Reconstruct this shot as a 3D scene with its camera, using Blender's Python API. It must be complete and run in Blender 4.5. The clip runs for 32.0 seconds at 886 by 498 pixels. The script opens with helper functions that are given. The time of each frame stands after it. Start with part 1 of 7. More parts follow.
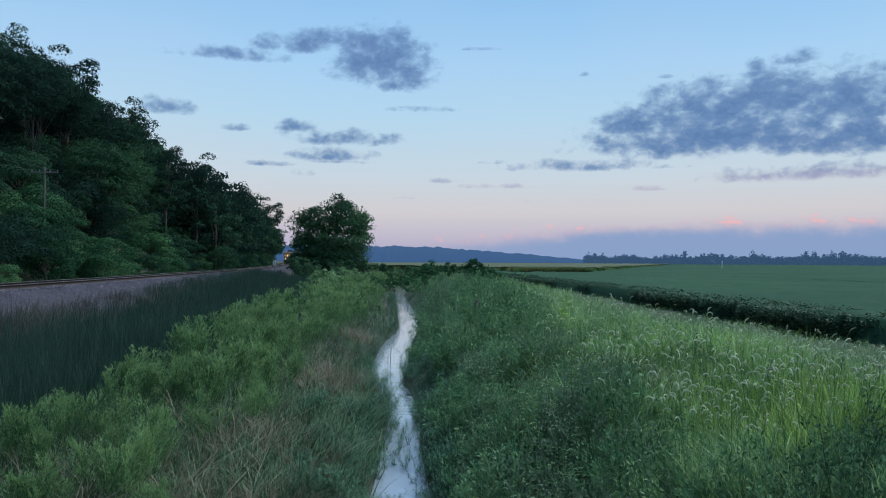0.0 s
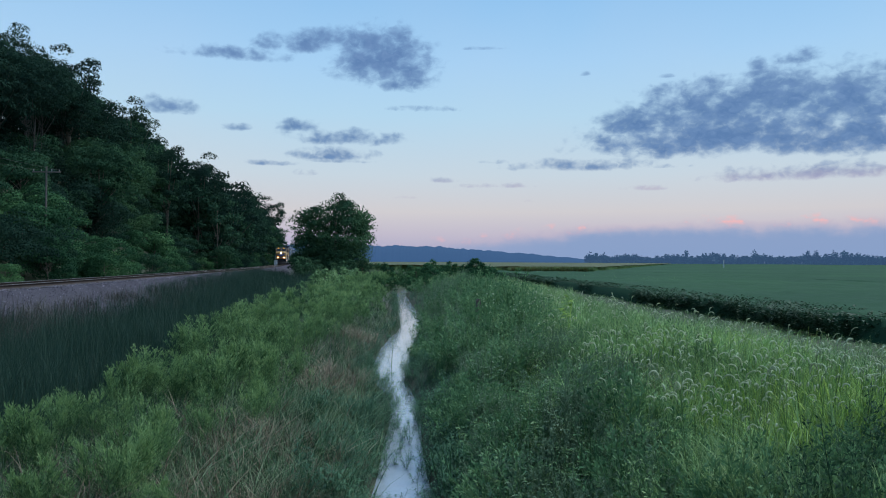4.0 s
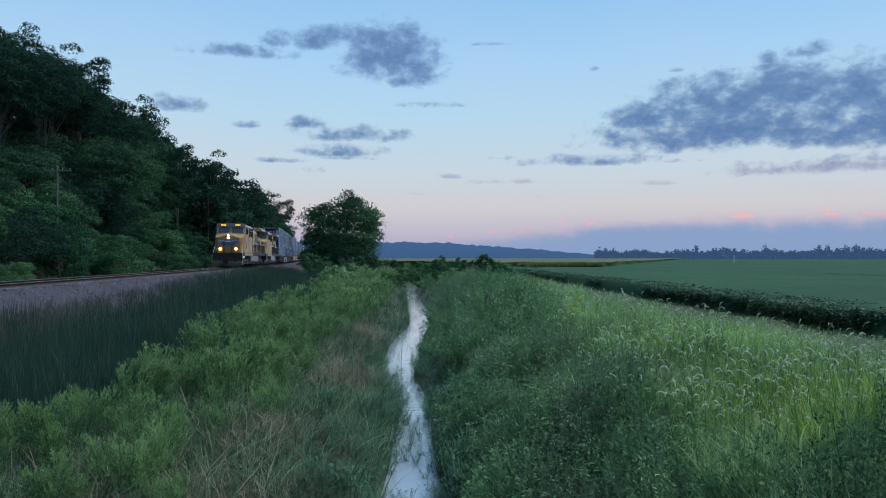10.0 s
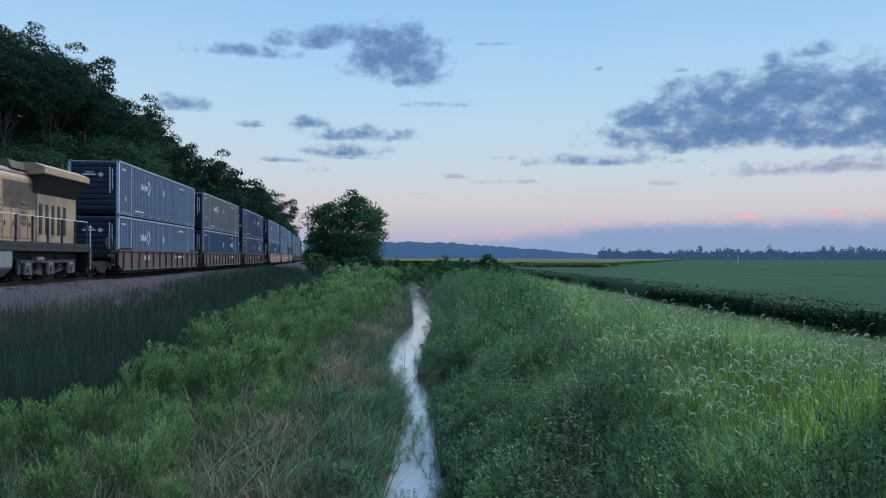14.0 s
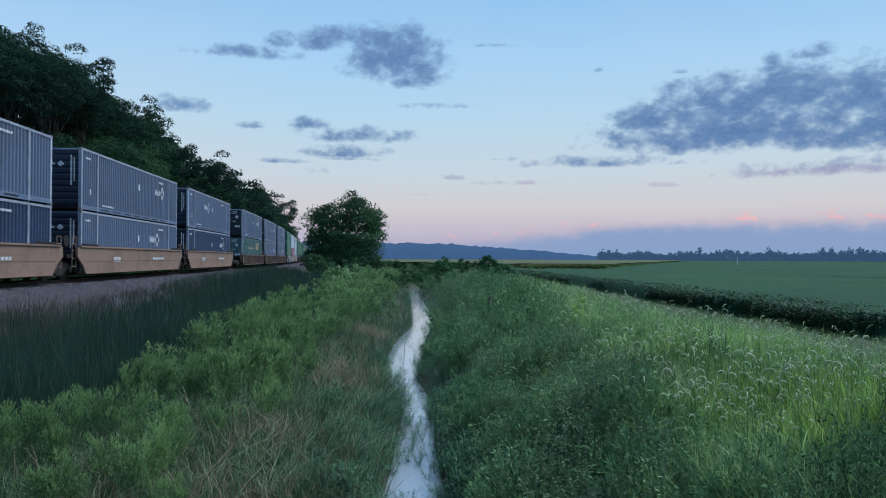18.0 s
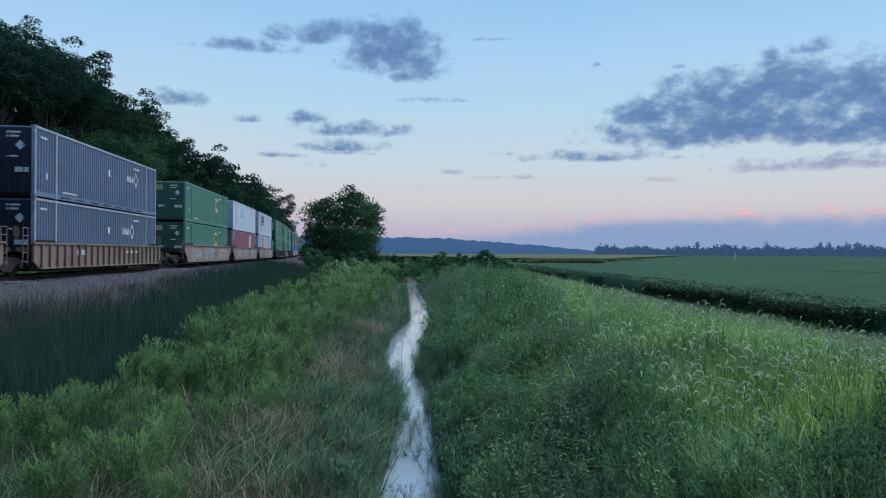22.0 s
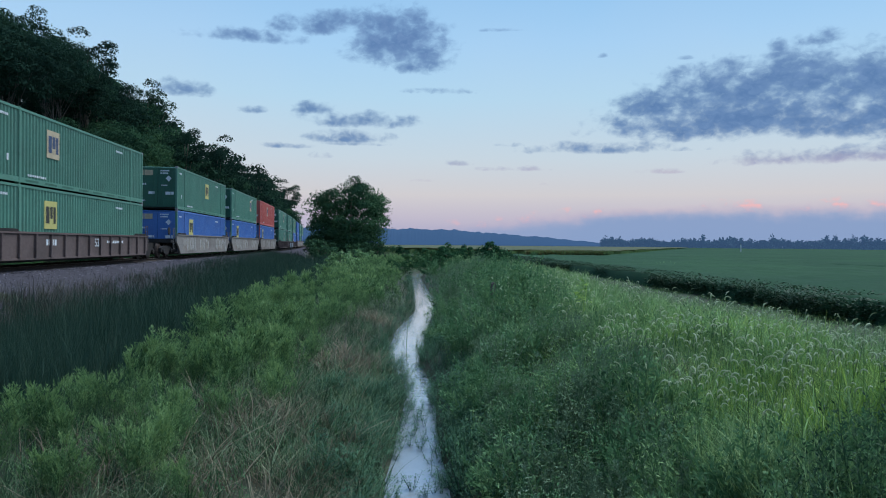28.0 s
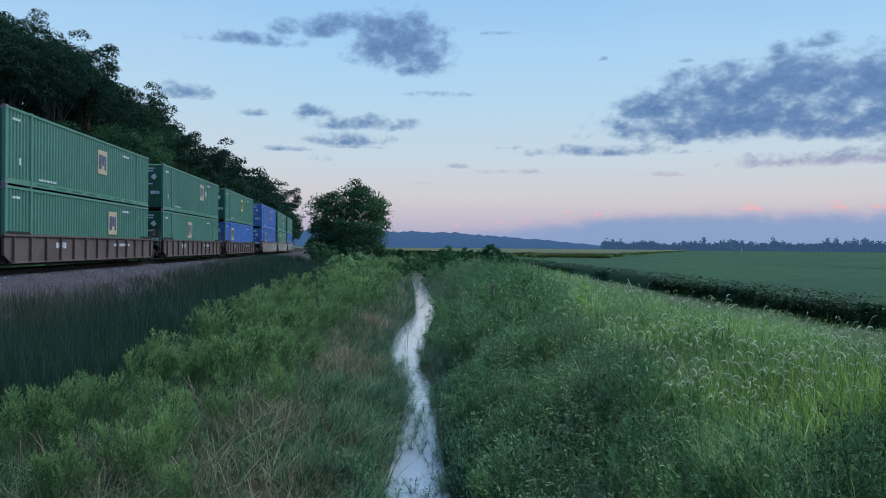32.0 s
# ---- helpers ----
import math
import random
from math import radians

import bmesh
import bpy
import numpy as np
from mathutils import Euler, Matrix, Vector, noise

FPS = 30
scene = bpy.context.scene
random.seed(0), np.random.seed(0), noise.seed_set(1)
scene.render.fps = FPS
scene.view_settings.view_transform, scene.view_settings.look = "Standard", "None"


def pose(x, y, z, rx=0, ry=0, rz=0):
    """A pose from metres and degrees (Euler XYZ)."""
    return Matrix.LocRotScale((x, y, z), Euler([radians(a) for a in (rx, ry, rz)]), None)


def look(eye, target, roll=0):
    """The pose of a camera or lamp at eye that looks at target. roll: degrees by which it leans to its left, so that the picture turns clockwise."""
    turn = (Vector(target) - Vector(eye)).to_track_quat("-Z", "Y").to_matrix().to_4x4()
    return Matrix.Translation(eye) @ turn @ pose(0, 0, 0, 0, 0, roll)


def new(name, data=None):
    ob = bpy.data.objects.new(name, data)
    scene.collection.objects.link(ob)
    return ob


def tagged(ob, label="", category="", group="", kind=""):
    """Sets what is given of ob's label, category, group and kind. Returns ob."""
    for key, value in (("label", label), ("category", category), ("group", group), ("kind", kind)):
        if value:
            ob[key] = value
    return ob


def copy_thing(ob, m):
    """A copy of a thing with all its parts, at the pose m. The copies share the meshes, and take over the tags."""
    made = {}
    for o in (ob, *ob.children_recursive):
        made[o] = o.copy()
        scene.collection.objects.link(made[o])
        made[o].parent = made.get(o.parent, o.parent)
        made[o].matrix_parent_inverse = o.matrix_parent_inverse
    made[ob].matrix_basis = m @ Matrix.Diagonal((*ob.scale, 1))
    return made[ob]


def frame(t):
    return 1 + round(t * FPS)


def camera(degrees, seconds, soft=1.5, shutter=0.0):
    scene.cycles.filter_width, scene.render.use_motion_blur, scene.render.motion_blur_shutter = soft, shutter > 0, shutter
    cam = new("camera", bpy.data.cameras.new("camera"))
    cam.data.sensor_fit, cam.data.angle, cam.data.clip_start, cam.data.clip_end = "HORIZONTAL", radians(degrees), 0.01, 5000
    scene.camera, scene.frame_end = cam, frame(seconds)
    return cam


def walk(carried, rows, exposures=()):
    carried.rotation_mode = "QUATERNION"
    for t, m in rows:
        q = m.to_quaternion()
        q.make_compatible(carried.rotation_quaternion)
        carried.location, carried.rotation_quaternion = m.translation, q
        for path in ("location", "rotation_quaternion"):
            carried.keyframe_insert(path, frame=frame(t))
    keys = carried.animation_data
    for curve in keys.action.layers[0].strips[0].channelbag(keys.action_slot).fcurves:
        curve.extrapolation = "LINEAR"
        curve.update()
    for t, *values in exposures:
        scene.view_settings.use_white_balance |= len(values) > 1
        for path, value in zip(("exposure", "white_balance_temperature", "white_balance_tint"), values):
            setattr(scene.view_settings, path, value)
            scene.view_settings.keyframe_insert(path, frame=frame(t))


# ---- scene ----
EYE = Vector((0.0, 0.0, 3.0))          # the camera, 1.0 m above the rails
RAIL = 1.98                            # top of the rails


def gaze(tilt, turn, lean):
    a, b = radians(tilt), radians(turn)
    return look(EYE, EYE + Vector((math.sin(b) * math.cos(a), math.cos(b) * math.cos(a), math.sin(a))), lean)


cam = camera(62.47, 32.0, soft=1.0, shutter=0.14)
walk(cam, [(t, gaze(a, b, c)) for t, a, b, c in (
    (0, 1.014, 4.377, 0.281), (0.5, 0.956, 4.320, 0.301), (1, 0.899, 4.299, 0.320), (1.5, 0.854, 4.300, 0.314),
    (2, 0.830, 4.308, 0.301), (2.5, 0.842, 4.320, 0.301), (3, 0.887, 4.326, 0.300), (3.5, 0.938, 4.314, 0.298),
    (5.5, 1.013, 4.088, 0.188), (6, 0.941, 4.052, 0.162), (6.5, 0.831, 4.025, 0.168), (7, 0.722, 3.980, 0.207),
    (7.5, 0.664, 3.913, 0.247), (8, 0.647, 3.838, 0.258), (8.5, 0.642, 3.768, 0.208), (9, 0.634, 3.701, 0.119),
    (9.5, 0.641, 3.628, 0.072), (10, 0.678, 3.565, 0.004), (10.5, 0.722, 3.539, -0.053), (11, 0.739, 3.560, -0.059),
    (11.5, 0.719, 3.610, -0.056), (12, 0.696, 3.629, -0.030), (12.5, 0.688, 3.588, 0.013), (13, 0.694, 3.491, 0.077),
    (13.5, 0.688, 3.377, 0.114), (14, 0.668, 3.284, 0.160), (14.5, 0.668, 3.211, 0.154), (16.5, 0.704, 3.143, 0.251),
    (17, 0.774, 3.197, 0.270), (17.5, 0.793, 3.263, 0.258), (18, 0.756, 3.329, 0.211), (18.5, 0.658, 3.358, 0.195),
    (19, 0.566, 3.360, 0.229), (19.5, 0.535, 3.363, 0.289), (20, 0.560, 3.398, 0.292), (20.5, 0.572, 3.455, 0.224),
    (21, 0.525, 3.504, 0.177), (21.5, 0.431, 3.519, 0.190), (22, 0.320, 3.492, 0.287), (22.5, 0.209, 3.437, 0.385),
    (23, 0.097, 3.385, 0.471), (23.5, 0.001, 3.344, 0.548), (24, -0.036, 3.307, 0.597), (24.5, -0.014, 3.270, 0.625),
    (25, 0.022, 3.251, 0.608), (25.5, 0.025, 3.248, 0.581), (27.5, -0.266, 3.108, 0.480), (28, -0.350, 3.105, 0.496),
    (28.5, -0.375, 3.089, 0.498), (29, -0.351, 3.059, 0.524), (29.5, -0.294, 3.031, 0.527), (30, -0.239, 3.017, 0.502),
    (30.5, -0.195, 3.005, 0.489), (31, -0.148, 3.007, 0.491), (31.5, -0.124, 3.035, 0.483), (32, -0.133, 3.048, 0.481),)])


# ---- sky and light ----
def lin(r, g, b):
    return tuple(((v / 255 + 0.055) / 1.055) ** 2.4 if v > 10 else v / 255 / 12.92 for v in (r, g, b)) + (1.0,)


class Tree:
    """Short hand for shader nodes."""

    def __init__(self, tree):
        self.t = tree

    def node(self, kind, **values):
        n = self.t.nodes.new(kind)
        for k, v in values.items():
            setattr(n, k, v)
        return n

    def put(self, value, socket):
        if isinstance(value, bpy.types.NodeSocket):
            self.t.links.new(value, socket)
        elif value is not None:
            socket.default_value = value

    def math(self, op, a, b=None, c=None, clamp=False):
        n = self.node("ShaderNodeMath", operation=op, use_clamp=clamp)
        for v, s in zip((a, b, c), n.inputs):
            self.put(v, s)
        return n.outputs[0]

    def mix(self, f, a, b, blend="MIX"):
        n = self.node("ShaderNodeMix", data_type="RGBA", blend_type=blend)
        self.put(f, n.inputs[0]), self.put(a, n.inputs[6]), self.put(b, n.inputs[7])
        return n.outputs[2]

    def noise(self, scale, detail=4.0, vector=None, rough=0.55, distortion=0.0):
        n = self.node("ShaderNodeTexNoise")
        self.put(vector, n.inputs["Vector"])
        for k, v in (("Scale", scale), ("Detail", detail), ("Roughness", rough), ("Distortion", distortion)):
            n.inputs[k].default_value = v
        return n.outputs[0]

    def ramp(self, f, stops, interpolation="LINEAR"):
        n = self.node("ShaderNodeValToRGB")
        n.color_ramp.interpolation = interpolation
        while len(n.color_ramp.elements) < len(stops):
            n.color_ramp.elements.new(0.5)
        for e, (p, c) in zip(n.color_ramp.elements, stops):
            e.position, e.color = p, c
        self.put(f, n.inputs[0])
        return n.outputs[0]

    def range(self, v, a, b, c=0.0, d=1.0, smooth=False):
        n = self.node("ShaderNodeMapRange", interpolation_type="SMOOTHSTEP" if smooth else "LINEAR")
        for x, s in zip((v, a, b, c, d), n.inputs):
            self.put(x, s)
        return n.outputs[0]


# clouds: bearing, height, half width, half height, all in degrees
CLOUDS_NORTH = [
    (-12.31, 15.37, 4.84, 0.72), (-7.05, 16.45, 3.57, 0.95), (-4.4, 17.0, 2.6, 1.1), (-0.48, 15.84, 3.57, 2.55),
    (1.07, 14.00, 2.45, 1.11), (-16.51, 11.37, 2.29, 0.89), (-11.58, 10.06, 1.43, 0.44), (-7.02, 10.38, 1.78, 0.72),
    (-3.55, 9.62, 4.84, 0.85), (-4.43, 8.31, 3.4, 0.75), (-3.76, 7.77, 3.06, 0.28), (-8.93, 7.47, 3.06, 0.33),
    (-6.66, 6.88, 1.12, 0.44), (2.85, 11.90, 3.06, 0.39), (8.18, 7.82, 1.43, 0.28), (8.62, 5.98, 3.06, 0.33),
    (4.19, 6.40, 1.53, 0.33), (10.90, 4.78, 0.71, 0.22), (1.31, 5.02, 1.12, 0.22), (7.73, 16.35, 2.29, 0.22)]
CLOUDS_EAST = [
    (25.8, 9.5, 9.2, 1.9), (19.11, 10.67, 2.80, 1.44), (24.90, 11.33, 6.12, 2.33), (29.02, 12.16, 3.57, 2.22),
    (31.50, 11.91, 2.04, 1.22), (33.53, 11.50, 3.06, 2.49), (29.92, 14.41, 1.73, 0.83), (27.63, 14.21, 0.82, 0.78),
    (33.85, 8.86, 3.57, 1.66), (15.13, 7.53, 5.86, 0.66), (19.31, 5.67, 2.29, 0.33), (31.82, 6.53, 8.41, 0.83),
    (28.99, 6.45, 4.59, 0.44), (21.36, 13.83, 0.82, 0.28), (15.22, 14.29, 0.51, 0.28), (21.35, 7.25, 2.04, 0.28),
    (47.0, 9.0, 9.0, 2.2), (60.0, 14.0, 8.0, 2.5)]


def make_sky():
    world = bpy.data.worlds.new("dusk_sky")
    world.use_nodes = True
    scene.world = world
    k = Tree(world.node_tree)
    k.t.nodes.clear()
    d = k.node("ShaderNodeTexCoord").outputs["Generated"]
    sep = k.node("ShaderNodeSeparateXYZ")
    k.put(d, sep.inputs[0])
    x, y, z = sep.outputs
    deg = 180 / math.pi
    az = k.math("MULTIPLY", k.math("ARCTAN2", x, y), deg)
    el = k.math("MULTIPLY", k.math("ARCSINE", z), deg)
    # the clear sky from the horizon up, eastern and northern side
    e01 = k.range(el, 0, 90)
    clear = k.ramp(e01, [(0.0, lin(152, 158, 195)), (0.022, lin(190, 184, 203)), (0.043, lin(208, 205, 209)), (0.075, lin(198, 214, 226)),
                         (0.125, lin(179, 215, 239)), (0.17, lin(165, 208, 244)), (0.22, lin(145, 196, 240)), (0.5, lin(110, 165, 225)), (1.0, lin(90, 145, 210))])
    # fine uneven tint
    tint = k.noise(3.0, 3, d)
    clear = k.mix(k.range(tint, 0.3, 0.7, 0.0, 0.08), clear, lin(224, 216, 218))
    # stretched coordinates for cloud texture
    comb = k.node("ShaderNodeCombineXYZ")
    k.put(k.math("MULTIPLY", az, 0.7), comb.inputs[0])
    k.put(el, comb.inputs[1])
    cv = comb.outputs[0]
    n1 = k.noise(0.8, 4, cv, 0.5)
    n2 = k.noise(2.2, 3, cv, 0.5, 0.6)
    # long haze bank above the horizon, higher towards the east
    top = k.range(az, -4, 22, 0.6, 2.55, smooth=True)
    edge = k.math("ADD", top, k.math("MULTIPLY", k.math("SUBTRACT", n1, 0.5), 1.5))
    bank = k.range(k.math("SUBTRACT", edge, el), -0.8, 0.8, smooth=True)
    bank = k.math("MULTIPLY", bank, k.range(az, -10, 14, 0.15, 0.95))
    sky = k.mix(bank, clear, lin(136, 160, 200))
    # lit tops along the bank
    glow = k.math("SUBTRACT", 1.0, k.math("DIVIDE", k.math("ABSOLUTE", k.math("SUBTRACT", el, k.math("ADD", edge, 0.28))), 0.55), clamp=True)
    puffs = k.range(k.noise(0.8, 3, cv), 0.52, 0.68, 0.1, 1.0, smooth=True)
    glow = k.math("MULTIPLY", k.math("MULTIPLY", glow, puffs), k.range(az, -2, 16, 0.1, 0.9))
    sky = k.mix(glow, sky, lin(246, 186, 186))

    def field(clouds):
        m = -3.0
        for a, e, w, h in clouds:
            # flatter below than above
            dy = k.math("DIVIDE", k.math("SUBTRACT", el, e - 0.3 * h), h)
            dy = k.math("MAXIMUM", dy, k.math("MULTIPLY", dy, -2.0))
            dx = k.math("DIVIDE", k.math("SUBTRACT", az, a), w)
            v = k.math("SUBTRACT", min(1.4, 0.15 + h * 0.8), k.math("ADD", k.math("MULTIPLY", dx, dx), k.math("MULTIPLY", dy, dy)))
            m = k.math("MAXIMUM", m, v)
        return m

    body = k.math("MAXIMUM", field(CLOUDS_NORTH), field(CLOUDS_EAST))
    body = k.math("MAXIMUM", body, -1.6)
    rough = k.math("ADD", k.math("MULTIPLY", k.math("SUBTRACT", n1, 0.5), 3.4), k.math("MULTIPLY", k.math("SUBTRACT", n2, 0.5), 1.7))
    dens = k.range(k.math("ADD", body, rough), -0.5, 1.5, smooth=True)
    # no clouds behind the camera but thin ones of the same kind
    cloud = k.mix(k.range(el, 5.6, 7.2), lin(178, 168, 192), lin(84, 121, 171))
    cloud = k.mix(k.range(n2, 0.4, 0.7, 0.0, 0.22), cloud, lin(150, 182, 222))
    cloud = k.mix(k.range(el, 10, 16, 0.0, 0.15), cloud, lin(126, 152, 198))
    sky = k.mix(k.math("MULTIPLY", dens, 0.95), sky, cloud)
    # the ground side of the sphere
    sky = k.mix(k.range(el, -1.0, -4.0), sky, lin(60, 70, 75))
    bg = k.node("ShaderNodeBackground")
    k.put(sky, bg.inputs[0])
    bg.inputs[1].default_value = 1.0
    out = k.node("ShaderNodeOutputWorld")
    k.put(bg.outputs[0], out.inputs[0])


make_sky()
# the last wide glow of the evening sky, from the open field side
sun = new("afterglow_sun", bpy.data.lights.new("afterglow_sun", "SUN"))
sun.data.energy, sun.data.angle, sun.data.color = 4.0, radians(46), (0.90, 0.98, 1.0)
sun.matrix_world = look((52, 26, 100), (0, 0, 0))
scene.view_settings.exposure = 0.0


# ---- materials ----
def surface(name, base, rough=0.7, metal=0.0, spots=None, scale=3.0, amount=0.5, bump=0.0, bump_scale=40.0, vary=0.0, spec=0.4, fine=None):
    """A painted, earthen or metal surface: grain at two scales, stains, relief, and a change from object to object."""
    m = bpy.data.materials.new(name)
    m.use_nodes = True
    k = Tree(m.node_tree)
    p = k.t.nodes["Principled BSDF"]
    pos = k.node("ShaderNodeTexCoord").outputs["Object"]
    big = k.noise(scale, 5, pos, 0.6)
    small = k.noise(scale * 11, 3, pos, 0.6)
    col = k.mix(k.range(big, 0.42, 0.68, 0.0, amount, smooth=True), base, spots or tuple(c * 0.6 for c in base[:3]) + (1,))
    col = k.mix(k.range(small, 0.35, 0.7, 0.0, 0.35 * amount + 0.06), col, fine or tuple(c * 0.72 for c in base[:3]) + (1,))
    if vary:
        r = k.node("ShaderNodeObjectInfo").outputs["Random"]
        hsv = k.node("ShaderNodeHueSaturation")
        k.put(k.range(r, 0, 1, 1 - vary, 1 + vary), hsv.inputs["Value"])
        k.put(col, hsv.inputs["Color"])
        col = hsv.outputs[0]
    k.put(col, p.inputs["Base Color"])
    k.put(k.range(small, 0.3, 0.7, rough - 0.1, min(1, rough + 0.1)), p.inputs["Roughness"])
    p.inputs["Metallic"].default_value = metal
    p.inputs["Specular IOR Level"].default_value = spec
    if bump:
        b = k.node("ShaderNodeBump")
        b.inputs["Strength"].default_value = bump
        b.inputs["Distance"].default_value = 0.02
        k.put(k.noise(bump_scale, 4, pos, 0.6), b.inputs["Height"])
        k.put(b.outputs[0], p.inputs["Normal"])
    return m


def leaf(name, dark, mid, light, patch=0.35, through_light=0.35, rough=0.55, mottle=0.0, own_share=0.55):
    """Leaves and blades: each one its own shade, patches over metres, light shining through; mottle: dark gaps between
    leaves painted in at random, per metre.
    """
    m = bpy.data.materials.new(name)
    m.use_nodes = True
    k = Tree(m.node_tree)
    p = k.t.nodes["Principled BSDF"]
    geo = k.node("ShaderNodeNewGeometry")
    pos = geo.outputs["Position"]
    own = geo.outputs["Random Per Island"]
    patchy = k.noise(patch, 4, pos, 0.6)
    f = k.math("ADD", k.math("MULTIPLY", own, own_share), k.math("MULTIPLY", k.range(patchy, 0.28, 0.72), 1 - own_share))
    col = k.ramp(f, [(0.1, dark), (0.5, mid), (0.92, light)])
    if mottle:
        col = k.mix(k.range(k.noise(mottle, 3, pos, 0.7), 0.46, 0.60, 0.0, 0.3), col, tuple(v * 0.35 for v in dark[:3]) + (1,))
    k.put(col, p.inputs["Base Color"])
    p.inputs["Roughness"].default_value = rough
    p.inputs["Specular IOR Level"].default_value = 0.15 if not mottle else 0.04
    tr = k.node("ShaderNodeBsdfTranslucent")
    k.put(col, tr.inputs[0])
    mix = k.node("ShaderNodeMixShader")
    mix.inputs[0].default_value = through_light
    k.put(p.outputs[0], mix.inputs[1]), k.put(tr.outputs[0], mix.inputs[2])
    k.put(mix.outputs[0], k.t.nodes["Material Output"].inputs[0])
    return m


def lamp_glow(name, colour, strength):
    m = bpy.data.materials.new(name)
    m.use_nodes = True
    p = m.node_tree.nodes["Principled BSDF"]
    p.inputs["Base Color"].default_value = colour
    p.inputs["Emission Color"].default_value = colour
    p.inputs["Emission Strength"].default_value = strength
    return m


def c(r, g, b):
    return (r, g, b, 1.0)


M = {}
M["soil"] = surface("soil_and_litter", c(0.025, 0.032, 0.017), 0.95, spots=c(0.021, 0.038, 0.017), scale=0.6, amount=0.8, bump=0.5, bump_scale=9, fine=c(0.04, 0.04, 0.023))
M["ballast"] = surface("ballast_bed", c(0.06, 0.057, 0.07), 0.95, spots=c(0.035, 0.033, 0.04), scale=1.1, amount=0.6, bump=1.0, bump_scale=14, spec=0.0, fine=c(0.07, 0.066, 0.075))
M["stone"] = leaf("crushed_stone", c(0.025, 0.023, 0.03), c(0.065, 0.06, 0.078), c(0.21, 0.195, 0.235), 0.8, 0.0, 0.9)
M["rail"] = surface("rail_steel", c(0.34, 0.33, 0.33), 0.35, 0.9, spots=c(0.2, 0.15, 0.12), scale=2, amount=0.4)
M["rail_web"] = surface("rusty_rail_side", c(0.055, 0.042, 0.038), 0.9, spots=c(0.035, 0.026, 0.022), scale=4, amount=0.6, spec=0.1)
M["tie"] = surface("weathered_tie", c(0.14, 0.12, 0.105), 0.92, scale=4, amount=0.6, bump=0.6, bump_scale=20, vary=0.2)
M["bark"] = surface("grey_bark", c(0.13, 0.11, 0.09), 0.95, scale=2.2, amount=0.7, bump=0.8, bump_scale=12, vary=0.2)
M["pale_bark"] = surface("pale_smooth_bark", c(0.085, 0.082, 0.076), 0.9, scale=1.6, amount=0.6, bump=0.4, bump_scale=10, vary=0.2)
M["wood_pole"] = surface("creosoted_pole", c(0.15, 0.135, 0.12), 0.9, scale=3, amount=0.6, bump=0.5, vary=0.1)
M["white_paint"] = surface("weathered_white_paint", c(0.68, 0.68, 0.68), 0.6, spots=c(0.42, 0.40, 0.38), scale=2.5, amount=0.5)
# dusty side paint, paled further to put the sky's sheen on it
M["yellow"] = surface("armour_yellow_sky_paled", c(0.40, 0.265, 0.16), 0.55, spots=c(0.225, 0.15, 0.12), scale=0.8, amount=0.95, bump=0.05, bump_scale=3, fine=c(0.33, 0.27, 0.23))
M["soot"] = surface("sooty_yellow_paint", c(0.12, 0.085, 0.062), 0.75, spots=c(0.05, 0.042, 0.04), scale=1.3, amount=0.9)
# same yellow, deeper on the nose, with dusk and lamp tint painted in
M["nose_yellow"] = surface("nose_yellow_light_tinted", c(0.30, 0.175, 0.055), 0.5, spots=c(0.22, 0.145, 0.07), scale=1.2, amount=0.7, fine=c(0.28, 0.17, 0.075))
M["grey_paint"] = surface("harbor_grey_paint", c(0.17, 0.175, 0.19), 0.5, spots=c(0.10, 0.10, 0.10), scale=1.0, amount=0.5)
M["dark_metal"] = surface("grimy_running_gear", c(0.032, 0.03, 0.031), 0.85, 0.0, spots=c(0.05, 0.042, 0.038), scale=2.0, amount=0.7, spec=0.08)
M["dusty_gear"] = surface("dusty_truck_castings", c(0.08, 0.075, 0.08), 0.8, 0.0, spots=c(0.035, 0.03, 0.03), scale=2.4, amount=0.8)
M["tank"] = surface("dusty_tank_grey", c(0.21, 0.21, 0.235), 0.6, 0.1, spots=c(0.13, 0.125, 0.13), scale=0.7, amount=0.5)
M["red_line"] = surface("red_sill_stripe", c(0.16, 0.05, 0.04), 0.6, scale=2, amount=0.4)
M["wing_blue"] = surface("blue_wing_paint", c(0.035, 0.10, 0.38), 0.5, scale=2, amount=0.3)
M["glass"] = surface("cab_glass", c(0.045, 0.055, 0.07), 0.08, spec=0.8, scale=1, amount=0.1)
M["head_lamp"] = lamp_glow("lit_sealed_beam", c(1.0, 0.56, 0.2), 40.0)
# glow for the added discs that imitate headlight glare
M["halo_glow"] = lamp_glow("headlight_glare_halo", c(1.0, 0.34, 0.07), 6.0)
M["step_lamp"] = lamp_glow("lit_step_lamp", c(1.0, 0.72, 0.42), 3.0)
M["number_glow"] = lamp_glow("lit_number_board", c(1.0, 0.52, 0.06), 1.2)
M["edge_pale"] = surface("pale_scuffed_frame_paint", c(0.28, 0.32, 0.40), 0.55, spots=c(0.14, 0.165, 0.21), scale=3, amount=0.6)
M["ink"] = surface("black_paint", c(0.03, 0.03, 0.03), 0.6, scale=3, amount=0.3)
M["mark"] = surface("pale_marking_paint", c(0.62, 0.65, 0.70), 0.6, spots=c(0.40, 0.44, 0.5), scale=6, amount=0.5)
M["plate_yellow"] = surface("yellow_plate_paint", c(0.47, 0.43, 0.15), 0.55, scale=4, amount=0.3)
M["plate_faded"] = surface("faded_plate_paint", c(0.44, 0.36, 0.25), 0.65, scale=4, amount=0.5)
M["rust_patch"] = surface("rust_patch", c(0.42, 0.22, 0.10), 0.9, spots=c(0.5, 0.33, 0.18), scale=4, amount=0.7)
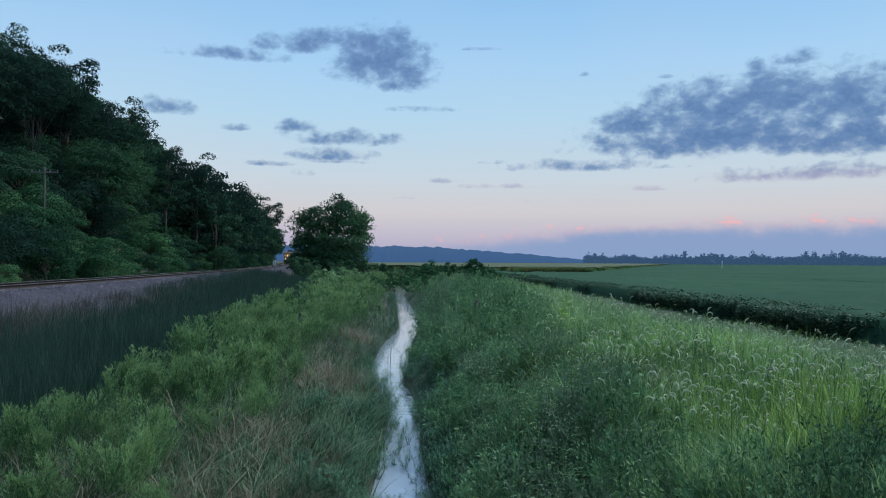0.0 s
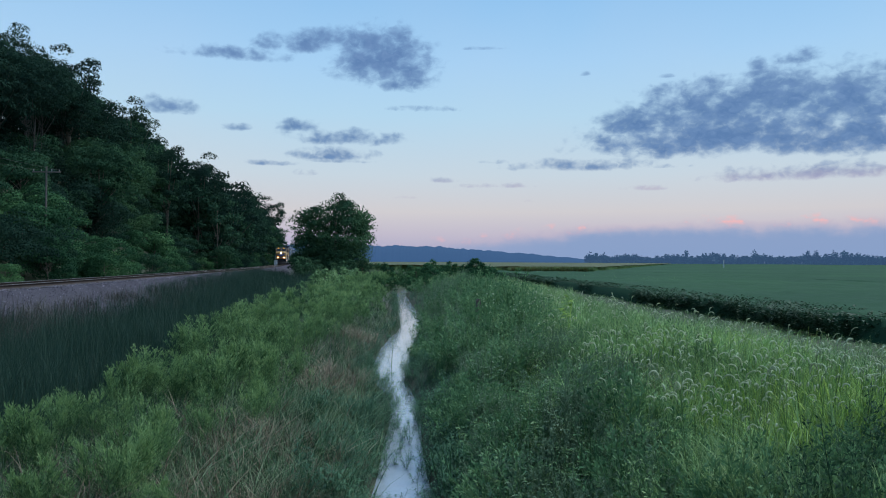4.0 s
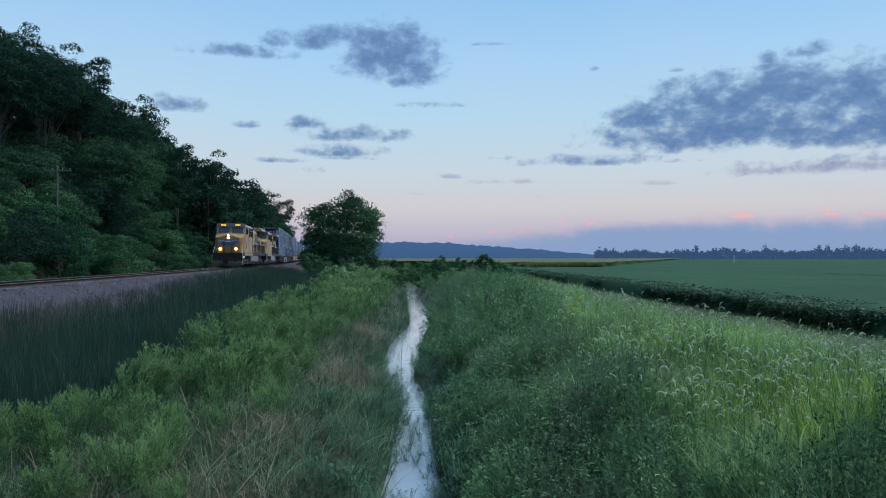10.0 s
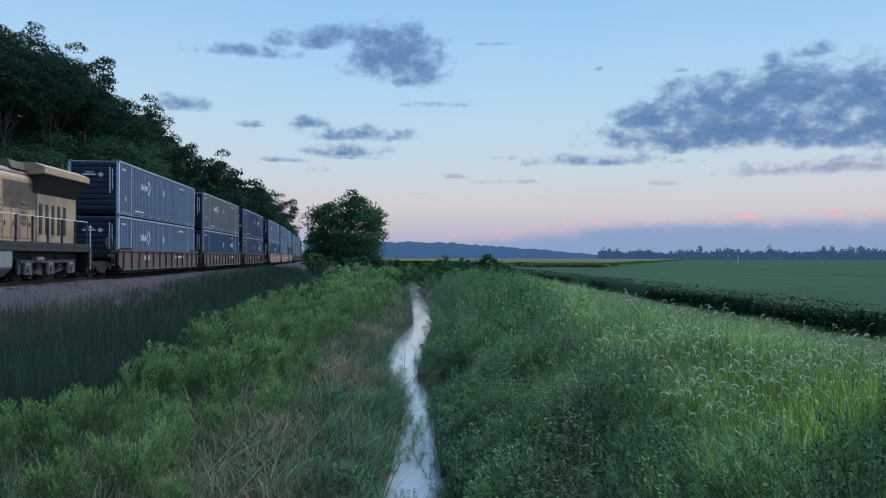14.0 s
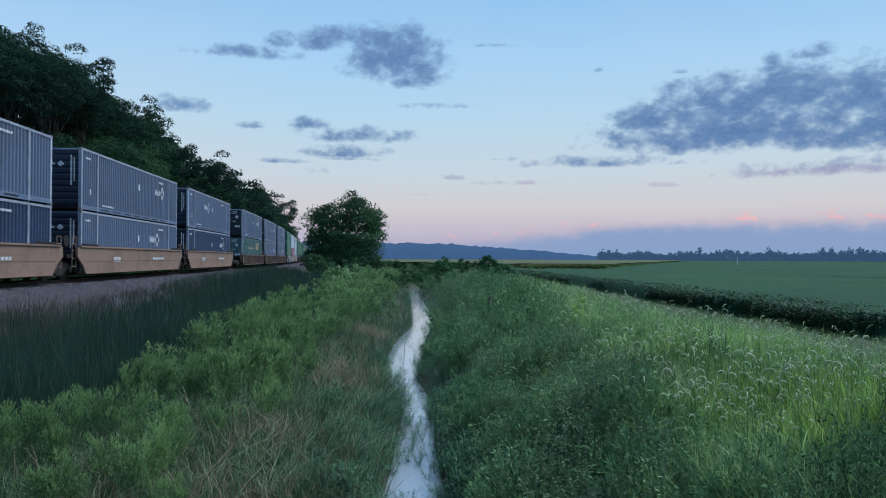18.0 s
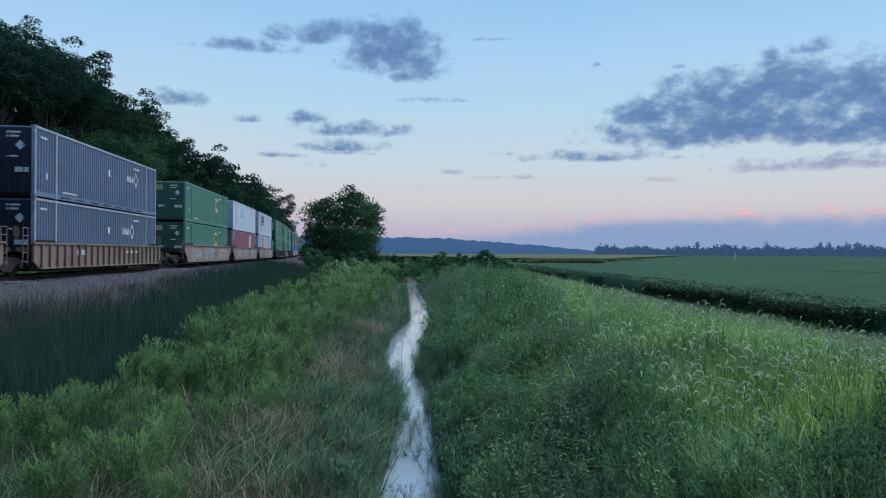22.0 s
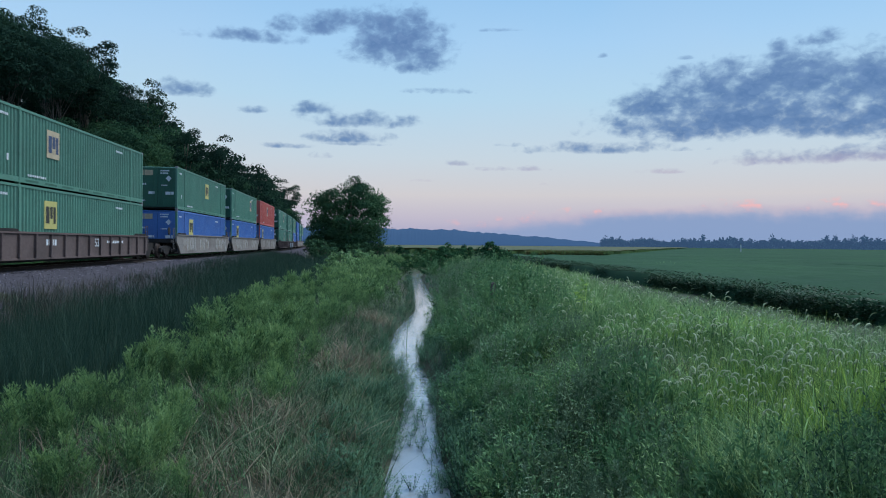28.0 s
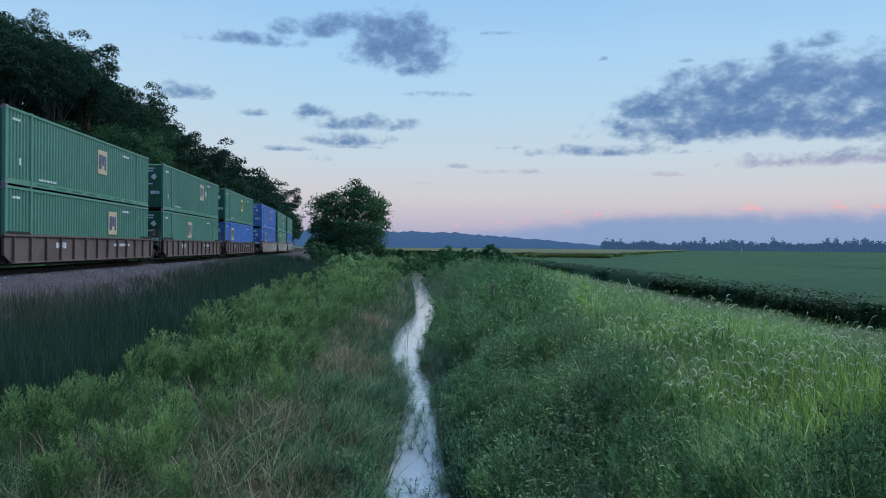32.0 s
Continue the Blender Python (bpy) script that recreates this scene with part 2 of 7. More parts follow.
M["spray_pale"] = surface("pale_spray_paint", c(0.33, 0.33, 0.32), 0.7, spots=c(0.22, 0.18, 0.165), scale=2.2, amount=0.9)
M["spray_wash"] = surface("faded_spray_wash", c(0.25, 0.225, 0.20), 0.75, spots=c(0.20, 0.15, 0.13), scale=1.6, amount=0.9)
M["spray_blue"] = surface("blue_spray_paint", c(0.20, 0.30, 0.36), 0.7, scale=3, amount=0.5)
M["faded_blue"] = surface("faded_blue_wash", c(0.33, 0.44, 0.58), 0.6, spots=c(0.24, 0.38, 0.58), scale=1.6, amount=0.9)
# two darker copies hold the shade on blue and green boxes' ends
for key, col, dirt in (("slate", (0.10, 0.142, 0.225), (0.085, 0.10, 0.14)), ("navy", (0.03, 0.055, 0.12), (0.025, 0.04, 0.075)), ("shaded_navy", (0.012, 0.02, 0.042), (0.01, 0.015, 0.028)),
                       ("warm_slate", (0.12, 0.13, 0.15), (0.09, 0.095, 0.105)), ("green", (0.075, 0.205, 0.155), (0.06, 0.145, 0.115)),
                       ("shaded_green", (0.022, 0.10, 0.068), (0.02, 0.07, 0.05)), ("teal", (0.065, 0.15, 0.16), (0.055, 0.11, 0.115)),
                       ("white", (0.42, 0.475, 0.58), (0.30, 0.315, 0.35)), ("maroon", (0.29, 0.12, 0.16), (0.21, 0.095, 0.12)),
                       ("blue", (0.06, 0.16, 0.44), (0.05, 0.10, 0.30)), ("red", (0.47, 0.095, 0.085), (0.34, 0.08, 0.07))):
    M[key] = surface(key + "_container_paint", c(*[v * 1.03 for v in col]), 0.55, spots=c(*[v * 1.03 for v in dirt]), scale=0.7, amount=0.55, vary=0.09)
for key, col, dirt in (("car_brown", (0.135, 0.095, 0.092), (0.075, 0.055, 0.052)), ("car_orange", (0.29, 0.185, 0.145), (0.19, 0.12, 0.095)),
                       ("car_tan", (0.235, 0.165, 0.135), (0.13, 0.09, 0.075)), ("car_pale", (0.25, 0.18, 0.165), (0.17, 0.12, 0.115)),
                       ("car_ash", (0.25, 0.225, 0.215), (0.16, 0.13, 0.12))):
    M[key] = surface(key + "_paint", c(*[v * 0.85 for v in col]), 0.75, spots=c(*[v * 0.85 for v in dirt]), scale=0.9, amount=0.75, bump=0.15, bump_scale=15, vary=0.06)
M["fox"] = leaf("foxtail_blades", c(0.035, 0.08, 0.034), c(0.15, 0.275, 0.105), c(0.47, 0.62, 0.31), 0.8, 0.4)
M["fox_gold"] = leaf("sunny_grass_blades", c(0.05, 0.12, 0.025), c(0.23, 0.39, 0.08), c(0.54, 0.68, 0.21), 0.8, 0.42)
M["arch"] = leaf("arching_blades", c(0.03, 0.085, 0.03), c(0.13, 0.28, 0.085), c(0.42, 0.62, 0.26), 0.8, 0.4)
M["bush"] = leaf("weed_bush_leaves", c(0.028, 0.075, 0.036), c(0.095, 0.21, 0.095), c(0.24, 0.38, 0.185), 0.75, 0.35, 0.7, 0.0, 0.4)
M["plume_tip"] = leaf("feathery_pale_tips", c(0.085, 0.165, 0.065), c(0.18, 0.305, 0.12), c(0.32, 0.46, 0.20), 0.8, 0.42)
M["seed"] = leaf("foxtail_seed_heads", c(0.33, 0.40, 0.25), c(0.46, 0.53, 0.36), c(0.60, 0.65, 0.47), 0.6, 0.4)
M["bank"] = leaf("bank_weed_leaves", c(0.035, 0.09, 0.042), c(0.075, 0.18, 0.08), c(0.14, 0.27, 0.125), 1.1, 0.35, 0.7, 0.0, 0.35)
M["herb"] = leaf("grey_green_herb_leaves", c(0.06, 0.115, 0.065), c(0.125, 0.205, 0.12), c(0.26, 0.35, 0.24), 0.8, 0.35, 0.7, 0.0, 0.45)
M["plume"] = leaf("feathery_weed_leaves", c(0.022, 0.06, 0.03), c(0.098, 0.20, 0.08), c(0.29, 0.44, 0.19), 0.8, 0.4)
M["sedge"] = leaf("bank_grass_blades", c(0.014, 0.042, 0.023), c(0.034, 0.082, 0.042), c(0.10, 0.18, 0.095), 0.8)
M["dry"] = leaf("dry_grass_blades", c(0.06, 0.046, 0.036), c(0.17, 0.14, 0.098), c(0.46, 0.40, 0.29), 1.0)
M["bank_blade"] = leaf("grey_green_blades", c(0.05, 0.10, 0.05), c(0.135, 0.215, 0.11), c(0.33, 0.43, 0.26), 0.9)
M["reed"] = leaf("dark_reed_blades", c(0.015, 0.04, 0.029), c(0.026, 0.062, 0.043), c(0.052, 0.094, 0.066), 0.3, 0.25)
M["dead_weed"] = leaf("dead_weed_stalks", c(0.035, 0.034, 0.033), c(0.075, 0.072, 0.06), c(0.16, 0.155, 0.125), 0.5)
M["waterside"] = leaf("waterside_leaves", c(0.017, 0.056, 0.034), c(0.04, 0.11, 0.062), c(0.10, 0.215, 0.115), 0.6)
M["soy"] = leaf("soybean_leaves", c(0.014, 0.042, 0.021), c(0.02, 0.056, 0.028), c(0.029, 0.074, 0.036), 0.03, 0.3)
M["soy_top"] = surface("soybean_canopy", c(0.02, 0.053, 0.031), 0.95, spots=c(0.033, 0.08, 0.04), scale=0.055, amount=0.7, bump=1.0, bump_scale=7, spec=0.05, fine=c(0.034, 0.08, 0.038))
M["corn"] = leaf("ripening_corn", c(0.065, 0.085, 0.036), c(0.115, 0.125, 0.05), c(0.20, 0.18, 0.08), 0.05, 0.3)
M["corn_green"] = leaf("green_corn_leaves", c(0.08, 0.15, 0.065), c(0.14, 0.235, 0.095), c(0.22, 0.31, 0.13), 0.2, 0.45)
# blue raised in these dark leaves to put distance haze into them
M["tree_dark"] = leaf("dark_hazed_hill_foliage", c(0.008, 0.022, 0.019), c(0.016, 0.042, 0.03), c(0.032, 0.075, 0.047), 0.09, 0.32, 0.9, 2.2, 0.12)
M["tree_mid"] = leaf("hill_foliage", c(0.012, 0.036, 0.024), c(0.028, 0.074, 0.042), c(0.07, 0.15, 0.066), 0.09, 0.32, 0.9, 2.4, 0.14)
M["tree_far"] = leaf("railway_tree_foliage", c(0.019, 0.05, 0.034), c(0.035, 0.084, 0.05), c(0.064, 0.135, 0.068), 0.06, 0.32, 0.9, 2.4, 0.18)
M["tree_lone"] = leaf("ditch_tree_foliage", c(0.026, 0.064, 0.038), c(0.052, 0.115, 0.06), c(0.095, 0.185, 0.088), 0.25, 0.32, 0.9, 3.0, 0.2)
M["vine"] = leaf("vine_foliage", c(0.012, 0.042, 0.024), c(0.037, 0.102, 0.046), c(0.105, 0.215, 0.085), 0.16, 0.22, 0.9, 2.6, 0.16)
M["meadow"] = leaf("far_meadow_grass", c(0.07, 0.13, 0.06), c(0.14, 0.22, 0.10), c(0.24, 0.32, 0.16), 0.2)


# ---- mesh helpers ----
class Shape:
    """Collects boxes, tubes and prisms into one mesh."""

    def __init__(self):
        self.v, self.f = [], []

    def add(self, verts, faces):
        n = len(self.v)
        self.v += [tuple(p) for p in verts]
        self.f += [tuple(i + n for i in q) for q in faces]
        return self

    def box(self, x0, x1, y0, y1, z0, z1):
        return self.add([(x, y, z) for z in (z0, z1) for y in (y0, y1) for x in (x0, x1)],
                        [(0, 2, 3, 1), (4, 5, 7, 6), (0, 1, 5, 4), (2, 6, 7, 3), (0, 4, 6, 2), (1, 3, 7, 5)])

    def prism(self, outline, y0, y1, axis="y"):
        """An outline of (a, b) pulled along an axis: y takes (x, z), x takes (y, z), z takes (x, y)."""
        n = len(outline)
        put = {"y": lambda a, b, t: (a, t, b), "x": lambda a, b, t: (t, a, b), "z": lambda a, b, t: (a, b, t)}[axis]
        pts = [put(a, b, y0) for a, b in outline] + [put(a, b, y1) for a, b in outline]
        return self.add(pts, [tuple(range(n))[::-1], tuple(range(n, 2 * n))] + [(i, (i + 1) % n, n + (i + 1) % n, n + i) for i in range(n)])

    def tube(self, points, r, sides=6, r2=None):
        pts = [Vector(p) for p in points]
        rings = []
        for i, p in enumerate(pts):
            d = (pts[min(i + 1, len(pts) - 1)] - pts[max(i - 1, 0)]).normalized()
            a = d.orthogonal().normalized()
            b = d.cross(a)
            q = r + ((r2 if r2 is not None else r) - r) * i / max(1, len(pts) - 1)
            rings.append([p + q * (math.cos(t) * a + math.sin(t) * b) for t in [2 * math.pi * j / sides for j in range(sides)]])
        for i in range(1, len(rings)):           # keep the rings untwisted
            best = min(range(sides), key=lambda s: sum((rings[i][(j + s) % sides] - rings[i - 1][j]).length_squared for j in range(sides)))
            rings[i] = rings[i][best:] + rings[i][:best]
        faces = [(i * sides + j, i * sides + (j + 1) % sides, (i + 1) * sides + (j + 1) % sides, (i + 1) * sides + j)
                 for i in range(len(pts) - 1) for j in range(sides)]
        faces += [tuple(range(sides))[::-1], tuple((len(pts) - 1) * sides + j for j in range(sides))]
        return self.add([p for ring in rings for p in ring], faces)

    def wheel(self, x0, x1, y, z, r, sides=18):
        ring = [(y + r * math.cos(2 * math.pi * i / sides), z + r * math.sin(2 * math.pi * i / sides)) for i in range(sides)]
        return self.prism(ring, x0, x1, "x")

    def mesh(self, name, bevel=0.0):
        me = bpy.data.meshes.new(name)
        me.from_pydata(self.v, [], self.f)
        bm = bmesh.new()
        bm.from_mesh(me)
        bmesh.ops.recalc_face_normals(bm, faces=bm.faces)
        if bevel:
            bmesh.ops.bevel(bm, geom=[e for e in bm.edges if len(e.link_faces) == 2 and e.calc_face_angle(0) > 0.5], offset=bevel, segments=2, affect="EDGES", clamp_overlap=True)
        bm.to_mesh(me)
        bm.free()
        me.update()
        return me


def part(name, shape, material, parent=None, label="", bevel=0.0):
    me = shape.mesh(name, bevel) if isinstance(shape, Shape) else shape
    if not me.materials:
        me.materials.append(material)
    ob = new(name, me)
    if parent is not None:
        ob.parent = parent
    return tagged(ob, label, kind="stuff" if name in ("marking", "sign", "number_bars", "spray_mark", "spray_wash") else "")


def soup(name, verts, tris, material, smooth=False):
    """A mesh of triangles from arrays."""
    me = bpy.data.meshes.new(name)
    verts, tris = np.ascontiguousarray(verts, np.float32), np.ascontiguousarray(tris, np.int32)
    me.vertices.add(len(verts)), me.loops.add(tris.size), me.polygons.add(len(tris))
    me.vertices.foreach_set("co", verts.ravel())
    me.loops.foreach_set("vertex_index", tris.ravel())
    me.polygons.foreach_set("loop_start", np.arange(0, tris.size, 3, dtype=np.int32))
    if smooth:
        me.polygons.foreach_set("use_smooth", np.ones(len(tris), bool))
    me.update(calc_edges=True)
    if material:
        me.materials.append(material)
    return me


rng = np.random.default_rng(7)


def joined(pieces):
    """One (verts, tris) from several."""
    vs, ts, n = [], [], 0
    for v, t in pieces:
        vs.append(v), ts.append(t + n)
        n += len(v)
    return np.concatenate(vs), np.concatenate(ts)


def spread(templates, pos, size, turn=None, lean=None, pick=None):
    """Sets copies of small (verts, tris) shapes at the places pos, all in one pair of arrays."""
    n = len(pos)
    turn = rng.uniform(0, 2 * np.pi, n) if turn is None else turn
    pick = rng.integers(0, len(templates), n) if pick is None else pick
    out = []
    for i, (v, t) in enumerate(templates):
        s = np.nonzero(pick == i)[0]
        if not len(s):
            continue
        ca, sa = np.cos(turn[s])[:, None], np.sin(turn[s])[:, None]
        q = v[None] * size[s][:, None, None]
        x, y, z = ca * q[..., 0] - sa * q[..., 1], sa * q[..., 0] + ca * q[..., 1], q[..., 2]
        if lean is not None:
            x, y = x + lean[s, 0:1] * z, y + lean[s, 1:2] * z
        w = np.stack([x, y, z], -1) + pos[s][:, None]
        k = t[None] + (np.arange(len(s)) * len(v))[:, None, None]
        out.append((w.reshape(-1, 3), k.reshape(-1, 3)))
    return joined(out)


def blade(base, yaw, h, w, arch, seg=3):
    """One grass blade: a tapering strip that bows over."""
    u = np.linspace(0, 1, seg + 1)
    out, up = arch * h * u ** 2, h * (u - 0.35 * arch * u ** 2)
    d, s = np.array([np.cos(yaw), np.sin(yaw)]), np.array([-np.sin(yaw), np.cos(yaw)])
    width = w * (1 - u ** 1.5) * (0.6 + 0.8 * u * (1 - u) * 2)
    mid = np.stack([base[0] + d[0] * out, base[1] + d[1] * out, up], 1)
    side = np.concatenate([s, [0]])
    l, r = mid - side * width[:, None] / 2, mid + side * width[:, None] / 2
    v = np.concatenate([l[:-1], r[:-1], mid[-1:]])
    t = []
    for i in range(seg - 1):
        t += [(i, seg + i, seg + i + 1), (i, seg + i + 1, i + 1)]
    t.append((seg - 1, 2 * seg - 1, 2 * seg))
    return v, np.array(t)


def tuft(n, h, spread_r, w, arch=(0.2, 0.9), seg=3):
    return joined([blade(rng.normal(0, spread_r, 2), rng.uniform(0, 6.28), h * rng.uniform(0.55, 1.1), w * rng.uniform(0.7, 1.3), rng.uniform(*arch), seg) for _ in range(n)])


def leaflet(p, d, length, width, up=0.0):
    """A lance-shaped leaf of four triangles, folded along its rib."""
    d = np.array(d, float)
    d /= np.linalg.norm(d) + 1e-9
    s = np.cross(d, [0, 0, 1.0])
    s /= np.linalg.norm(s) + 1e-9
    n = np.cross(s, d)
    p = np.array(p, float)
    m = p + d * length * 0.45 - n * width * 0.15
    tip = p + d * length - np.array([0, 0, up * length])
    v = np.array([p, m + s * width / 2 + n * width * 0.2, m - s * width / 2 + n * width * 0.2, tip, m])
    return v, np.array([(0, 1, 4), (0, 4, 2), (4, 1, 3), (2, 4, 3)])


def needle(p, d, length, width):
    """A narrow leaf of two triangles."""
    p, d = np.array(p, float), np.array(d, float)
    d /= np.linalg.norm(d)
    s = np.cross(d, rng.normal(0, 1, 3))
    s *= width / 2 / (np.linalg.norm(s) + 1e-9)
    return np.array([p, p + d * length * 0.5 + s, p + d * length, p + d * length * 0.5 - s]), np.array([(0, 1, 2), (0, 2, 3)])


def rod(a, b, r, r2=None):
    a, b = np.array(a, float), np.array(b, float)
    r2 = r if r2 is None else r2
    e = np.array([[1, 0, 0], [-0.5, 0.87, 0], [-0.5, -0.87, 0]])
    return np.concatenate([a + e * r, b + e * r2]), np.array([(0, 1, 4), (0, 4, 3), (1, 2, 5), (1, 5, 4), (2, 0, 3), (2, 3, 5)])


def weed(h, leaves, length, width, bushy=0.3, stems=3):
    """A leafy herb: stems with leaves all round."""
    out = []
    for _ in range(stems):
        b, top = rng.normal(0, 0.05, 2), rng.normal(0, bushy * h * 0.5, 2)
        out.append(rod((*b, 0), (*(b + top), h * 0.9), 0.006, 0.003))
        for _ in range(leaves // stems):
            u = rng.uniform(0.12, 1.0)
            a, tilt = rng.uniform(0, 6.28), rng.uniform(0.0, 0.8)
            q = np.array([*(b + top * u), h * 0.9 * u]) + np.array([*rng.normal(0, bushy * h * 0.12, 2), rng.normal(0, 0.02)])
            k = length * rng.uniform(0.6, 1.2) * (1.15 - 0.5 * u)
            out.append(leaflet(q, (np.cos(a), np.sin(a), tilt), k, width * k / length, 0.25))
    return joined(out)


def plume(h, branches, per, length, width):
    """A feathery upright weed: side shoots set with narrow leaves; the lower plant and its upper tips apart."""
    low, tips = [rod((0, 0, 0), (0, 0, h), 0.008, 0.003)], []
    for i in range(branches):
        u = 0.25 + 0.72 * (i + rng.uniform(0, 1)) / branches
        a = rng.uniform(0, 6.28)
        reach = h * (0.24 * (1 - u) + 0.05) * rng.uniform(0.7, 1.2)
        p0 = np.array([0, 0, h * u * 0.9])
        p1 = p0 + np.array([np.cos(a) * reach, np.sin(a) * reach, reach * 1.9])
        for j in range(per):
            w = rng.uniform(0.2, 1.05)
            q = p0 + (p1 - p0) * w
            b = a + rng.normal(0, 1.0)
            (tips if u + 0.25 * w > 0.92 else low).append(needle(q, (np.cos(b), np.sin(b), rng.uniform(0.7, 2.6)), length * rng.uniform(0.6, 1.2), width))
    return joined(low), joined(tips)


def bush(r, h, n, length, width, lumps=7):
    """A rounded weed bush: leafy lobes on a dome, a few shoots standing out of it."""
    out = []
    c = rng.normal(0, 1, (lumps, 3))
    c /= np.linalg.norm(c, axis=1)[:, None]
    c[:, 2] = np.abs(c[:, 2])
    for _ in range(n):
        k = c[rng.integers(0, lumps)]
        d = k * 0.62 + rng.normal(0, 0.27, 3) * [1, 1, 0.9]
        if d[2] < 0.02:
            d[2] = rng.uniform(0.02, 0.4)
        q = d * [r, r, h]
        o = d - k * 0.45 + rng.normal(0, 0.22, 3) + [0, 0, 0.15]
        s = length * rng.uniform(0.6, 1.25)
        out.append(leaflet(q, o, s, width * s / length, 0.3))
    for _ in range(max(3, n // 90)):
        a, u = rng.uniform(0, 6.28), rng.uniform(0, 0.75)
        b = np.array([r * u * np.cos(a), r * u * np.sin(a), h * 0.4])
        e = b + [0.25 * r * np.cos(a), 0.25 * r * np.sin(a), h * rng.uniform(0.3, 0.5) * (1.0 - 0.4 * u)]
        out.append(rod(b, e, 0.005, 0.002))
        for i in range(11):
            y = rng.uniform(0, 6.28)
            out.append(leaflet(b + (e - b) * (0.2 + 0.08 * i), (np.cos(y), np.sin(y), 0.9), length * (1.1 - 0.06 * i), width * (1.0 - 0.06 * i), 0.2))
    return joined(out)


def spray(r, h, n, per, length, width):
    """A soft round weed: upright shoots set all along with narrow leaves, tallest in the middle."""
    out = []
    for _ in range(n):
        a, u = rng.uniform(0, 6.28), math.sqrt(rng.random())
        o = np.array([math.cos(a), math.sin(a), 0.0])
        base = o * r * 0.45 * u + [0, 0, h * 0.05]
        tip = o * r * u + [0, 0, h * (1 - 0.55 * u * u) * rng.uniform(0.72, 1.08)]
        d = (tip - base) / np.linalg.norm(tip - base)
        out.append(rod(base, tip, 0.005, 0.002))
        for w in rng.uniform(0.2, 1.02, per):
            q = rng.normal(0, 1, 3)
            q = q / np.linalg.norm(q)
            out.append(needle(base + (tip - base) * w + q * 0.03 * r, d * rng.uniform(0.3, 1.0) + q * 0.75, length * (1.2 - 0.6 * w) * rng.uniform(0.7, 1.2), width))
    return joined(out)


def lance(h, stems, pairs, length, width):
    """A waterside weed: leaning stems with long narrow drooping leaves in turn."""
    out = []
    for _ in range(stems):
        a = rng.uniform(0, 6.28)
        o = np.array([math.cos(a), math.sin(a), 0.0])
        top = o * h * rng.uniform(0.1, 0.5) + [0, 0, h * rng.uniform(0.7, 1.0)]
        out.append(rod((0, 0, 0), top, 0.005, 0.002))
        for i in range(pairs):
            w = 0.2 + 0.8 * (i + rng.random()) / pairs
            b = rng.uniform(0, 6.28)
            out.append(leaflet(top * w, (math.cos(b), math.sin(b), rng.uniform(0.1, 0.8)), length * rng.uniform(0.7, 1.2), width, 0.45))
    return joined(out)


def foxtail(h, nod):
    """A stalk with a nodding bristly head; the head is handed back by itself."""
    u = np.linspace(0, 1, 6)
    a = rng.uniform(0, 6.28)
    d = np.array([np.cos(a), np.sin(a), 0])
    lean = rng.uniform(0.03, 0.15)
    stalk = [np.array([0, 0, 0]), d * lean * h * 0.4 + [0, 0, h * 0.55], d * lean * h + [0, 0, h]]
    stem = joined([rod(stalk[0], stalk[1], 0.0035, 0.003), rod(stalk[1], stalk[2], 0.003, 0.002)] +
                  [blade(np.zeros(2), rng.uniform(0, 6.28), h * rng.uniform(0.5, 0.85), 0.013, rng.uniform(0.3, 0.9)) for _ in range(4)])
    length, pts, p, ang = rng.uniform(0.085, 0.14), [], stalk[2], math.pi / 2 - lean
    for i in range(7):
        pts.append(p)
        p = p + length / 6 * (d * math.cos(ang) + np.array([0, 0, math.sin(ang)]))
        ang -= nod / 6
    side = np.cross(d, [0, 0, 1.0])
    rings, tri = [], []
    for i, q in enumerate(pts):
        r = 0.0058 * math.sin(math.pi * (0.12 + 0.80 * i / 6)) ** 0.6
        t = pts[min(i + 1, 6)] - pts[max(i - 1, 0)]
        nn = np.cross(side, t / np.linalg.norm(t))
        rings.append([q + r * (1 + 0.5 * ((i + j) % 2)) * (math.cos(1.047 * j) * side + math.sin(1.047 * j) * nn) for j in range(6)])
    for i in range(6):
        for j in range(6):
            k = (j + 1) % 6
            tri += [(i * 6 + j, i * 6 + k, i * 6 + 6 + k), (i * 6 + j, i * 6 + 6 + k, i * 6 + 6 + j)]
    head = [(np.array(rings).reshape(-1, 3), np.array(tri))]
    for _ in range(30):                       # bristles
        i = rng.integers(0, 6)
        q, t = pts[i], pts[i + 1] - pts[i]
        o = rng.normal(0, 1, 3)
        o = o / np.linalg.norm(o) * 0.022 + t / np.linalg.norm(t) * 0.013
        s = np.cross(o, [0.3, 0.2, 1]) * 0.05
        head.append((np.array([q - s, q + s, q + o]), np.array([(0, 1, 2)])))
    return stem, joined(head)


def stuff(name, arrays, material, label, category, smooth=False):
    return tagged(new(name, soup(name, *arrays, material, smooth)), label, category, "", "stuff")


# ---- the lie of the land ----
CREEK_Y = [-60, 5, 9.3, 11.5, 13.1, 14.6, 16.2, 17.2, 18.2, 20.9, 24.9, 28.5, 31, 33.4, 40, 55, 67, 80, 110, 160, 4000]
CREEK_X = [0.3, 0.2, 0.19, 0.24, 0.32, 0.36, 0.32, 0.17, 0.03, 0.08, 0.3, 0.55, 0.85, 1.0, 1.15, 1.15, 1.1, 2.6, 4.5, 6, 6]


def creek(y):
    return np.interp(y, CREEK_Y, CREEK_X)


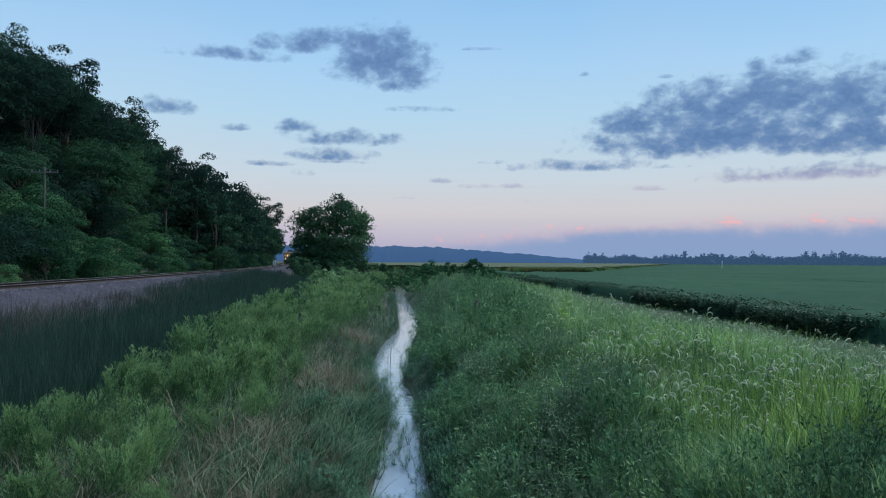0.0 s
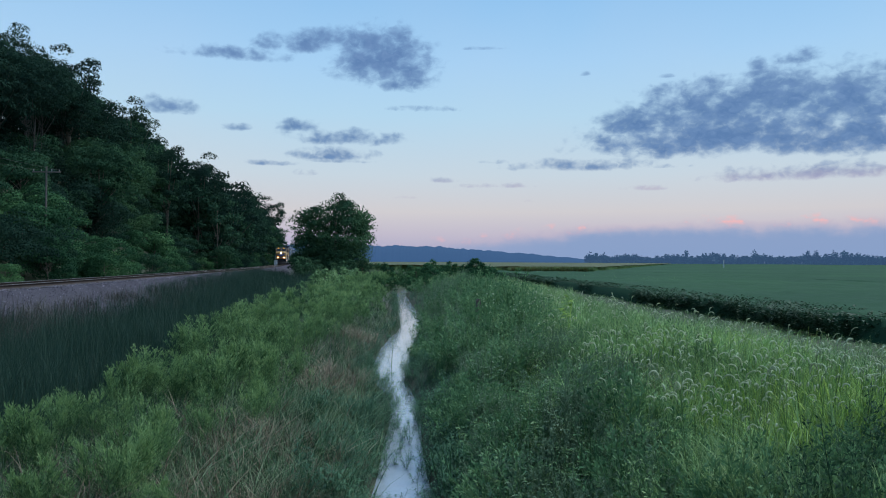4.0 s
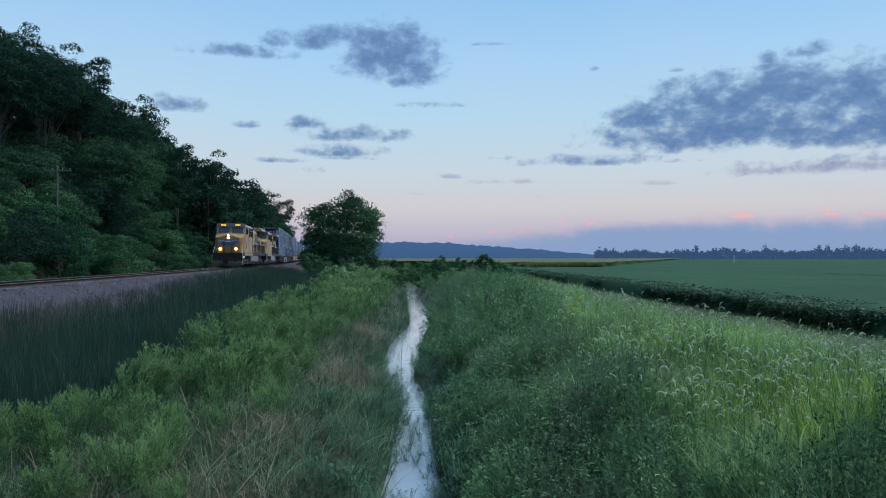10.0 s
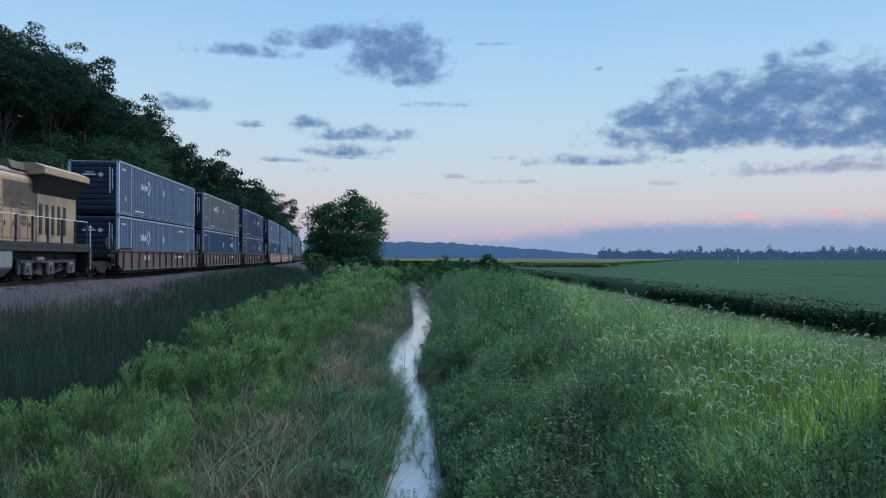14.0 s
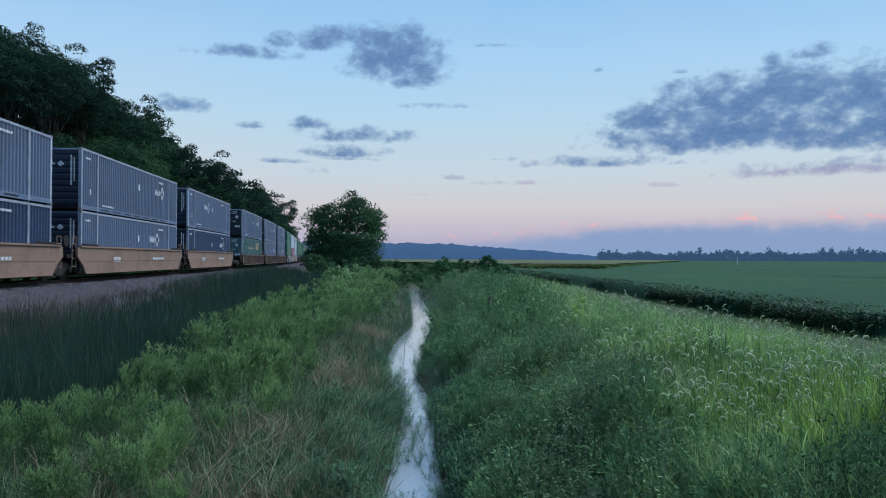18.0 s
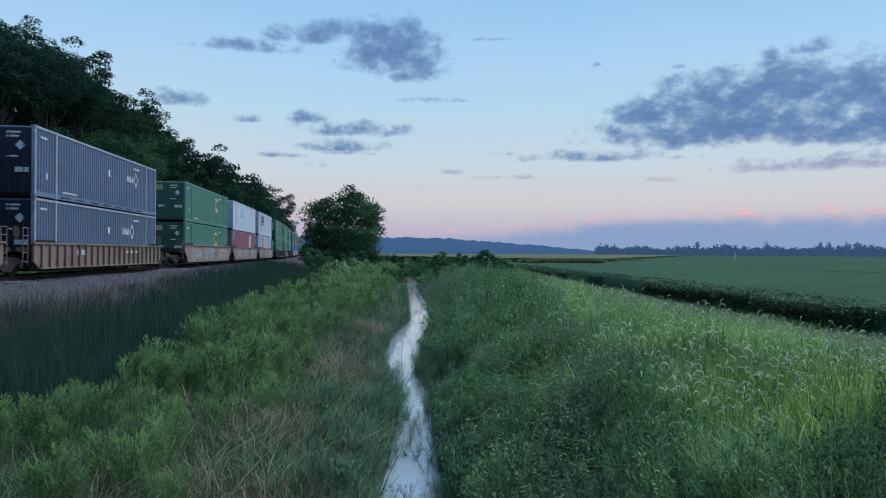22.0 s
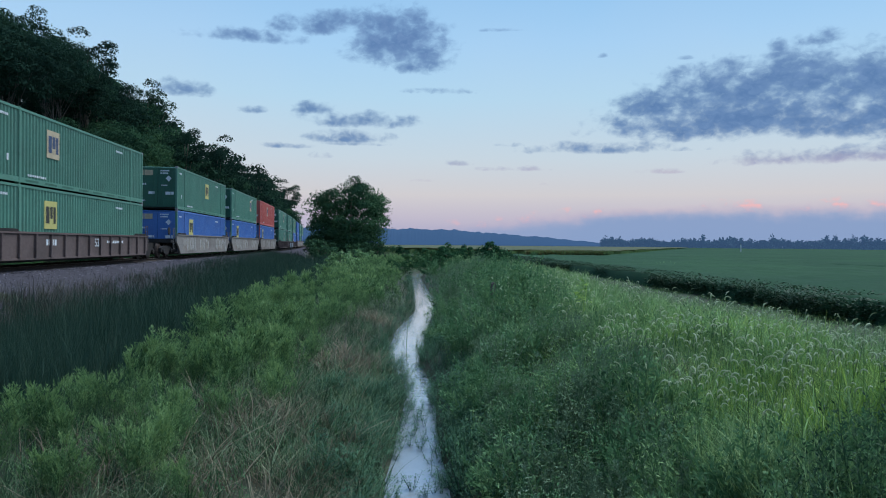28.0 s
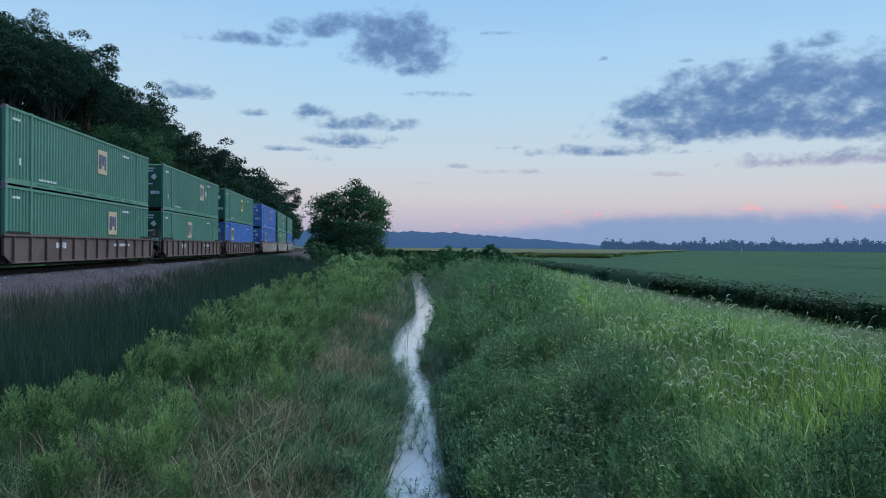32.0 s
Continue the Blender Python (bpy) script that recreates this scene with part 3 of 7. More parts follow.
def swell(y):
    """How much wider than its narrows the water stands on each side."""
    return np.interp(y, [7, 9.3, 11.5, 13, 16.5, 18, 21, 25, 28.5, 33, 40, 55, 90], [0.06, 0.04, -0.06, -0.1, -0.1, 0.02, 0.16, 0.2, 0.14, 0.08, 0.2, 0.1, 0.1])


def track(y):
    """Where the track's middle lies, y metres ahead."""
    q = np.clip(y, -260, 150)
    return -15.62 - 3.62e-4 * q * q - 7.24e-4 * q * (np.asarray(y) - q)


def wave(x, y, s, k=0.0):
    return np.sin(x * s + 1.7 * np.sin(y * s * 0.6 + k)) * np.cos(y * s * 0.8 + 1.3 * np.sin(x * s * 0.7 - k))


def land(x, y):
    x, y = np.asarray(x, float), np.asarray(y, float)
    d = x - creek(y)
    d = d - np.sign(d) * swell(y) * np.clip(np.abs(d) / 0.5, 0, 1)
    right = np.interp(d, [0, 0.26, 0.5, 1.8, 3.4, 4.6, 6.0, 8, 12, 5000], [-0.2, -0.12, 0.16, 0.66, 1.1, 1.28, 1.22, 1.0, 0.9, 0.9])
    left = np.interp(-d, [0, 0.26, 0.5, 1.8, 4.0, 6.0, 8.5, 5000], [-0.2, -0.12, 0.16, 0.5, 0.72, 0.62, 0.42, 0.5])
    fade = np.interp(y, [90, 170], [1, 0.35])
    right, left = 0.9 + (right - 0.9) * np.where(d < 6, fade, 1), 0.6 + (left - 0.6) * fade
    z = np.where(d > 0, right, left)
    u = x - track(y)
    bed = np.interp(np.abs(u), [0, 1.75, 2.0, 4.2, 5.5], [1.80, 1.80, 1.74, 0.62, 0.2])
    hill = np.interp(-u, [8.5, 12, 17, 36, 55, 130, 400, 1500], [0.6, 1.2, 5.0, 24.0, 29.0, 32, 30, 12])
    hill = 0.6 + (hill - 0.6) * np.interp(y, [-600, -300, 100, 260, 520, 1200], [0.2, 1, 1, 0.8, 0.42, 0.0])
    z = np.where(u < -4.5, np.maximum(np.where(u < -8.5, hill, 0.6), bed), np.maximum(z, np.where(np.abs(u) < 5.5, bed, -9)))
    bump = 0.05 * wave(x, y, 1.9) + 0.09 * wave(x, y, 0.55, 2)
    calm = np.clip((np.abs(d) - 0.5) / 1.5, 0, 1) * np.clip((np.abs(u) - 2.2) / 2, 0, 1)
    z = z + bump * calm + np.where(u < -20, 0.8 * wave(x, y, 0.13, 1), 0)
    # humps along the eastern bank
    z = z + 0.26 * wave(x, y, 1.15, 4) * np.clip((d - 0.9) / 0.8, 0, 1) * np.clip((5.2 - d) / 1.5, 0, 1) * np.clip((y - 4) / 3, 0, 1)
    # the bank on which the camera stands, over the creek
    near = np.clip((3.4 - y) / 1.6, 0, 1) * np.clip((y + 12) / 4, 0, 1) * np.clip((x + 10) / 4, 0, 1)
    return np.maximum(z, z + (1.42 - z) * near)


def make_ground():
    xs = np.unique(np.concatenate([-np.geomspace(70, 4800, 22), np.arange(-70, -22, 1.0), np.arange(-22, -9, 0.4), np.arange(-9, 10, 0.22), np.arange(10, 20, 0.8), np.geomspace(20, 4800, 26)]))
    ys = np.unique(np.concatenate([-np.geomspace(12, 3000, 14), np.arange(-12, 3, 1.0), np.arange(3, 40, 0.35), np.arange(40, 110, 1.2), np.arange(110, 300, 5), np.geomspace(300, 4800, 24)]))
    gx, gy = np.meshgrid(xs, ys)
    # the sheet leans along with the curving track
    gx = gx + np.where(gx < -4, (track(gy) + 15.62) * np.clip((-gx - 4) / 8, 0, 1), 0)
    v = np.stack([gx, gy, land(gx, gy)], -1).reshape(-1, 3)
    w = len(xs)
    i = (np.arange(len(ys) - 1)[:, None] * w + np.arange(w - 1)[None]).ravel()
    tris = np.concatenate([np.stack([i, i + 1, i + w + 1], 1), np.stack([i, i + w + 1, i + w], 1)])
    tagged(new("ground", soup("ground", v, tris, M["soil"], True)), "dark weedy soil of banks, fields and wooded bluff", "ground", "", "structure")


make_ground()


def make_water():
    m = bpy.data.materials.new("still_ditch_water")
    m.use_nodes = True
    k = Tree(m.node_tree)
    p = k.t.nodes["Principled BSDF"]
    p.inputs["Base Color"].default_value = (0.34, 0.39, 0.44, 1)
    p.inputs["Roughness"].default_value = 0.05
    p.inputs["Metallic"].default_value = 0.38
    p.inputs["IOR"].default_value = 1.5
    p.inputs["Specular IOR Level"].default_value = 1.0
    b = k.node("ShaderNodeBump")
    b.inputs["Strength"].default_value, b.inputs["Distance"].default_value = 0.35, 0.02
    k.put(k.noise(5.0, 3, k.node("ShaderNodeTexCoord").outputs["Object"]), b.inputs["Height"])
    k.put(b.outputs[0], p.inputs["Normal"])
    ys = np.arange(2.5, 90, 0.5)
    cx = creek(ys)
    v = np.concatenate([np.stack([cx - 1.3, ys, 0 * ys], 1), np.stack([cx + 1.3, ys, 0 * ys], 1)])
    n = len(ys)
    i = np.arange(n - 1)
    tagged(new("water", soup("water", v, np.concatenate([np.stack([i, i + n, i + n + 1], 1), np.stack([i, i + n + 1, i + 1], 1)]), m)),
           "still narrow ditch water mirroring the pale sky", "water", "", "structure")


make_water()


def make_track():
    ys = np.concatenate([np.arange(-240, 0, 8.0), np.arange(0, 200, 2.5), np.arange(200, 440, 6.0)])
    cx = track(ys)
    slope = np.gradient(cx, ys)
    nx, ny = 1 / np.sqrt(1 + slope ** 2), -slope / np.sqrt(1 + slope ** 2)

    def sweep(name, outline, off, material, label, category):
        v = np.stack([np.stack([cx + nx * (off + a), ys + ny * (off + a), np.full(len(ys), b)], 1) for a, b in outline], 1)
        n, q = len(ys), len(outline)
        i, j = np.meshgrid(np.arange(n - 1), np.arange(q), indexing="ij")
        a, b = (i * q + j).ravel(), (i * q + (j + 1) % q).ravel()
        t = np.concatenate([np.stack([a, b, b + q], 1), np.stack([a, b + q, a + q], 1)])
        return tagged(new(name, soup(name, v.reshape(-1, 3), t, material)), label, category, "", "structure")

    sweep("ballast_bed", [(-3.6, 1.0), (-1.95, 1.8), (1.95, 1.8), (4.3, 0.62), (4.3, 0.3), (-3.6, 0.3)], 0, M["ballast"], "grey crushed stone ballast shoulder under the railway", "ballast")
    for i, off in enumerate((-0.755, 0.755)):
        r = sweep("rail", [(-0.075, 1.80), (-0.075, 1.815), (-0.012, 1.83), (-0.012, RAIL - 0.04), (-0.037, RAIL - 0.035), (-0.037, RAIL - 0.006), (0.037, RAIL - 0.006),
                           (0.037, RAIL - 0.035), (0.012, RAIL - 0.04), (0.012, 1.83), (0.075, 1.815), (0.075, 1.80)], off, M["rail_web"], "long rusty steel railway rail", "rail")
        top = sweep("running_surface", [(-0.034, RAIL - 0.006), (-0.03, RAIL), (0.03, RAIL), (0.034, RAIL - 0.006)], off, M["rail"], "", "")
        top.parent = r
        for key in ("kind", "category"):
            if key in top:
                del top[key]
        top["label"] = "worn shiny rail head"


make_track()


# ---- woods ----
def flakes(centres, size, out=None):
    """Leaf sprays: one folded diamond of two triangles at each centre, facing roughly along out."""
    n = len(centres)
    nrm = rng.normal(0, 1, (n, 3)) if out is None else out * 1.2 + rng.normal(0, 0.38, (n, 3))
    nrm /= np.linalg.norm(nrm, axis=1)[:, None] + 1e-9
    a = np.cross(nrm, rng.normal(0, 1, (n, 3)))
    a /= np.linalg.norm(a, axis=1)[:, None] + 1e-9
    b = np.cross(nrm, a)
    s = (size * rng.uniform(0.6, 1.35, n))[:, None]
    v = np.stack([centres + a * s * 0.5, centres + b * s * 0.34 + nrm * s * 0.1, centres - a * s * 0.5, centres - b * s * 0.34 + nrm * s * 0.1], 1).reshape(-1, 3)
    i = np.arange(n)[:, None] * 4
    return v, np.concatenate([i + [0, 1, 3], i + [1, 2, 3]])


def crown(height, radius, low, clumps, per, size, lop=0.25, lobe=(0.20, 0.36, 0.5)):
    """The leaves of a tree: uneven clumps within a rounded envelope, with gaps between."""
    cs = []
    while len(cs) < clumps:
        p = rng.uniform(-1, 1, 3)
        q = np.linalg.norm(p * [1, 1, 1.0])
        if q < 1 and (q > 0.45 or rng.random() < 0.25):
            cs.append(p)
    cs = np.array(cs)
    cs = cs * (1 + lop * np.sin(3 * np.arctan2(cs[:, 1], cs[:, 0]) + rng.uniform(0, 6))[:, None] * [1, 1, 0.3])
    mid = np.array([0, 0, (low + height) / 2])
    scale = np.array([radius, radius, (height - low) / 2])
    cs = mid + cs * scale * 0.88
    rad = rng.uniform(lobe[0], lobe[1], clumps) * radius
    d = rng.normal(0, 1, (clumps, per, 3))
    d /= np.linalg.norm(d, axis=2)[..., None]
    d[..., 2] = np.where(rng.random((clumps, per)) < (0.6 if lobe[2] < 0.7 else 0.9), np.abs(d[..., 2]), d[..., 2])
    r = rad[:, None, None] * rng.uniform(lobe[2], 1.06, (clumps, per, 1))
    pts = (cs[:, None] + d * r * [1, 1, 0.75]).reshape(-1, 3)
    return flakes(pts, size, d.reshape(-1, 3)), cs


def trunk_mesh(height, low, cs, r):
    s = Shape()
    bend = rng.normal(0, 0.25, 2)
    path = [(bend[0] * math.sin(2.5 * u), bend[1] * math.sin(2.0 * u), height * 0.8 * u) for u in (0, 0.2, 0.45, 0.7, 1.0)]
    s.tube([(path[0][0], path[0][1], -1.2)] + path, r * 1.15, 7, r * 0.3)
    for q in cs[::max(1, len(cs) // 9)][:9]:
        k = min(0.9, max(0.15, (q[2] * 0.62) / (height * 0.8)))
        i = min(3, int(k * 4))
        a = Vector(path[i]).lerp(Vector(path[i + 1]), min(1, k * 4 - i))
        b = Vector(q)
        s.tube([a, a.lerp(b, 0.5) + Vector((0, 0, -0.2)), b], r * 0.38, 5, r * 0.1)
    return s.mesh("trunk")


def tree_kind(height, radius, low, clumps, per, size, leafs, r=0.2, bark="bark", lobe=(0.20, 0.36, 0.5)):
    (v, t), cs = crown(height, radius, low, clumps, per, size, 0.25, lobe)
    tm = trunk_mesh(height, low, cs, r)
    tm.materials.append(M[bark])
    return tm, soup("crown", v, t, M[leafs])


def plant_tree(name, meshes, m, label, category="tree", group=""):
    root = new(name)
    root.matrix_world = m
    tagged(root, label, category, group)
    for n, me in zip(("trunk", "crown"), meshes):
        new(n, me).parent = root
    return root


LOBES = (0.24, 0.44, 0.72)
KINDS = [tree_kind(16, 4.6, 4.5, 52, 160, 0.28, "tree_dark", 0.24, "bark", LOBES), tree_kind(14, 4.9, 3.5, 50, 160, 0.28, "tree_mid", 0.22, "bark", LOBES),
         tree_kind(17.5, 4.4, 6.5, 46, 160, 0.28, "tree_dark", 0.22, "bark", LOBES), tree_kind(13, 4.4, 2.5, 46, 160, 0.28, "tree_mid", 0.2, "bark", LOBES),
         tree_kind(15, 4.6, 5, 36, 90, 0.30, "tree_dark", 0.22, "bark", (0.16, 0.30, 0.5)),
         tree_kind(17, 4.6, 9.0, 44, 110, 0.33, "tree_dark", 0.13, "pale_bark", LOBES)]
FAR_KINDS = [tree_kind(15, 4.6, 1.5, 48, 60, 0.46, "tree_dark"), tree_kind(13, 4.8, 1.5, 48, 52, 0.48, "tree_mid"), tree_kind(14.5, 4.2, 1.5, 44, 52, 0.48, "tree_far")]
CREST = tree_kind(18, 3.9, 5.0, 46, 150, 0.28, "tree_dark", 0.22, "bark", (0.24, 0.42, 0.7))
MOUNDS = [tree_kind(h, r, 0.0, 24, 230, 0.175, k, 0.07, "bark", (0.3, 0.5, 0.84)) for h, r, k in ((3.4, 2.6, "vine"), (4.6, 2.6, "vine"), (2.6, 2.9, "vine"), (5.6, 2.4, "tree_mid"), (4.0, 3.2, "tree_dark"))]
TREE_LABELS = ["tall dark broadleaf tree on the wooded bluff", "dense green broadleaf tree on the wooded bluff", "tall bare-stemmed tree with a high dark crown",
               "low-branched broadleaf tree on the bluff's foot", "dark airy broadleaf tree on the bluff top"]


# how steeply the crowns of the bluff rise above eye height, by bearing from the ditch's head
CROWN_BEARING = [-60, -26.86, -25.53, -24.5, -22.45, -21.82, -20.3, -19.38, -18.25, -17.59, -17.12, -15.8, -15.38, -13.34, -12.61, -12.13, -9.9, -8.43, -7.81, -7.4]
CROWN_RISE = [0.33, 0.29, 0.271, 0.259, 0.258, 0.225, 0.226, 0.205, 0.2, 0.194, 0.162, 0.152, 0.13, 0.132, 0.115, 0.092, 0.092, 0.081, 0.055, 0.03]
HEIGHTS = [16, 14, 17.5, 13, 15, 17]


def make_woods():
    def set_down(kinds, labels, name, u, y, scale, i, group):
        x = float(track(y)) + u
        m = pose(x, y, float(land(x, y)) - 0.1, 0, 0, rng.uniform(0, 360)) @ Matrix.Scale(scale, 4)
        plant_tree(name, kinds[i], m, labels[i % len(labels)], "tree" if name == "tree" else "shrub", group)

    def fitted(u, y, height):
        """The size at which a crown just meets the canopy of the bluff."""
        x = float(track(y)) + u
        far = math.hypot(x, y)
        rise = min(np.interp(math.degrees(math.atan2(x + 3.2, y)), CROWN_BEARING, CROWN_RISE), np.interp(math.degrees(math.atan2(x, y)), CROWN_BEARING, CROWN_RISE))
        rise *= 0.94 + 0.1 * min(1.0, max(0.0, (math.degrees(math.atan2(x, y)) + 19) / 3))
        return (EYE.z + far * rise - float(land(x, y))) / height

    for u, step in ((-19, 7.5), (-26, 6.5), (-33, 6.5), (-41, 7.0)):
        y = {-19: 92.0, -26: 112.0, -33: 52.0, -41: 56.0}[u]
        while y < 168:
            v = u + rng.normal(0, 1.3)
            i = int(rng.choice([0, 2, 4]) if y < 104 else rng.integers(0, 5)) if u < -20 else int(rng.choice([1, 3]))
            k = fitted(v, y, HEIGHTS[i])
            if k > 0.4:
                set_down(KINDS, TREE_LABELS, "tree", v, y, min(k, 1.3) * rng.uniform(0.9, 1.0) * (0.8 if u > -20 else 1.0), i, "trees of the wooded bluff")
            y += step * rng.uniform(0.75, 1.25)
    for u in (-49, -57):
        y = 64.0
        while y < 150:
            k = fitted(u, y, 15)
            if k > 0.35:
                set_down(FAR_KINDS, ["dark broadleaf tree deep in the bluff's wood"], "tree", u + rng.normal(0, 1.3), y, min(k, 1.0) * rng.uniform(0.85, 1.0), int(rng.choice([0, 2])), "trees of the wooded bluff")
            y += 7.0 * rng.uniform(0.75, 1.25)
    for u, step in ((-8.5, 7.5), (-14, 8.5), (-22, 9.5)):
        y = 132.0
        while y < 330:
            k = fitted(u, y, 14.2)
            if k > 0.4:
                set_down(FAR_KINDS, ["distant dark broadleaf tree beside the railway", "distant green broadleaf tree beside the railway"], "tree", u + rng.normal(0, 1.2), y, min(k, rng.uniform(1.2, 1.5)) * rng.uniform(0.88, 1.0), int(rng.integers(0, 3)), "distant trees along the railway")
            y += step * rng.uniform(0.75, 1.25)
    for u, step, lo, hi in ((-10.0, 5.0, 0.4, 0.85), (-13.0, 4.6, 0.55, 1.15), (-15.8, 4.6, 0.65, 1.3), (-19.0, 5.5, 0.8, 1.5), (-23.5, 6.5, 0.9, 1.5)):
        y = 50.0 if u > -20 else 62.0
        while y < 160:
            set_down(MOUNDS, ["rounded shrub smothered in green vines at the bluff's foot"], "shrub", u + rng.normal(0, 0.7), y, rng.uniform(lo, hi), int(rng.integers(0, 5)) if u > -17 else int(rng.choice([3, 4, 4])), "vine-covered shrubs along the railway")
            y += step * rng.uniform(0.6, 1.7)
    # taller trees that stand out along the bluff's crest and the railway
    for bearing, y, rise in ((-26.4, 96, 0.284), (-23.0, 100, 0.262), (-18.9, 125, 0.210), (-16.5, 125, 0.158), (-14.0, 135, 0.142), (-10.5, 190, 0.100), (-9.0, 270, 0.086)):
        x = y * math.tan(radians(bearing))
        m = pose(x, y, float(land(x, y)) - 0.1, 0, 0, bearing * 50) @ Matrix.Scale((EYE.z + math.hypot(x, y) * rise - float(land(x, y))) / 18, 4)
        plant_tree("tree", CREST, m, "tall full-crowned tree standing out of the wood", "tree", "trees of the wooded bluff")
    # low dark trees behind the bare stems
    for u in (-27.0, -31.0, -36.0):
        y = 60.0
        while y < 118:
            set_down(FAR_KINDS, ["low dark broadleaf tree in the shade of the bluff's wood"], "tree", u + rng.normal(0, 1.0), y, min(fitted(u, y, 15), 0.62 if u > -30 else 0.85) * rng.uniform(0.85, 1.0), 0, "trees of the wooded bluff")
            y += rng.uniform(4.5, 6.5)
    # open front of the wood: long bare stems under high crowns
    y = 70.0
    while y < 114:
        v = -22.5 + rng.normal(0, 1.6)
        x = float(track(y)) + v
        k = min(fitted(v, y, HEIGHTS[5]), rng.uniform(0.8, 1.05))
        m = pose(x, y, float(land(x, y)) - 0.1, rng.uniform(-4, 4), rng.uniform(-2, 7), rng.uniform(0, 360)) @ Matrix.Scale(k, 4)
        plant_tree("tree", KINDS[5], m, "leaning tree with a long pale bare stem", "tree", "trees of the wooded bluff")
        y += rng.uniform(2.6, 4.4)
    y = 128.0
    while y < 270:
        set_down(MOUNDS, ["rounded shrub smothered in green vines at the bluff's foot"], "shrub", -6.6 + rng.normal(0, 0.5), y, rng.uniform(0.75, 1.1), int(rng.integers(0, 5)), "vine-covered shrubs along the railway")
        y += rng.uniform(4.5, 7.5)


make_woods()


def make_creek_trees():
    big = tree_kind(10.9, 5.3, 0.2, 150, 160, 0.26, "tree_lone", 0.22, "bark", (0.18, 0.33, 0.6))
    side = tree_kind(7.4, 3.8, 0.0, 110, 100, 0.29, "tree_lone", 0.14)
    plant_tree("tree", big, pose(-6.6, 95, 0.5), "lone round-crowned broadleaf tree beside the ditch")
    plant_tree("tree", side, pose(-9.2, 97, 0.5, 0, 0, 80), "smaller leaning broadleaf tree next to the lone tree")
    small = tree_kind(4.2, 2.6, 0.0, 26, 60, 0.3, "tree_lone", 0.08)
    for x, y, s in ((-9.9, 91, 0.6), (-3.2, 92, 0.75), (-5.5, 88, 0.7), (-9.5, 88, 0.8)):
        plant_tree("shrub", small, pose(x, y, float(land(x, y)), 0, 0, x * 40) @ Matrix.Scale(s, 4), "bushy green shrub under the lone tree", "shrub", "shrubs along the ditch")
    plant_tree("tree", side, pose(-12.4, 109, 0.5, 0, 0, 200) @ Matrix.Scale(0.6, 4), "small broadleaf tree between ditch tree and railway")
    bush = tree_kind(2.2, 1.5, 0.0, 24, 60, 0.17, "vine", 0.04)
    for x, y, s in ((1.0, 78, 0.9), (2.2, 84, 0.8), (4.6, 74, 0.85), (5.5, 88, 1.0), (7.5, 96, 0.9), (9.0, 70, 0.7), (0.0, 90, 1.0), (3.6, 98, 1.0)):
        plant_tree("shrub", bush, pose(x, y, float(land(x, y)) - 0.1, 0, 0, x * 70) @ Matrix.Scale(s, 4), "dark low willow shrub on the ditch bank", "shrub", "shrubs along the ditch")
    tall = tree_kind(2.6, 1.5, 0.0, 26, 90, 0.14, "vine", 0.04)
    for x, y, s in ((7.0, 60, 0.85), (8.3, 62.5, 0.7), (4.3, 76, 0.95), (5.6, 66, 0.7), (3.1, 82, 1.1), (6.3, 55, 0.6), (9.6, 66, 0.65), (0.3, 65, 0.6), (2.0, 64, 0.6), (-0.9, 62, 0.55), (3.0, 60, 0.5)):
        plant_tree("shrub", tall, pose(x, y, float(land(x, y)) - 0.1, 0, 0, x * 70) @ Matrix.Scale(s, 4), "rounded green shrub standing over the ditch bank", "shrub", "shrubs along the ditch")
    pale = tree_kind(2.0, 1.3, 0.0, 22, 60, 0.14, "plume", 0.03)
    for x, y, s in ((-4.4, 48, 1.05), (-3.4, 52, 0.95), (-5.2, 55, 1.0), (-2.9, 45, 0.75), (-4.0, 60, 1.0), (-3.0, 66, 0.9)):
        plant_tree("shrub", pale, pose(x, y, float(land(x, y)) - 0.1, 0, 0, x * 70) @ Matrix.Scale(s, 4), "pale green feathery shrub on the ditch bank", "shrub", "shrubs along the ditch")


make_creek_trees()


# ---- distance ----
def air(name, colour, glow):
    """Far land with the blue haze of evening air painted in as a glow."""
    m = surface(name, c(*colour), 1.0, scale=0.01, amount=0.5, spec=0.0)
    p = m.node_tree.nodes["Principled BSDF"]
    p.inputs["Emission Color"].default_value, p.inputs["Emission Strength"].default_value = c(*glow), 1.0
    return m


# distance haze is put into these two colours as emission
M["far_hill"] = air("far_hill_haze_glow", (0.02, 0.03, 0.035), lin(60, 91, 133)[:3])
M["far_wood"] = air("far_wood_haze_glow", (0.025, 0.045, 0.04), lin(50, 74, 106)[:3])


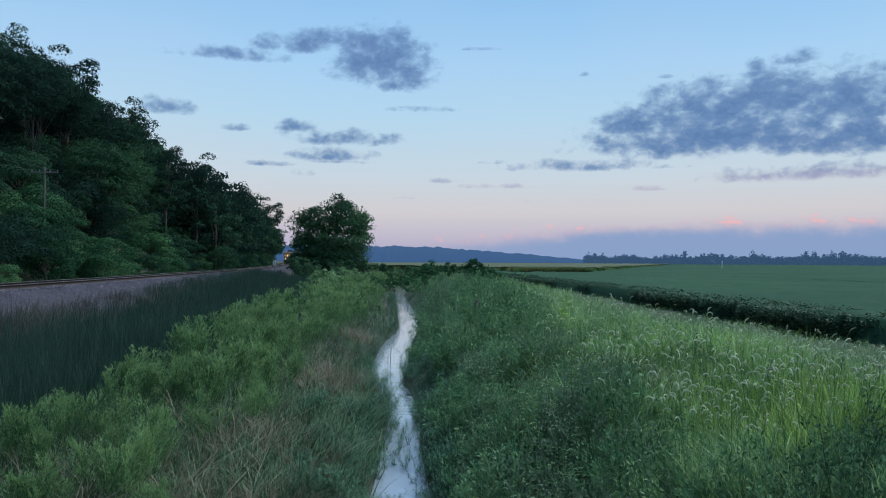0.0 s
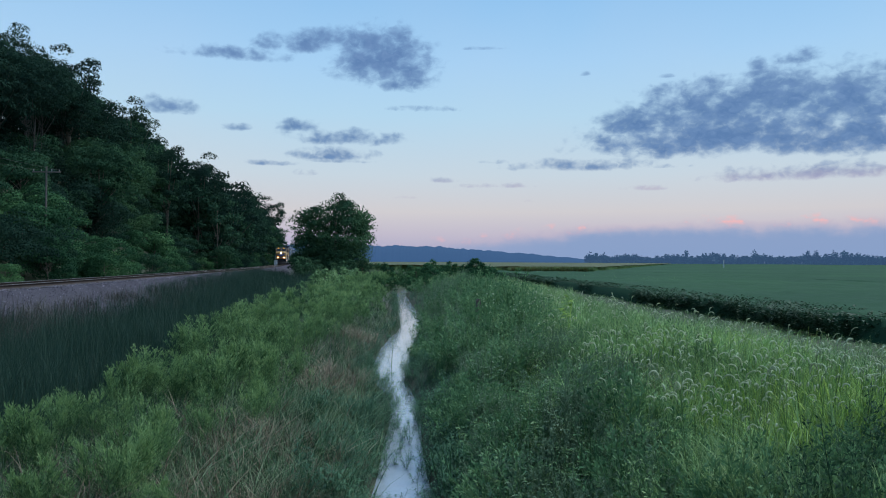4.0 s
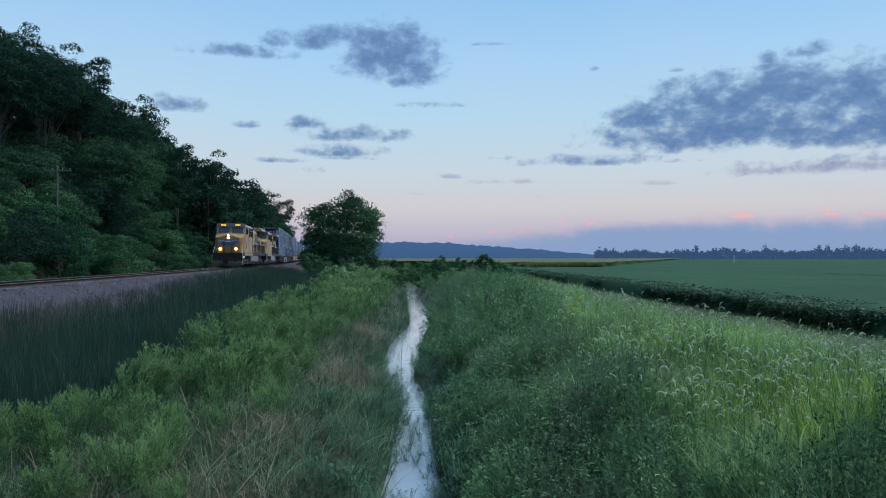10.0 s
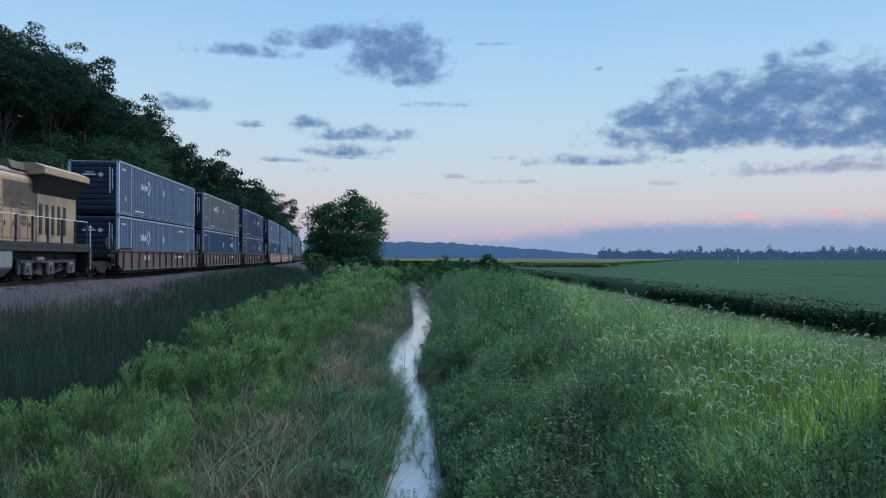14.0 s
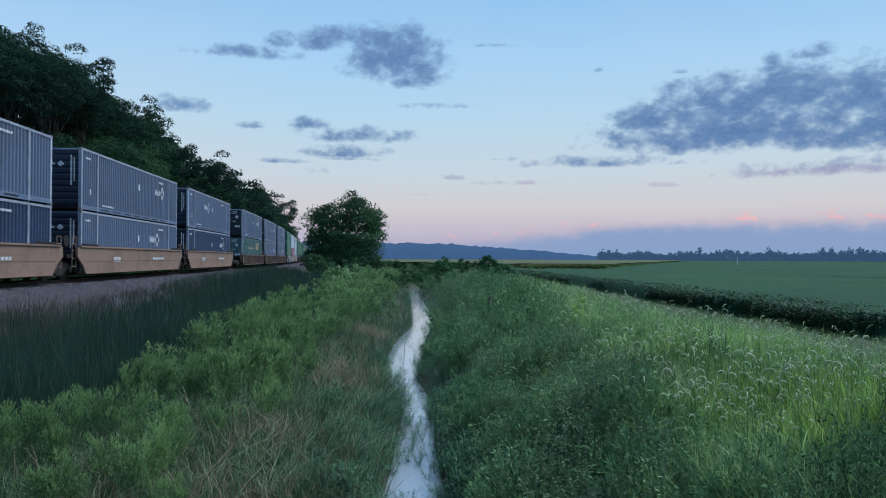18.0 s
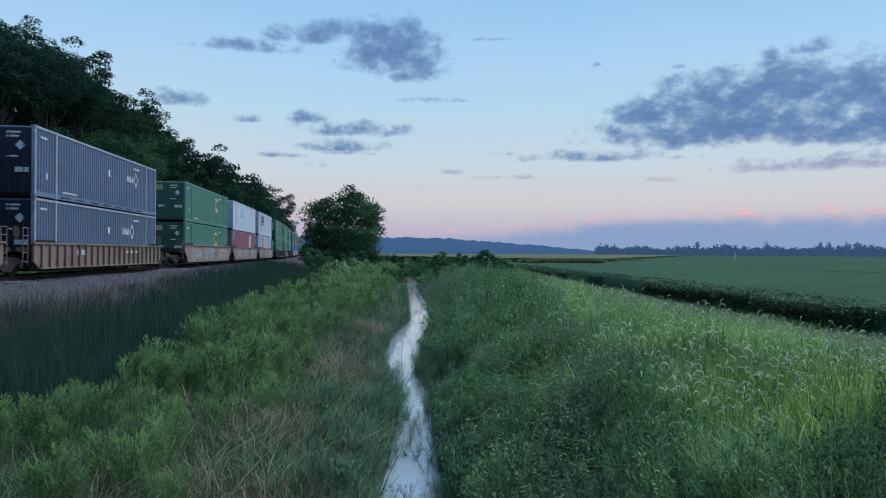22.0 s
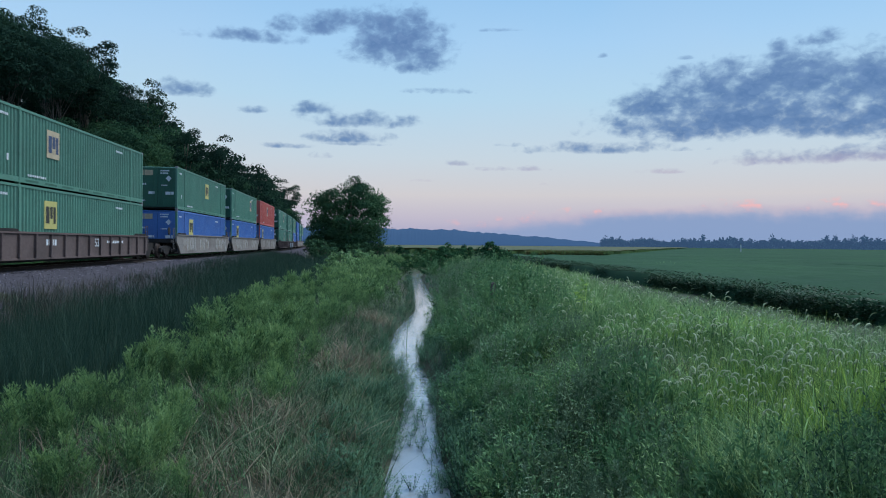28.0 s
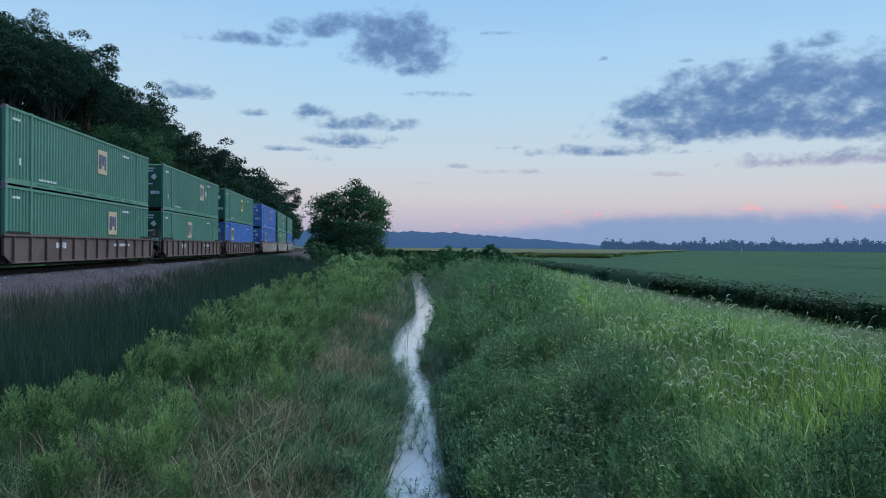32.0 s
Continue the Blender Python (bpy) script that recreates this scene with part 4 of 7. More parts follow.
def make_distance():
    # a long low ridge, wooded to its rim
    a = np.radians(np.linspace(-30, 24, 700))
    deg = np.degrees(a)
    top_scale = np.interp(deg, [6, 16], [1, 0.25])
    top = np.interp(deg, [-30, -12, -5, 0, 4, 8, 12, 15.5, 19, 24], [44, 58, 58, 60, 56, 42, 28, 13, 9, 8]) * (1 + 0.012 * np.sin(deg * 5.1) + 0.02 * np.sin(deg * 2.3)) + np.convolve(rng.normal(0, 1, 704), np.ones(5) / 5, "valid") * 4.0 * top_scale + np.convolve(rng.normal(0, 1, 730), np.ones(31) / 31, "valid") * 5 * top_scale
    v = np.concatenate([np.stack([2600 * np.sin(a), 2600 * np.cos(a), 0 * a + 0.2], 1), np.stack([2600 * np.sin(a), 2600 * np.cos(a), top], 1),
                        np.stack([3100 * np.sin(a), 3100 * np.cos(a), 0 * a + 0.2], 1)])
    i, n = np.arange(699), 700
    t = np.concatenate([np.stack([i + k, i + k + 1, i + k + n + 1], 1) for k in (0, n)] + [np.stack([i + k, i + k + n + 1, i + k + n], 1) for k in (0, n)])
    tagged(new("backdrop", soup("backdrop", v, t, M["far_hill"], True)), "long low wooded ridge, blue haze painted in as glow", "hill", "", "structure")
    pts, out = [], []
    for az in np.arange(15.5, 60, 0.16):
        r = 930 + 60 * math.sin(az * 0.7) + rng.normal(0, 14)
        h = rng.uniform(8.5, 12.5) + (5.5 if rng.random() < 0.09 else 0) + 1.5 * math.sin(az * 2.1)
        w = rng.uniform(2.5, 5)
        b = np.array([r * math.sin(math.radians(az)), r * math.cos(math.radians(az)), 0.8])
        n = 105
        p = rng.normal(0, 1, (n, 3))
        p /= np.linalg.norm(p, axis=1)[:, None]
        pts.append(b + [0, 0, h * 0.58] + p * [w, w, h * 0.45] * rng.uniform(0.15, 1.05, (n, 1)))
        lowp = rng.uniform(-1, 1, (40, 3)) * [4, 4, 2.2] + b + [0, 0, 2.4]
        pts.append(lowp)
    stuff("far_woods", flakes(np.concatenate(pts), 2.6), M["far_wood"], "dark line of trees beyond the fields, haze painted in", "trees")


make_distance()


# ---- fields ----
def sheet(x0, x1, y0, y1, dx, dy, height, rough, inside=None):
    gx, gy = np.meshgrid(np.arange(x0, x1, dx), np.arange(y0, y1, dy))
    z = height + rough * (rng.uniform(-1, 1, gx.shape) + 0.8 * wave(gx, gy, 1.1))
    v = np.stack([gx, gy, z], -1).reshape(-1, 3)
    w = gx.shape[1]
    i = (np.arange(gx.shape[0] - 1)[:, None] * w + np.arange(w - 1)[None]).ravel()
    t = np.concatenate([np.stack([i, i + 1, i + w + 1], 1), np.stack([i, i + w + 1, i + w], 1)])
    if inside is not None:
        keep = inside(v[t].mean(1)[:, 0], v[t].mean(1)[:, 1])
        t = t[keep]
    return v, t


def soy_edge(y):
    return 12.8 + 0.25 * np.sin(y * 0.5) + 0.3 * np.sin(y * 0.17)


def make_fields():
    gx = np.unique(np.concatenate([np.arange(12.9, 40, 0.75), np.geomspace(40, 900, 60)]))
    gy = np.unique(np.concatenate([np.arange(-30, 110, 1.0), np.geomspace(110, 900, 60)]))
    X, Y = np.meshgrid(gx, gy)
    Z = 0.9 + 0.6 + 0.07 * wave(X, Y, 1.3) + 0.05 * rng.uniform(-1, 1, X.shape)
    Z[:, 0], X[:, 0] = 0.9, X[:, 0] - 0.1
    X[:, 1] = X[:, 0] + 0.12
    v = np.stack([X, Y, Z], -1).reshape(-1, 3)
    w = len(gx)
    i = (np.arange(len(gy) - 1)[:, None] * w + np.arange(w - 1)[None]).ravel()
    body = (v, np.concatenate([np.stack([i, i + 1, i + w + 1], 1), np.stack([i, i + w + 1, i + w], 1)]))
    # leaves: rows near the edge, thinner farther in
    n = 15000
    y = 8 + 95 * rng.random(n) ** 1.5
    x = soy_edge(y) + np.where(rng.random(n) < 0.62, rng.uniform(0, 0.45, n), rng.uniform(0, 1, n) ** 1.8 * 3)
    rim = x < soy_edge(y) + 0.6
    z = np.where(rim, rng.uniform(0.95, 1.58, n), rng.uniform(1.46, 1.57, n))
    leaves = [joined([leaflet(rng.normal(0, 0.04, 3), (np.cos(a), np.sin(a), rng.uniform(-0.2, 0.6)), 0.17, 0.12, 0.3) for a in (0, 2.1, 4.2)]) for _ in range(5)]
    near = spread(leaves, np.stack([x, y, z], 1), rng.uniform(0.55, 0.9, n) * (1 + y / 70) * np.where(rim, 0.72, 0.8))
    stuff("soybean_field", body, M["soy_top"], "dense dark green soybean crop to the far trees", "crop field", True)
    stuff("soybean_leaves", near, M["soy"], "broad soybean leaves along the field edge", "crop leaves")

    def corn_in(x, y):
        return (y > 116 + 0.03 * x) & (x < 33 + (y - 118) * 0.42) & (x > 21 - (y - 118) * 0.35)

    top = sheet(-60, 340, 121, 760, 3.0, 4.0, 2.2, 0.10, corn_in)
    n = 7000
    y = 116 + 330 * rng.random(n) ** 2.2
    x = rng.uniform(0, 1, n) * (12 + (y - 118) * 0.77) + 21 - (y - 118) * 0.35
    x[:2200], y[:2200] = rng.uniform(20, 33, 2200), 116.5 + rng.uniform(0, 1.5, 2200)
    stalks = [tuft(5, 1.6, 0.1, 0.16, (0.1, 0.6), 2) for _ in range(4)]
    stuff("corn_field", joined([top, spread(stalks, np.stack([x, y, np.full(n, 0.85)], 1), rng.uniform(0.85, 1.05, n))]), M["corn"], "ripening yellow-green maize beyond the ditch", "crop field")
    # the standing edge of the maize
    n = 5200
    side = rng.random(n)
    far = rng.random(n) ** 2 * 300
    ex = np.where(side < 0.5, rng.uniform(20.5, 33, n), np.where(side < 0.75, 21 - far * 0.35, 33 + far * 0.42))
    ey = np.where(side < 0.5, 116.3 + rng.uniform(0, 0.6, n), 118 + far)
    edge = [tuft(6, 1.45, 0.16, 0.22, (0.05, 0.5), 2) for _ in range(4)]
    stuff("corn_edge", spread(edge, np.stack([ex, ey, np.full(n, 0.82)], 1), rng.uniform(0.85, 1.05, n)), M["corn_green"], "green standing edge of the maize", "crop field")
    post = new("marker_post")
    post.matrix_world = pose(103, 218, 0.85)
    tagged(post, "slim white marker post at the field's far edge", "post")
    part("shaft", Shape().box(-0.12, 0.12, -0.12, 0.12, 0, 3.0), M["white_paint"], post, bevel=0.02)
    part("cap", Shape().box(-0.16, 0.16, -0.16, 0.16, 3.0, 3.12), M["grey_paint"], post)


make_fields()


# ---- banks: grass, herbs, reeds ----
def strip(n, y0, y1, d0, d1, power=1.0, lift=0.0):
    """n places on the banks: y between y0 and y1, thinning with distance; d metres from the creek's middle."""
    u = rng.random(n)
    y = y0 * (y1 / y0) ** (u ** power)
    x = creek(y) + rng.uniform(d0, d1, n)
    return np.stack([x, y, land(x, y) - 0.02 + lift], 1)


def patch(p, scale, low, high, k=0.0):
    """Keeps the places where a slow wave lies between low and high, so that plants stand in drifts."""
    q = wave(p[:, 0], p[:, 1], scale, k)
    return p[(q > low) & (q < high)]


def sway(n, amount=0.12):
    return rng.normal(0, amount, (n, 2)) + [0.05, 0.02]


def field_of(templates, p, lo, hi, lean=0.12):
    return spread(templates, p, rng.uniform(lo, hi, len(p)), None, sway(len(p), lean))


def drifts(n, y0, y1, d0, d1, r0, r1, per):
    """Plants in rounded clumps: places and sizes, taller in the middle of each clump."""
    k = strip(n, y0, y1, d0, d1)
    r = rng.uniform(r0, r1, n) * (0.75 + 0.012 * k[:, 1])
    o = rng.normal(0, 0.5, (n, per, 2))
    q = np.clip((o ** 2).sum(2), 0, 1.6)
    xy = k[:, None, :2] + o * r[:, None, None]
    s = (rng.uniform(0.8, 1.25, n)[:, None] * (1.08 - 0.42 * q)).ravel()
    xy = xy.reshape(-1, 2)
    keep = np.abs(xy[:, 0] - creek(xy[:, 1])) > 0.42
    xy, s = xy[keep], s[keep]
    return np.concatenate([xy, (land(xy[:, 0], xy[:, 1]) - 0.02)[:, None]], 1), s


def clumps_of(templates, groves, scale=1.0, lean=0.1):
    p, s = np.concatenate([g[0] for g in groves]), np.concatenate([g[1] for g in groves])
    return spread(templates, p, s * scale * rng.uniform(0.85, 1.1, len(s)), None, sway(len(s), lean))


def make_banks():
    tall = [tuft(10, 0.85, 0.06, 0.012) for _ in range(8)]
    short = [tuft(8, 0.4, 0.06, 0.010, (0.2, 0.9), 2) for _ in range(5)]
    wide = [tuft(7, 0.8, 0.12, 0.03, (0.2, 0.8), 2) for _ in range(5)]
    stalks, heads = zip(*[foxtail(rng.uniform(0.82, 1.08), rng.uniform(1.5, 3.1)) for _ in range(12)])
    herbs = [weed(0.7, 39, 0.075, 0.024, 0.4) for _ in range(7)]
    leafy = [weed(0.55, 33, 0.11, 0.05, 0.5) for _ in range(5)]
    fine = [plume(1.0, 26, 22, 0.055, 0.0095) for _ in range(6)]
    plumes = [plume(1.0, 22, 13, 0.07, 0.013) for _ in range(6)]
    coarse = [plume(1.0, 15, 8, 0.11, 0.026) for _ in range(6)]
    dense = [spray(1.0, 1.35, 46, 36, 0.15, 0.034) for _ in range(5)]
    lacy = [spray(0.8, 1.7, 34, 42, 0.12, 0.024) for _ in range(5)]
    loose = [bush(1.0, 1.3, 560, 0.10, 0.04, 5) for _ in range(4)]
    lances = [lance(0.55, 4, 11, 0.15, 0.024) for _ in range(6)]
    reeds = [tuft(9, 1.15, 0.08, 0.011, (0.05, 0.35), 2) for _ in range(6)]

    # foxtail grass on the crest beside the field
    p = np.concatenate([strip(3100, 4.8, 16, 2.4, 7.4), strip(2500, 14, 40, 2.4, 8.2)])
    p = p[(wave(p[:, 0], p[:, 1], 1.6) > -0.55) & (wave(p[:, 0], p[:, 1], 0.7, 3) > -0.7)]
    stuff("foxtail_grass", joined([field_of(tall, p, 0.5, 0.98, 0.2), field_of(wide, strip(2600, 38, 115, 2.5, 9), 0.8, 1.15)]), M["fox"], "tall green foxtail grass on the ditch crest", "grass")
    lush = [tuft(8, 0.72, 0.07, 0.019, (0.6, 1.35), 4) for _ in range(7)]
    q = np.concatenate([strip(1700, 6.3, 14, 2.1, 6.6), strip(900, 12, 28, 2.5, 7.5)])
    stuff("arching_grass", field_of(lush, patch(q, 1.4, -0.45, 2, 2), 0.7, 1.25, 0.15), M["arch"], "broad arching bright grass blades among foxtails", "grass")
    gold = np.concatenate([strip(520, 6.2, 8.6, 3.3, 5.6), strip(300, 8, 14, 3.8, 6.5)])
    stuff("sunny_grass", field_of(tall, gold[wave(gold[:, 0], gold[:, 1], 0.8, 1) > -0.25], 0.7, 1.08, 0.15), M["fox_gold"], "bright yellow-green grass among the foxtails", "grass")
    p = np.concatenate([strip(760, 5.6, 11, 2.4, 6.2), strip(340, 10, 26, 2.6, 5.6), strip(60, 7, 24, 5.5, 7.4)])
    pick, turn, size, lean = rng.integers(0, 12, len(p)), rng.uniform(0, 6.28, len(p)), rng.uniform(0.7, 1.1, len(p)) * np.interp(p[:, 0] - creek(p[:, 1]), [4.0, 5.5], [1.0, 0.72]), sway(len(p), 0.1)
    stuff("foxtail_stalks", spread(stalks, p, size, turn, lean, pick), M["fox"], "leafy stalks of the foxtails", "grass")
    stuff("foxtail_heads", spread(heads, p, size, turn, lean, pick), M["seed"], "pale nodding bristly foxtail seed heads", "grass")
    # mown strip along the soybeans
    stuff("mown_strip", field_of(short, strip(3200, 7, 60, 7.5, 12.6), 0.5, 0.9), M["fox"], "short grass strip between foxtails and crop", "grass")
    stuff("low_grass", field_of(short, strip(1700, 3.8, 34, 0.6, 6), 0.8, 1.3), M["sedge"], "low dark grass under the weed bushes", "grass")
    # rounded bushes of weeds on the eastern bank
    def bushes(n, y0, y1, d0, d1, r0, r1, flat=0.9):
        k = strip(n, y0, y1, d0, d1)
        r = rng.uniform(r0, r1, n)
        k[:, 2] -= 0.1 * r
        return k, r * flat ** rng.uniform(0, 3, n)
    b1, b2, b3 = bushes(16, 6.4, 11, 1.0, 2.6, 0.45, 0.85), bushes(28, 10, 24, 0.95, 2.7, 0.55, 1.0), bushes(34, 22, 60, 1.1, 4.4, 0.75, 1.2)
    low = bushes(30, 4.4, 5.9, 0.9, 6.8, 0.35, 0.6)
    soft = [bushes(12, 5.4, 8.5, 0.8, 2.0, 0.35, 0.55), bushes(26, 6.0, 11, 0.9, 2.5, 0.4, 0.7), bushes(30, 10, 26, 1.0, 3.0, 0.45, 0.8), bushes(24, 24, 60, 1.0, 4.4, 0.7, 1.1)]
    stuff("soft_weeds", clumps_of(lacy, soft), M["herb"], "soft grey-green feathery weeds on the ditch bank", "weeds")
    def stand(rows):
        k = np.array(rows, float)
        return np.stack([k[:, 0], k[:, 1], land(k[:, 0], k[:, 1]) - 0.1 * k[:, 2]], 1), k[:, 2]
    big = stand(((2.2, 13.2, 1.0), (1.7, 16.6, 0.95), (3.2, 17.6, 1.15), (2.5, 21.0, 1.2), (4.0, 24.5, 1.2), (1.5, 10.6, 0.7), (3.4, 28.0, 1.3), (2.6, 7.3, 0.5)))
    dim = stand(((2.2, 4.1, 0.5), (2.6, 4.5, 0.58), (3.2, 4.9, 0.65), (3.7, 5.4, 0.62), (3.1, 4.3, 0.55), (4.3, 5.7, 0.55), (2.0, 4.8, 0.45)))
    # blue-green weeds; the foreground's shade is put into this darker colour
    stuff("dark_weeds", clumps_of(lacy, [dim], 0.9), M["sedge"], "blue-green feathery weeds on the ditch crest, darkened for shade", "weeds")
    soft = [stand(((1.43, 13.0, 0.5), (2.0, 9.2, 0.5))), bushes(14, 5.2, 11, 1.2, 3.6, 0.35, 0.6), bushes(22, 10, 28, 1.2, 4.6, 0.4, 0.8)]
    stuff("fresh_weeds", clumps_of(lacy, soft), M["plume"], "fresh green feathery weeds on the ditch bank", "weeds")
    stuff("weed_bushes", clumps_of(dense, [big, b1, b2, b3, low, bushes(14, 4.5, 5.6, 2.5, 4.3, 0.42, 0.6), bushes(7, 6.2, 7.4, 2.2, 3.2, 0.4, 0.55)]), M["bush"], "dark rounded bushes of weeds on the ditch bank", "weeds")
    b1, b2 = bushes(4, 7.4, 16, 0.8, 2.6, 0.4, 0.65), bushes(14, 15, 55, 0.8, 4.2, 0.6, 1.1)
    stuff("broadleaf_bushes", clumps_of(loose, [b1, b2]), M["bank"], "green broad-leaved weed bushes on the ditch bank", "weeds")
    n = 3600
    x, y = rng.uniform(-9, 10, n), rng.uniform(-9, 4.6, n)
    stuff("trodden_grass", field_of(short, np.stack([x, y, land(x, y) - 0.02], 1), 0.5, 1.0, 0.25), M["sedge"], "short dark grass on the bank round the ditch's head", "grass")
    # weeds down the eastern bank, in clumps
    stuff("bank_weeds", clumps_of(herbs, [drifts(10, 5.6, 9, 0.6, 2.0, 0.25, 0.45, 8), drifts(16, 9, 22, 0.7, 3.3, 0.3, 0.6, 9), drifts(24, 18, 62, 0.7, 4.2, 0.4, 0.8, 8)]), M["bank"], "dark leafy weeds on the ditch bank", "weeds")
    stuff("grey_herbs", clumps_of(herbs, [drifts(6, 5.8, 9, 0.9, 2.4, 0.25, 0.4, 9), drifts(16, 9, 20, 1.2, 3.6, 0.25, 0.5, 10), drifts(18, 16, 50, 1.2, 4, 0.4, 0.7, 10)], 1.25), M["herb"], "grey-green flowering herbs on the ditch bank", "weeds")
    stuff("bright_weeds", clumps_of(leafy, [drifts(34, 6.5, 40, 0.6, 3.6, 0.25, 0.5, 9)], 1.0), M["plume"], "fresh green leafy weeds on the ditch bank", "weeds")
    q = np.concatenate([strip(760, 6, 20, -0.8, 1.1), strip(620, 18, 64, -0.9, 1.2)])
    d = q[:, 0] - creek(q[:, 1])
    edge = 0.33 + swell(q[:, 1])
    keep = np.abs(d) > edge
    q, d = q[keep], d[keep]
    tilt = sway(len(q), 0.15) - np.stack([np.sign(d) * 0.2, 0 * d], 1) * np.clip(1.2 - np.abs(d), 0, 1)[:, None]
    stuff("waterside_leaves", spread(lances, q, rng.uniform(0.45, 0.85, len(q)), None, tilt), M["waterside"], "blue-green narrow leaves hanging over the ditch water", "weeds")
    q = np.concatenate([strip(60, 8.2, 13.5, -0.42, 0.42), strip(16, 13.5, 18.5, -0.4, 0.4), strip(14, 20, 40, -0.5, 0.5)])
    q[:, 2] = -0.05
    (g, z), (g2, z2) = drifts(13, 6.6, 13, -1.5, -0.6, 0.25, 0.45, 8), drifts(22, 6.6, 14, 0.5, 1.3, 0.2, 0.4, 9)
    g, z = np.concatenate([g, g2]), np.concatenate([z, z2])
    stuff("bank_leaves", spread(lances, g, z * rng.uniform(0.55, 0.9, len(z)), None, sway(len(z), 0.15)), M["waterside"], "dark narrow-leaved weeds at the foot of the ditch bank", "weeds")
    stuff("water_weeds", spread(lances, q, rng.uniform(0.3, 0.6, len(q))), M["waterside"], "narrow-leaved weeds standing in the ditch water", "weeds")
    # western bank
    q = np.concatenate([strip(2500, 5.0, 20, -4.6, -0.45), strip(1800, 18, 70, -4.5, -0.45)])
    q = q[wave(q[:, 0], q[:, 1], 1.3, 1) > -0.6]
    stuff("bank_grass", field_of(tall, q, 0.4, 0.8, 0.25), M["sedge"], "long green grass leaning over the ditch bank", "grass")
    straw = [tuft(6, 0.8, 0.07, 0.014, (0.5, 1.3), 4) for _ in range(7)]
    q = np.concatenate([strip(800, 5.0, 18, -3.2, -0.6), strip(450, 18, 45, -2.5, -0.6)])
    long = [tuft(7, 0.75, 0.08, 0.013, (0.5, 1.4), 4) for _ in range(7)]
    b = np.concatenate([strip(900, 5.4, 14, -3.6, -0.55), strip(500, 13, 34, -3.0, -0.6)])
    stuff("bank_blades", field_of(long, patch(b, 1.1, -0.4, 2, 5), 0.5, 1.0, 0.25), M["bank_blade"], "grey-green arching grass on the ditch bank", "grass")
    def thatch(n, x, y, r):
        o = rng.normal(0, 0.5, (n, 2)) * [r, r * 1.6] + [x, y]
        o = o[np.abs(o[:, 0] - creek(o[:, 1])) > 0.6]
        return np.concatenate([o, land(o[:, 0], o[:, 1])[:, None] + 0.1], 1)
    q = np.concatenate([patch(q, 0.7, 0.1, 2, 1), thatch(190, -1.15, 14.6, 1.0), thatch(150, -1.9, 9.4, 1.2), thatch(60, -2.8, 7.2, 0.9), thatch(110, -1.0, 24, 0.9), thatch(60, 3.6, 9.5, 0.5)])
    stuff("dry_grass", field_of(straw, q, 0.4, 0.85, 0.35), M["dry"], "brown dry grass among the green", "grass")
    def feathers(pairs, groves, scale):
        p, s = np.concatenate([g[0] for g in groves]), np.concatenate([g[1] for g in groves])
        s = s * scale * rng.uniform(0.85, 1.1, len(s))
        turn, lean, pick = rng.uniform(0, 6.28, len(s)), sway(len(s), 0.12), rng.integers(0, len(pairs), len(s))
        return [spread([q[i] for q in pairs], p, s, turn, lean, pick) for i in (0, 1)]
    a = feathers(fine, [drifts(40, 5.5, 12, -4.4, -2.0, 0.2, 0.36, 8), drifts(7, 5.4, 9, -5.0, -4.2, 0.25, 0.4, 7)], 0.72)
    b = feathers(plumes, [drifts(66, 11, 30, -4.7, -1.9, 0.26, 0.45, 8)], 0.9)
    d = feathers(coarse, [drifts(80, 27, 88, -5.2, -1.7, 0.45, 0.9, 7)], 1.05)
    stuff("feathery_weeds", joined([a[0], b[0], d[0]]), M["plume"], "green feathery weeds in drifts", "weeds")
    stuff("feathery_tips", joined([a[1], b[1], d[1]]), M["plume_tip"], "pale upper tips of the feathery weeds", "weeds")
    stuff("low_herbs", clumps_of(herbs, [drifts(60, 5.2, 26, -4.6, -0.8, 0.3, 0.6, 8)], 0.62), M["bank"], "low leafy plants under the feathery weeds", "weeds")
    # dark reeds between the weeds and the railway
    n = 9000
    y = 9 * (95 / 9) ** rng.random(n)
    lo, hi = creek(y) - 4.6, track(y) + np.interp(y, [25, 45, 60], [3.7, 2.6, 2.1])
    x = hi + (lo - hi) * rng.random(n) ** 0.9
    q = np.stack([x, y, land(x, y) - 0.02], 1)
    k = 3200
    y2 = 40 + 58 * rng.random(k)
    x2 = track(y2) + np.interp(y2, [40, 60, 98], [2.9, 2.0, 2.0]) + rng.random(k) * 4.0
    q, y, n = np.concatenate([q, np.stack([x2, y2, land(x2, y2) - 0.02], 1)]), np.concatenate([y, y2]), n + k
    tall_here = np.interp(q[:, 0] - track(q[:, 1]), [2.2, 3.2, 4.6], [0.4, 0.62, 1.0])
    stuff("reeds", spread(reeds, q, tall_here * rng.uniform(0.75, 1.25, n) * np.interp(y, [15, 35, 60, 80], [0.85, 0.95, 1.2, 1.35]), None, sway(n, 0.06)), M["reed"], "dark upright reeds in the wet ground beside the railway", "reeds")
    n = 1900
    y = 17 * (58 / 17) ** rng.random(n)
    x = track(y) + rng.uniform(3.2, 5.6, n)
    q = patch(np.stack([x, y, land(x, y) - 0.02], 1), 0.9, -0.3, 2, 1)
    stuff("dead_weeds", field_of([tuft(8, 0.75, 0.12, 0.012, (0.1, 0.8), 2) for _ in range(5)], q, 0.6, 1.3), M["dead_weed"], "brown dead weed stalks at the ballast's foot", "weeds")
    # verge beyond the track
    y = 40 + 130 * rng.random(900)
    x = track(y) - rng.uniform(3.6, 9.5, len(y))
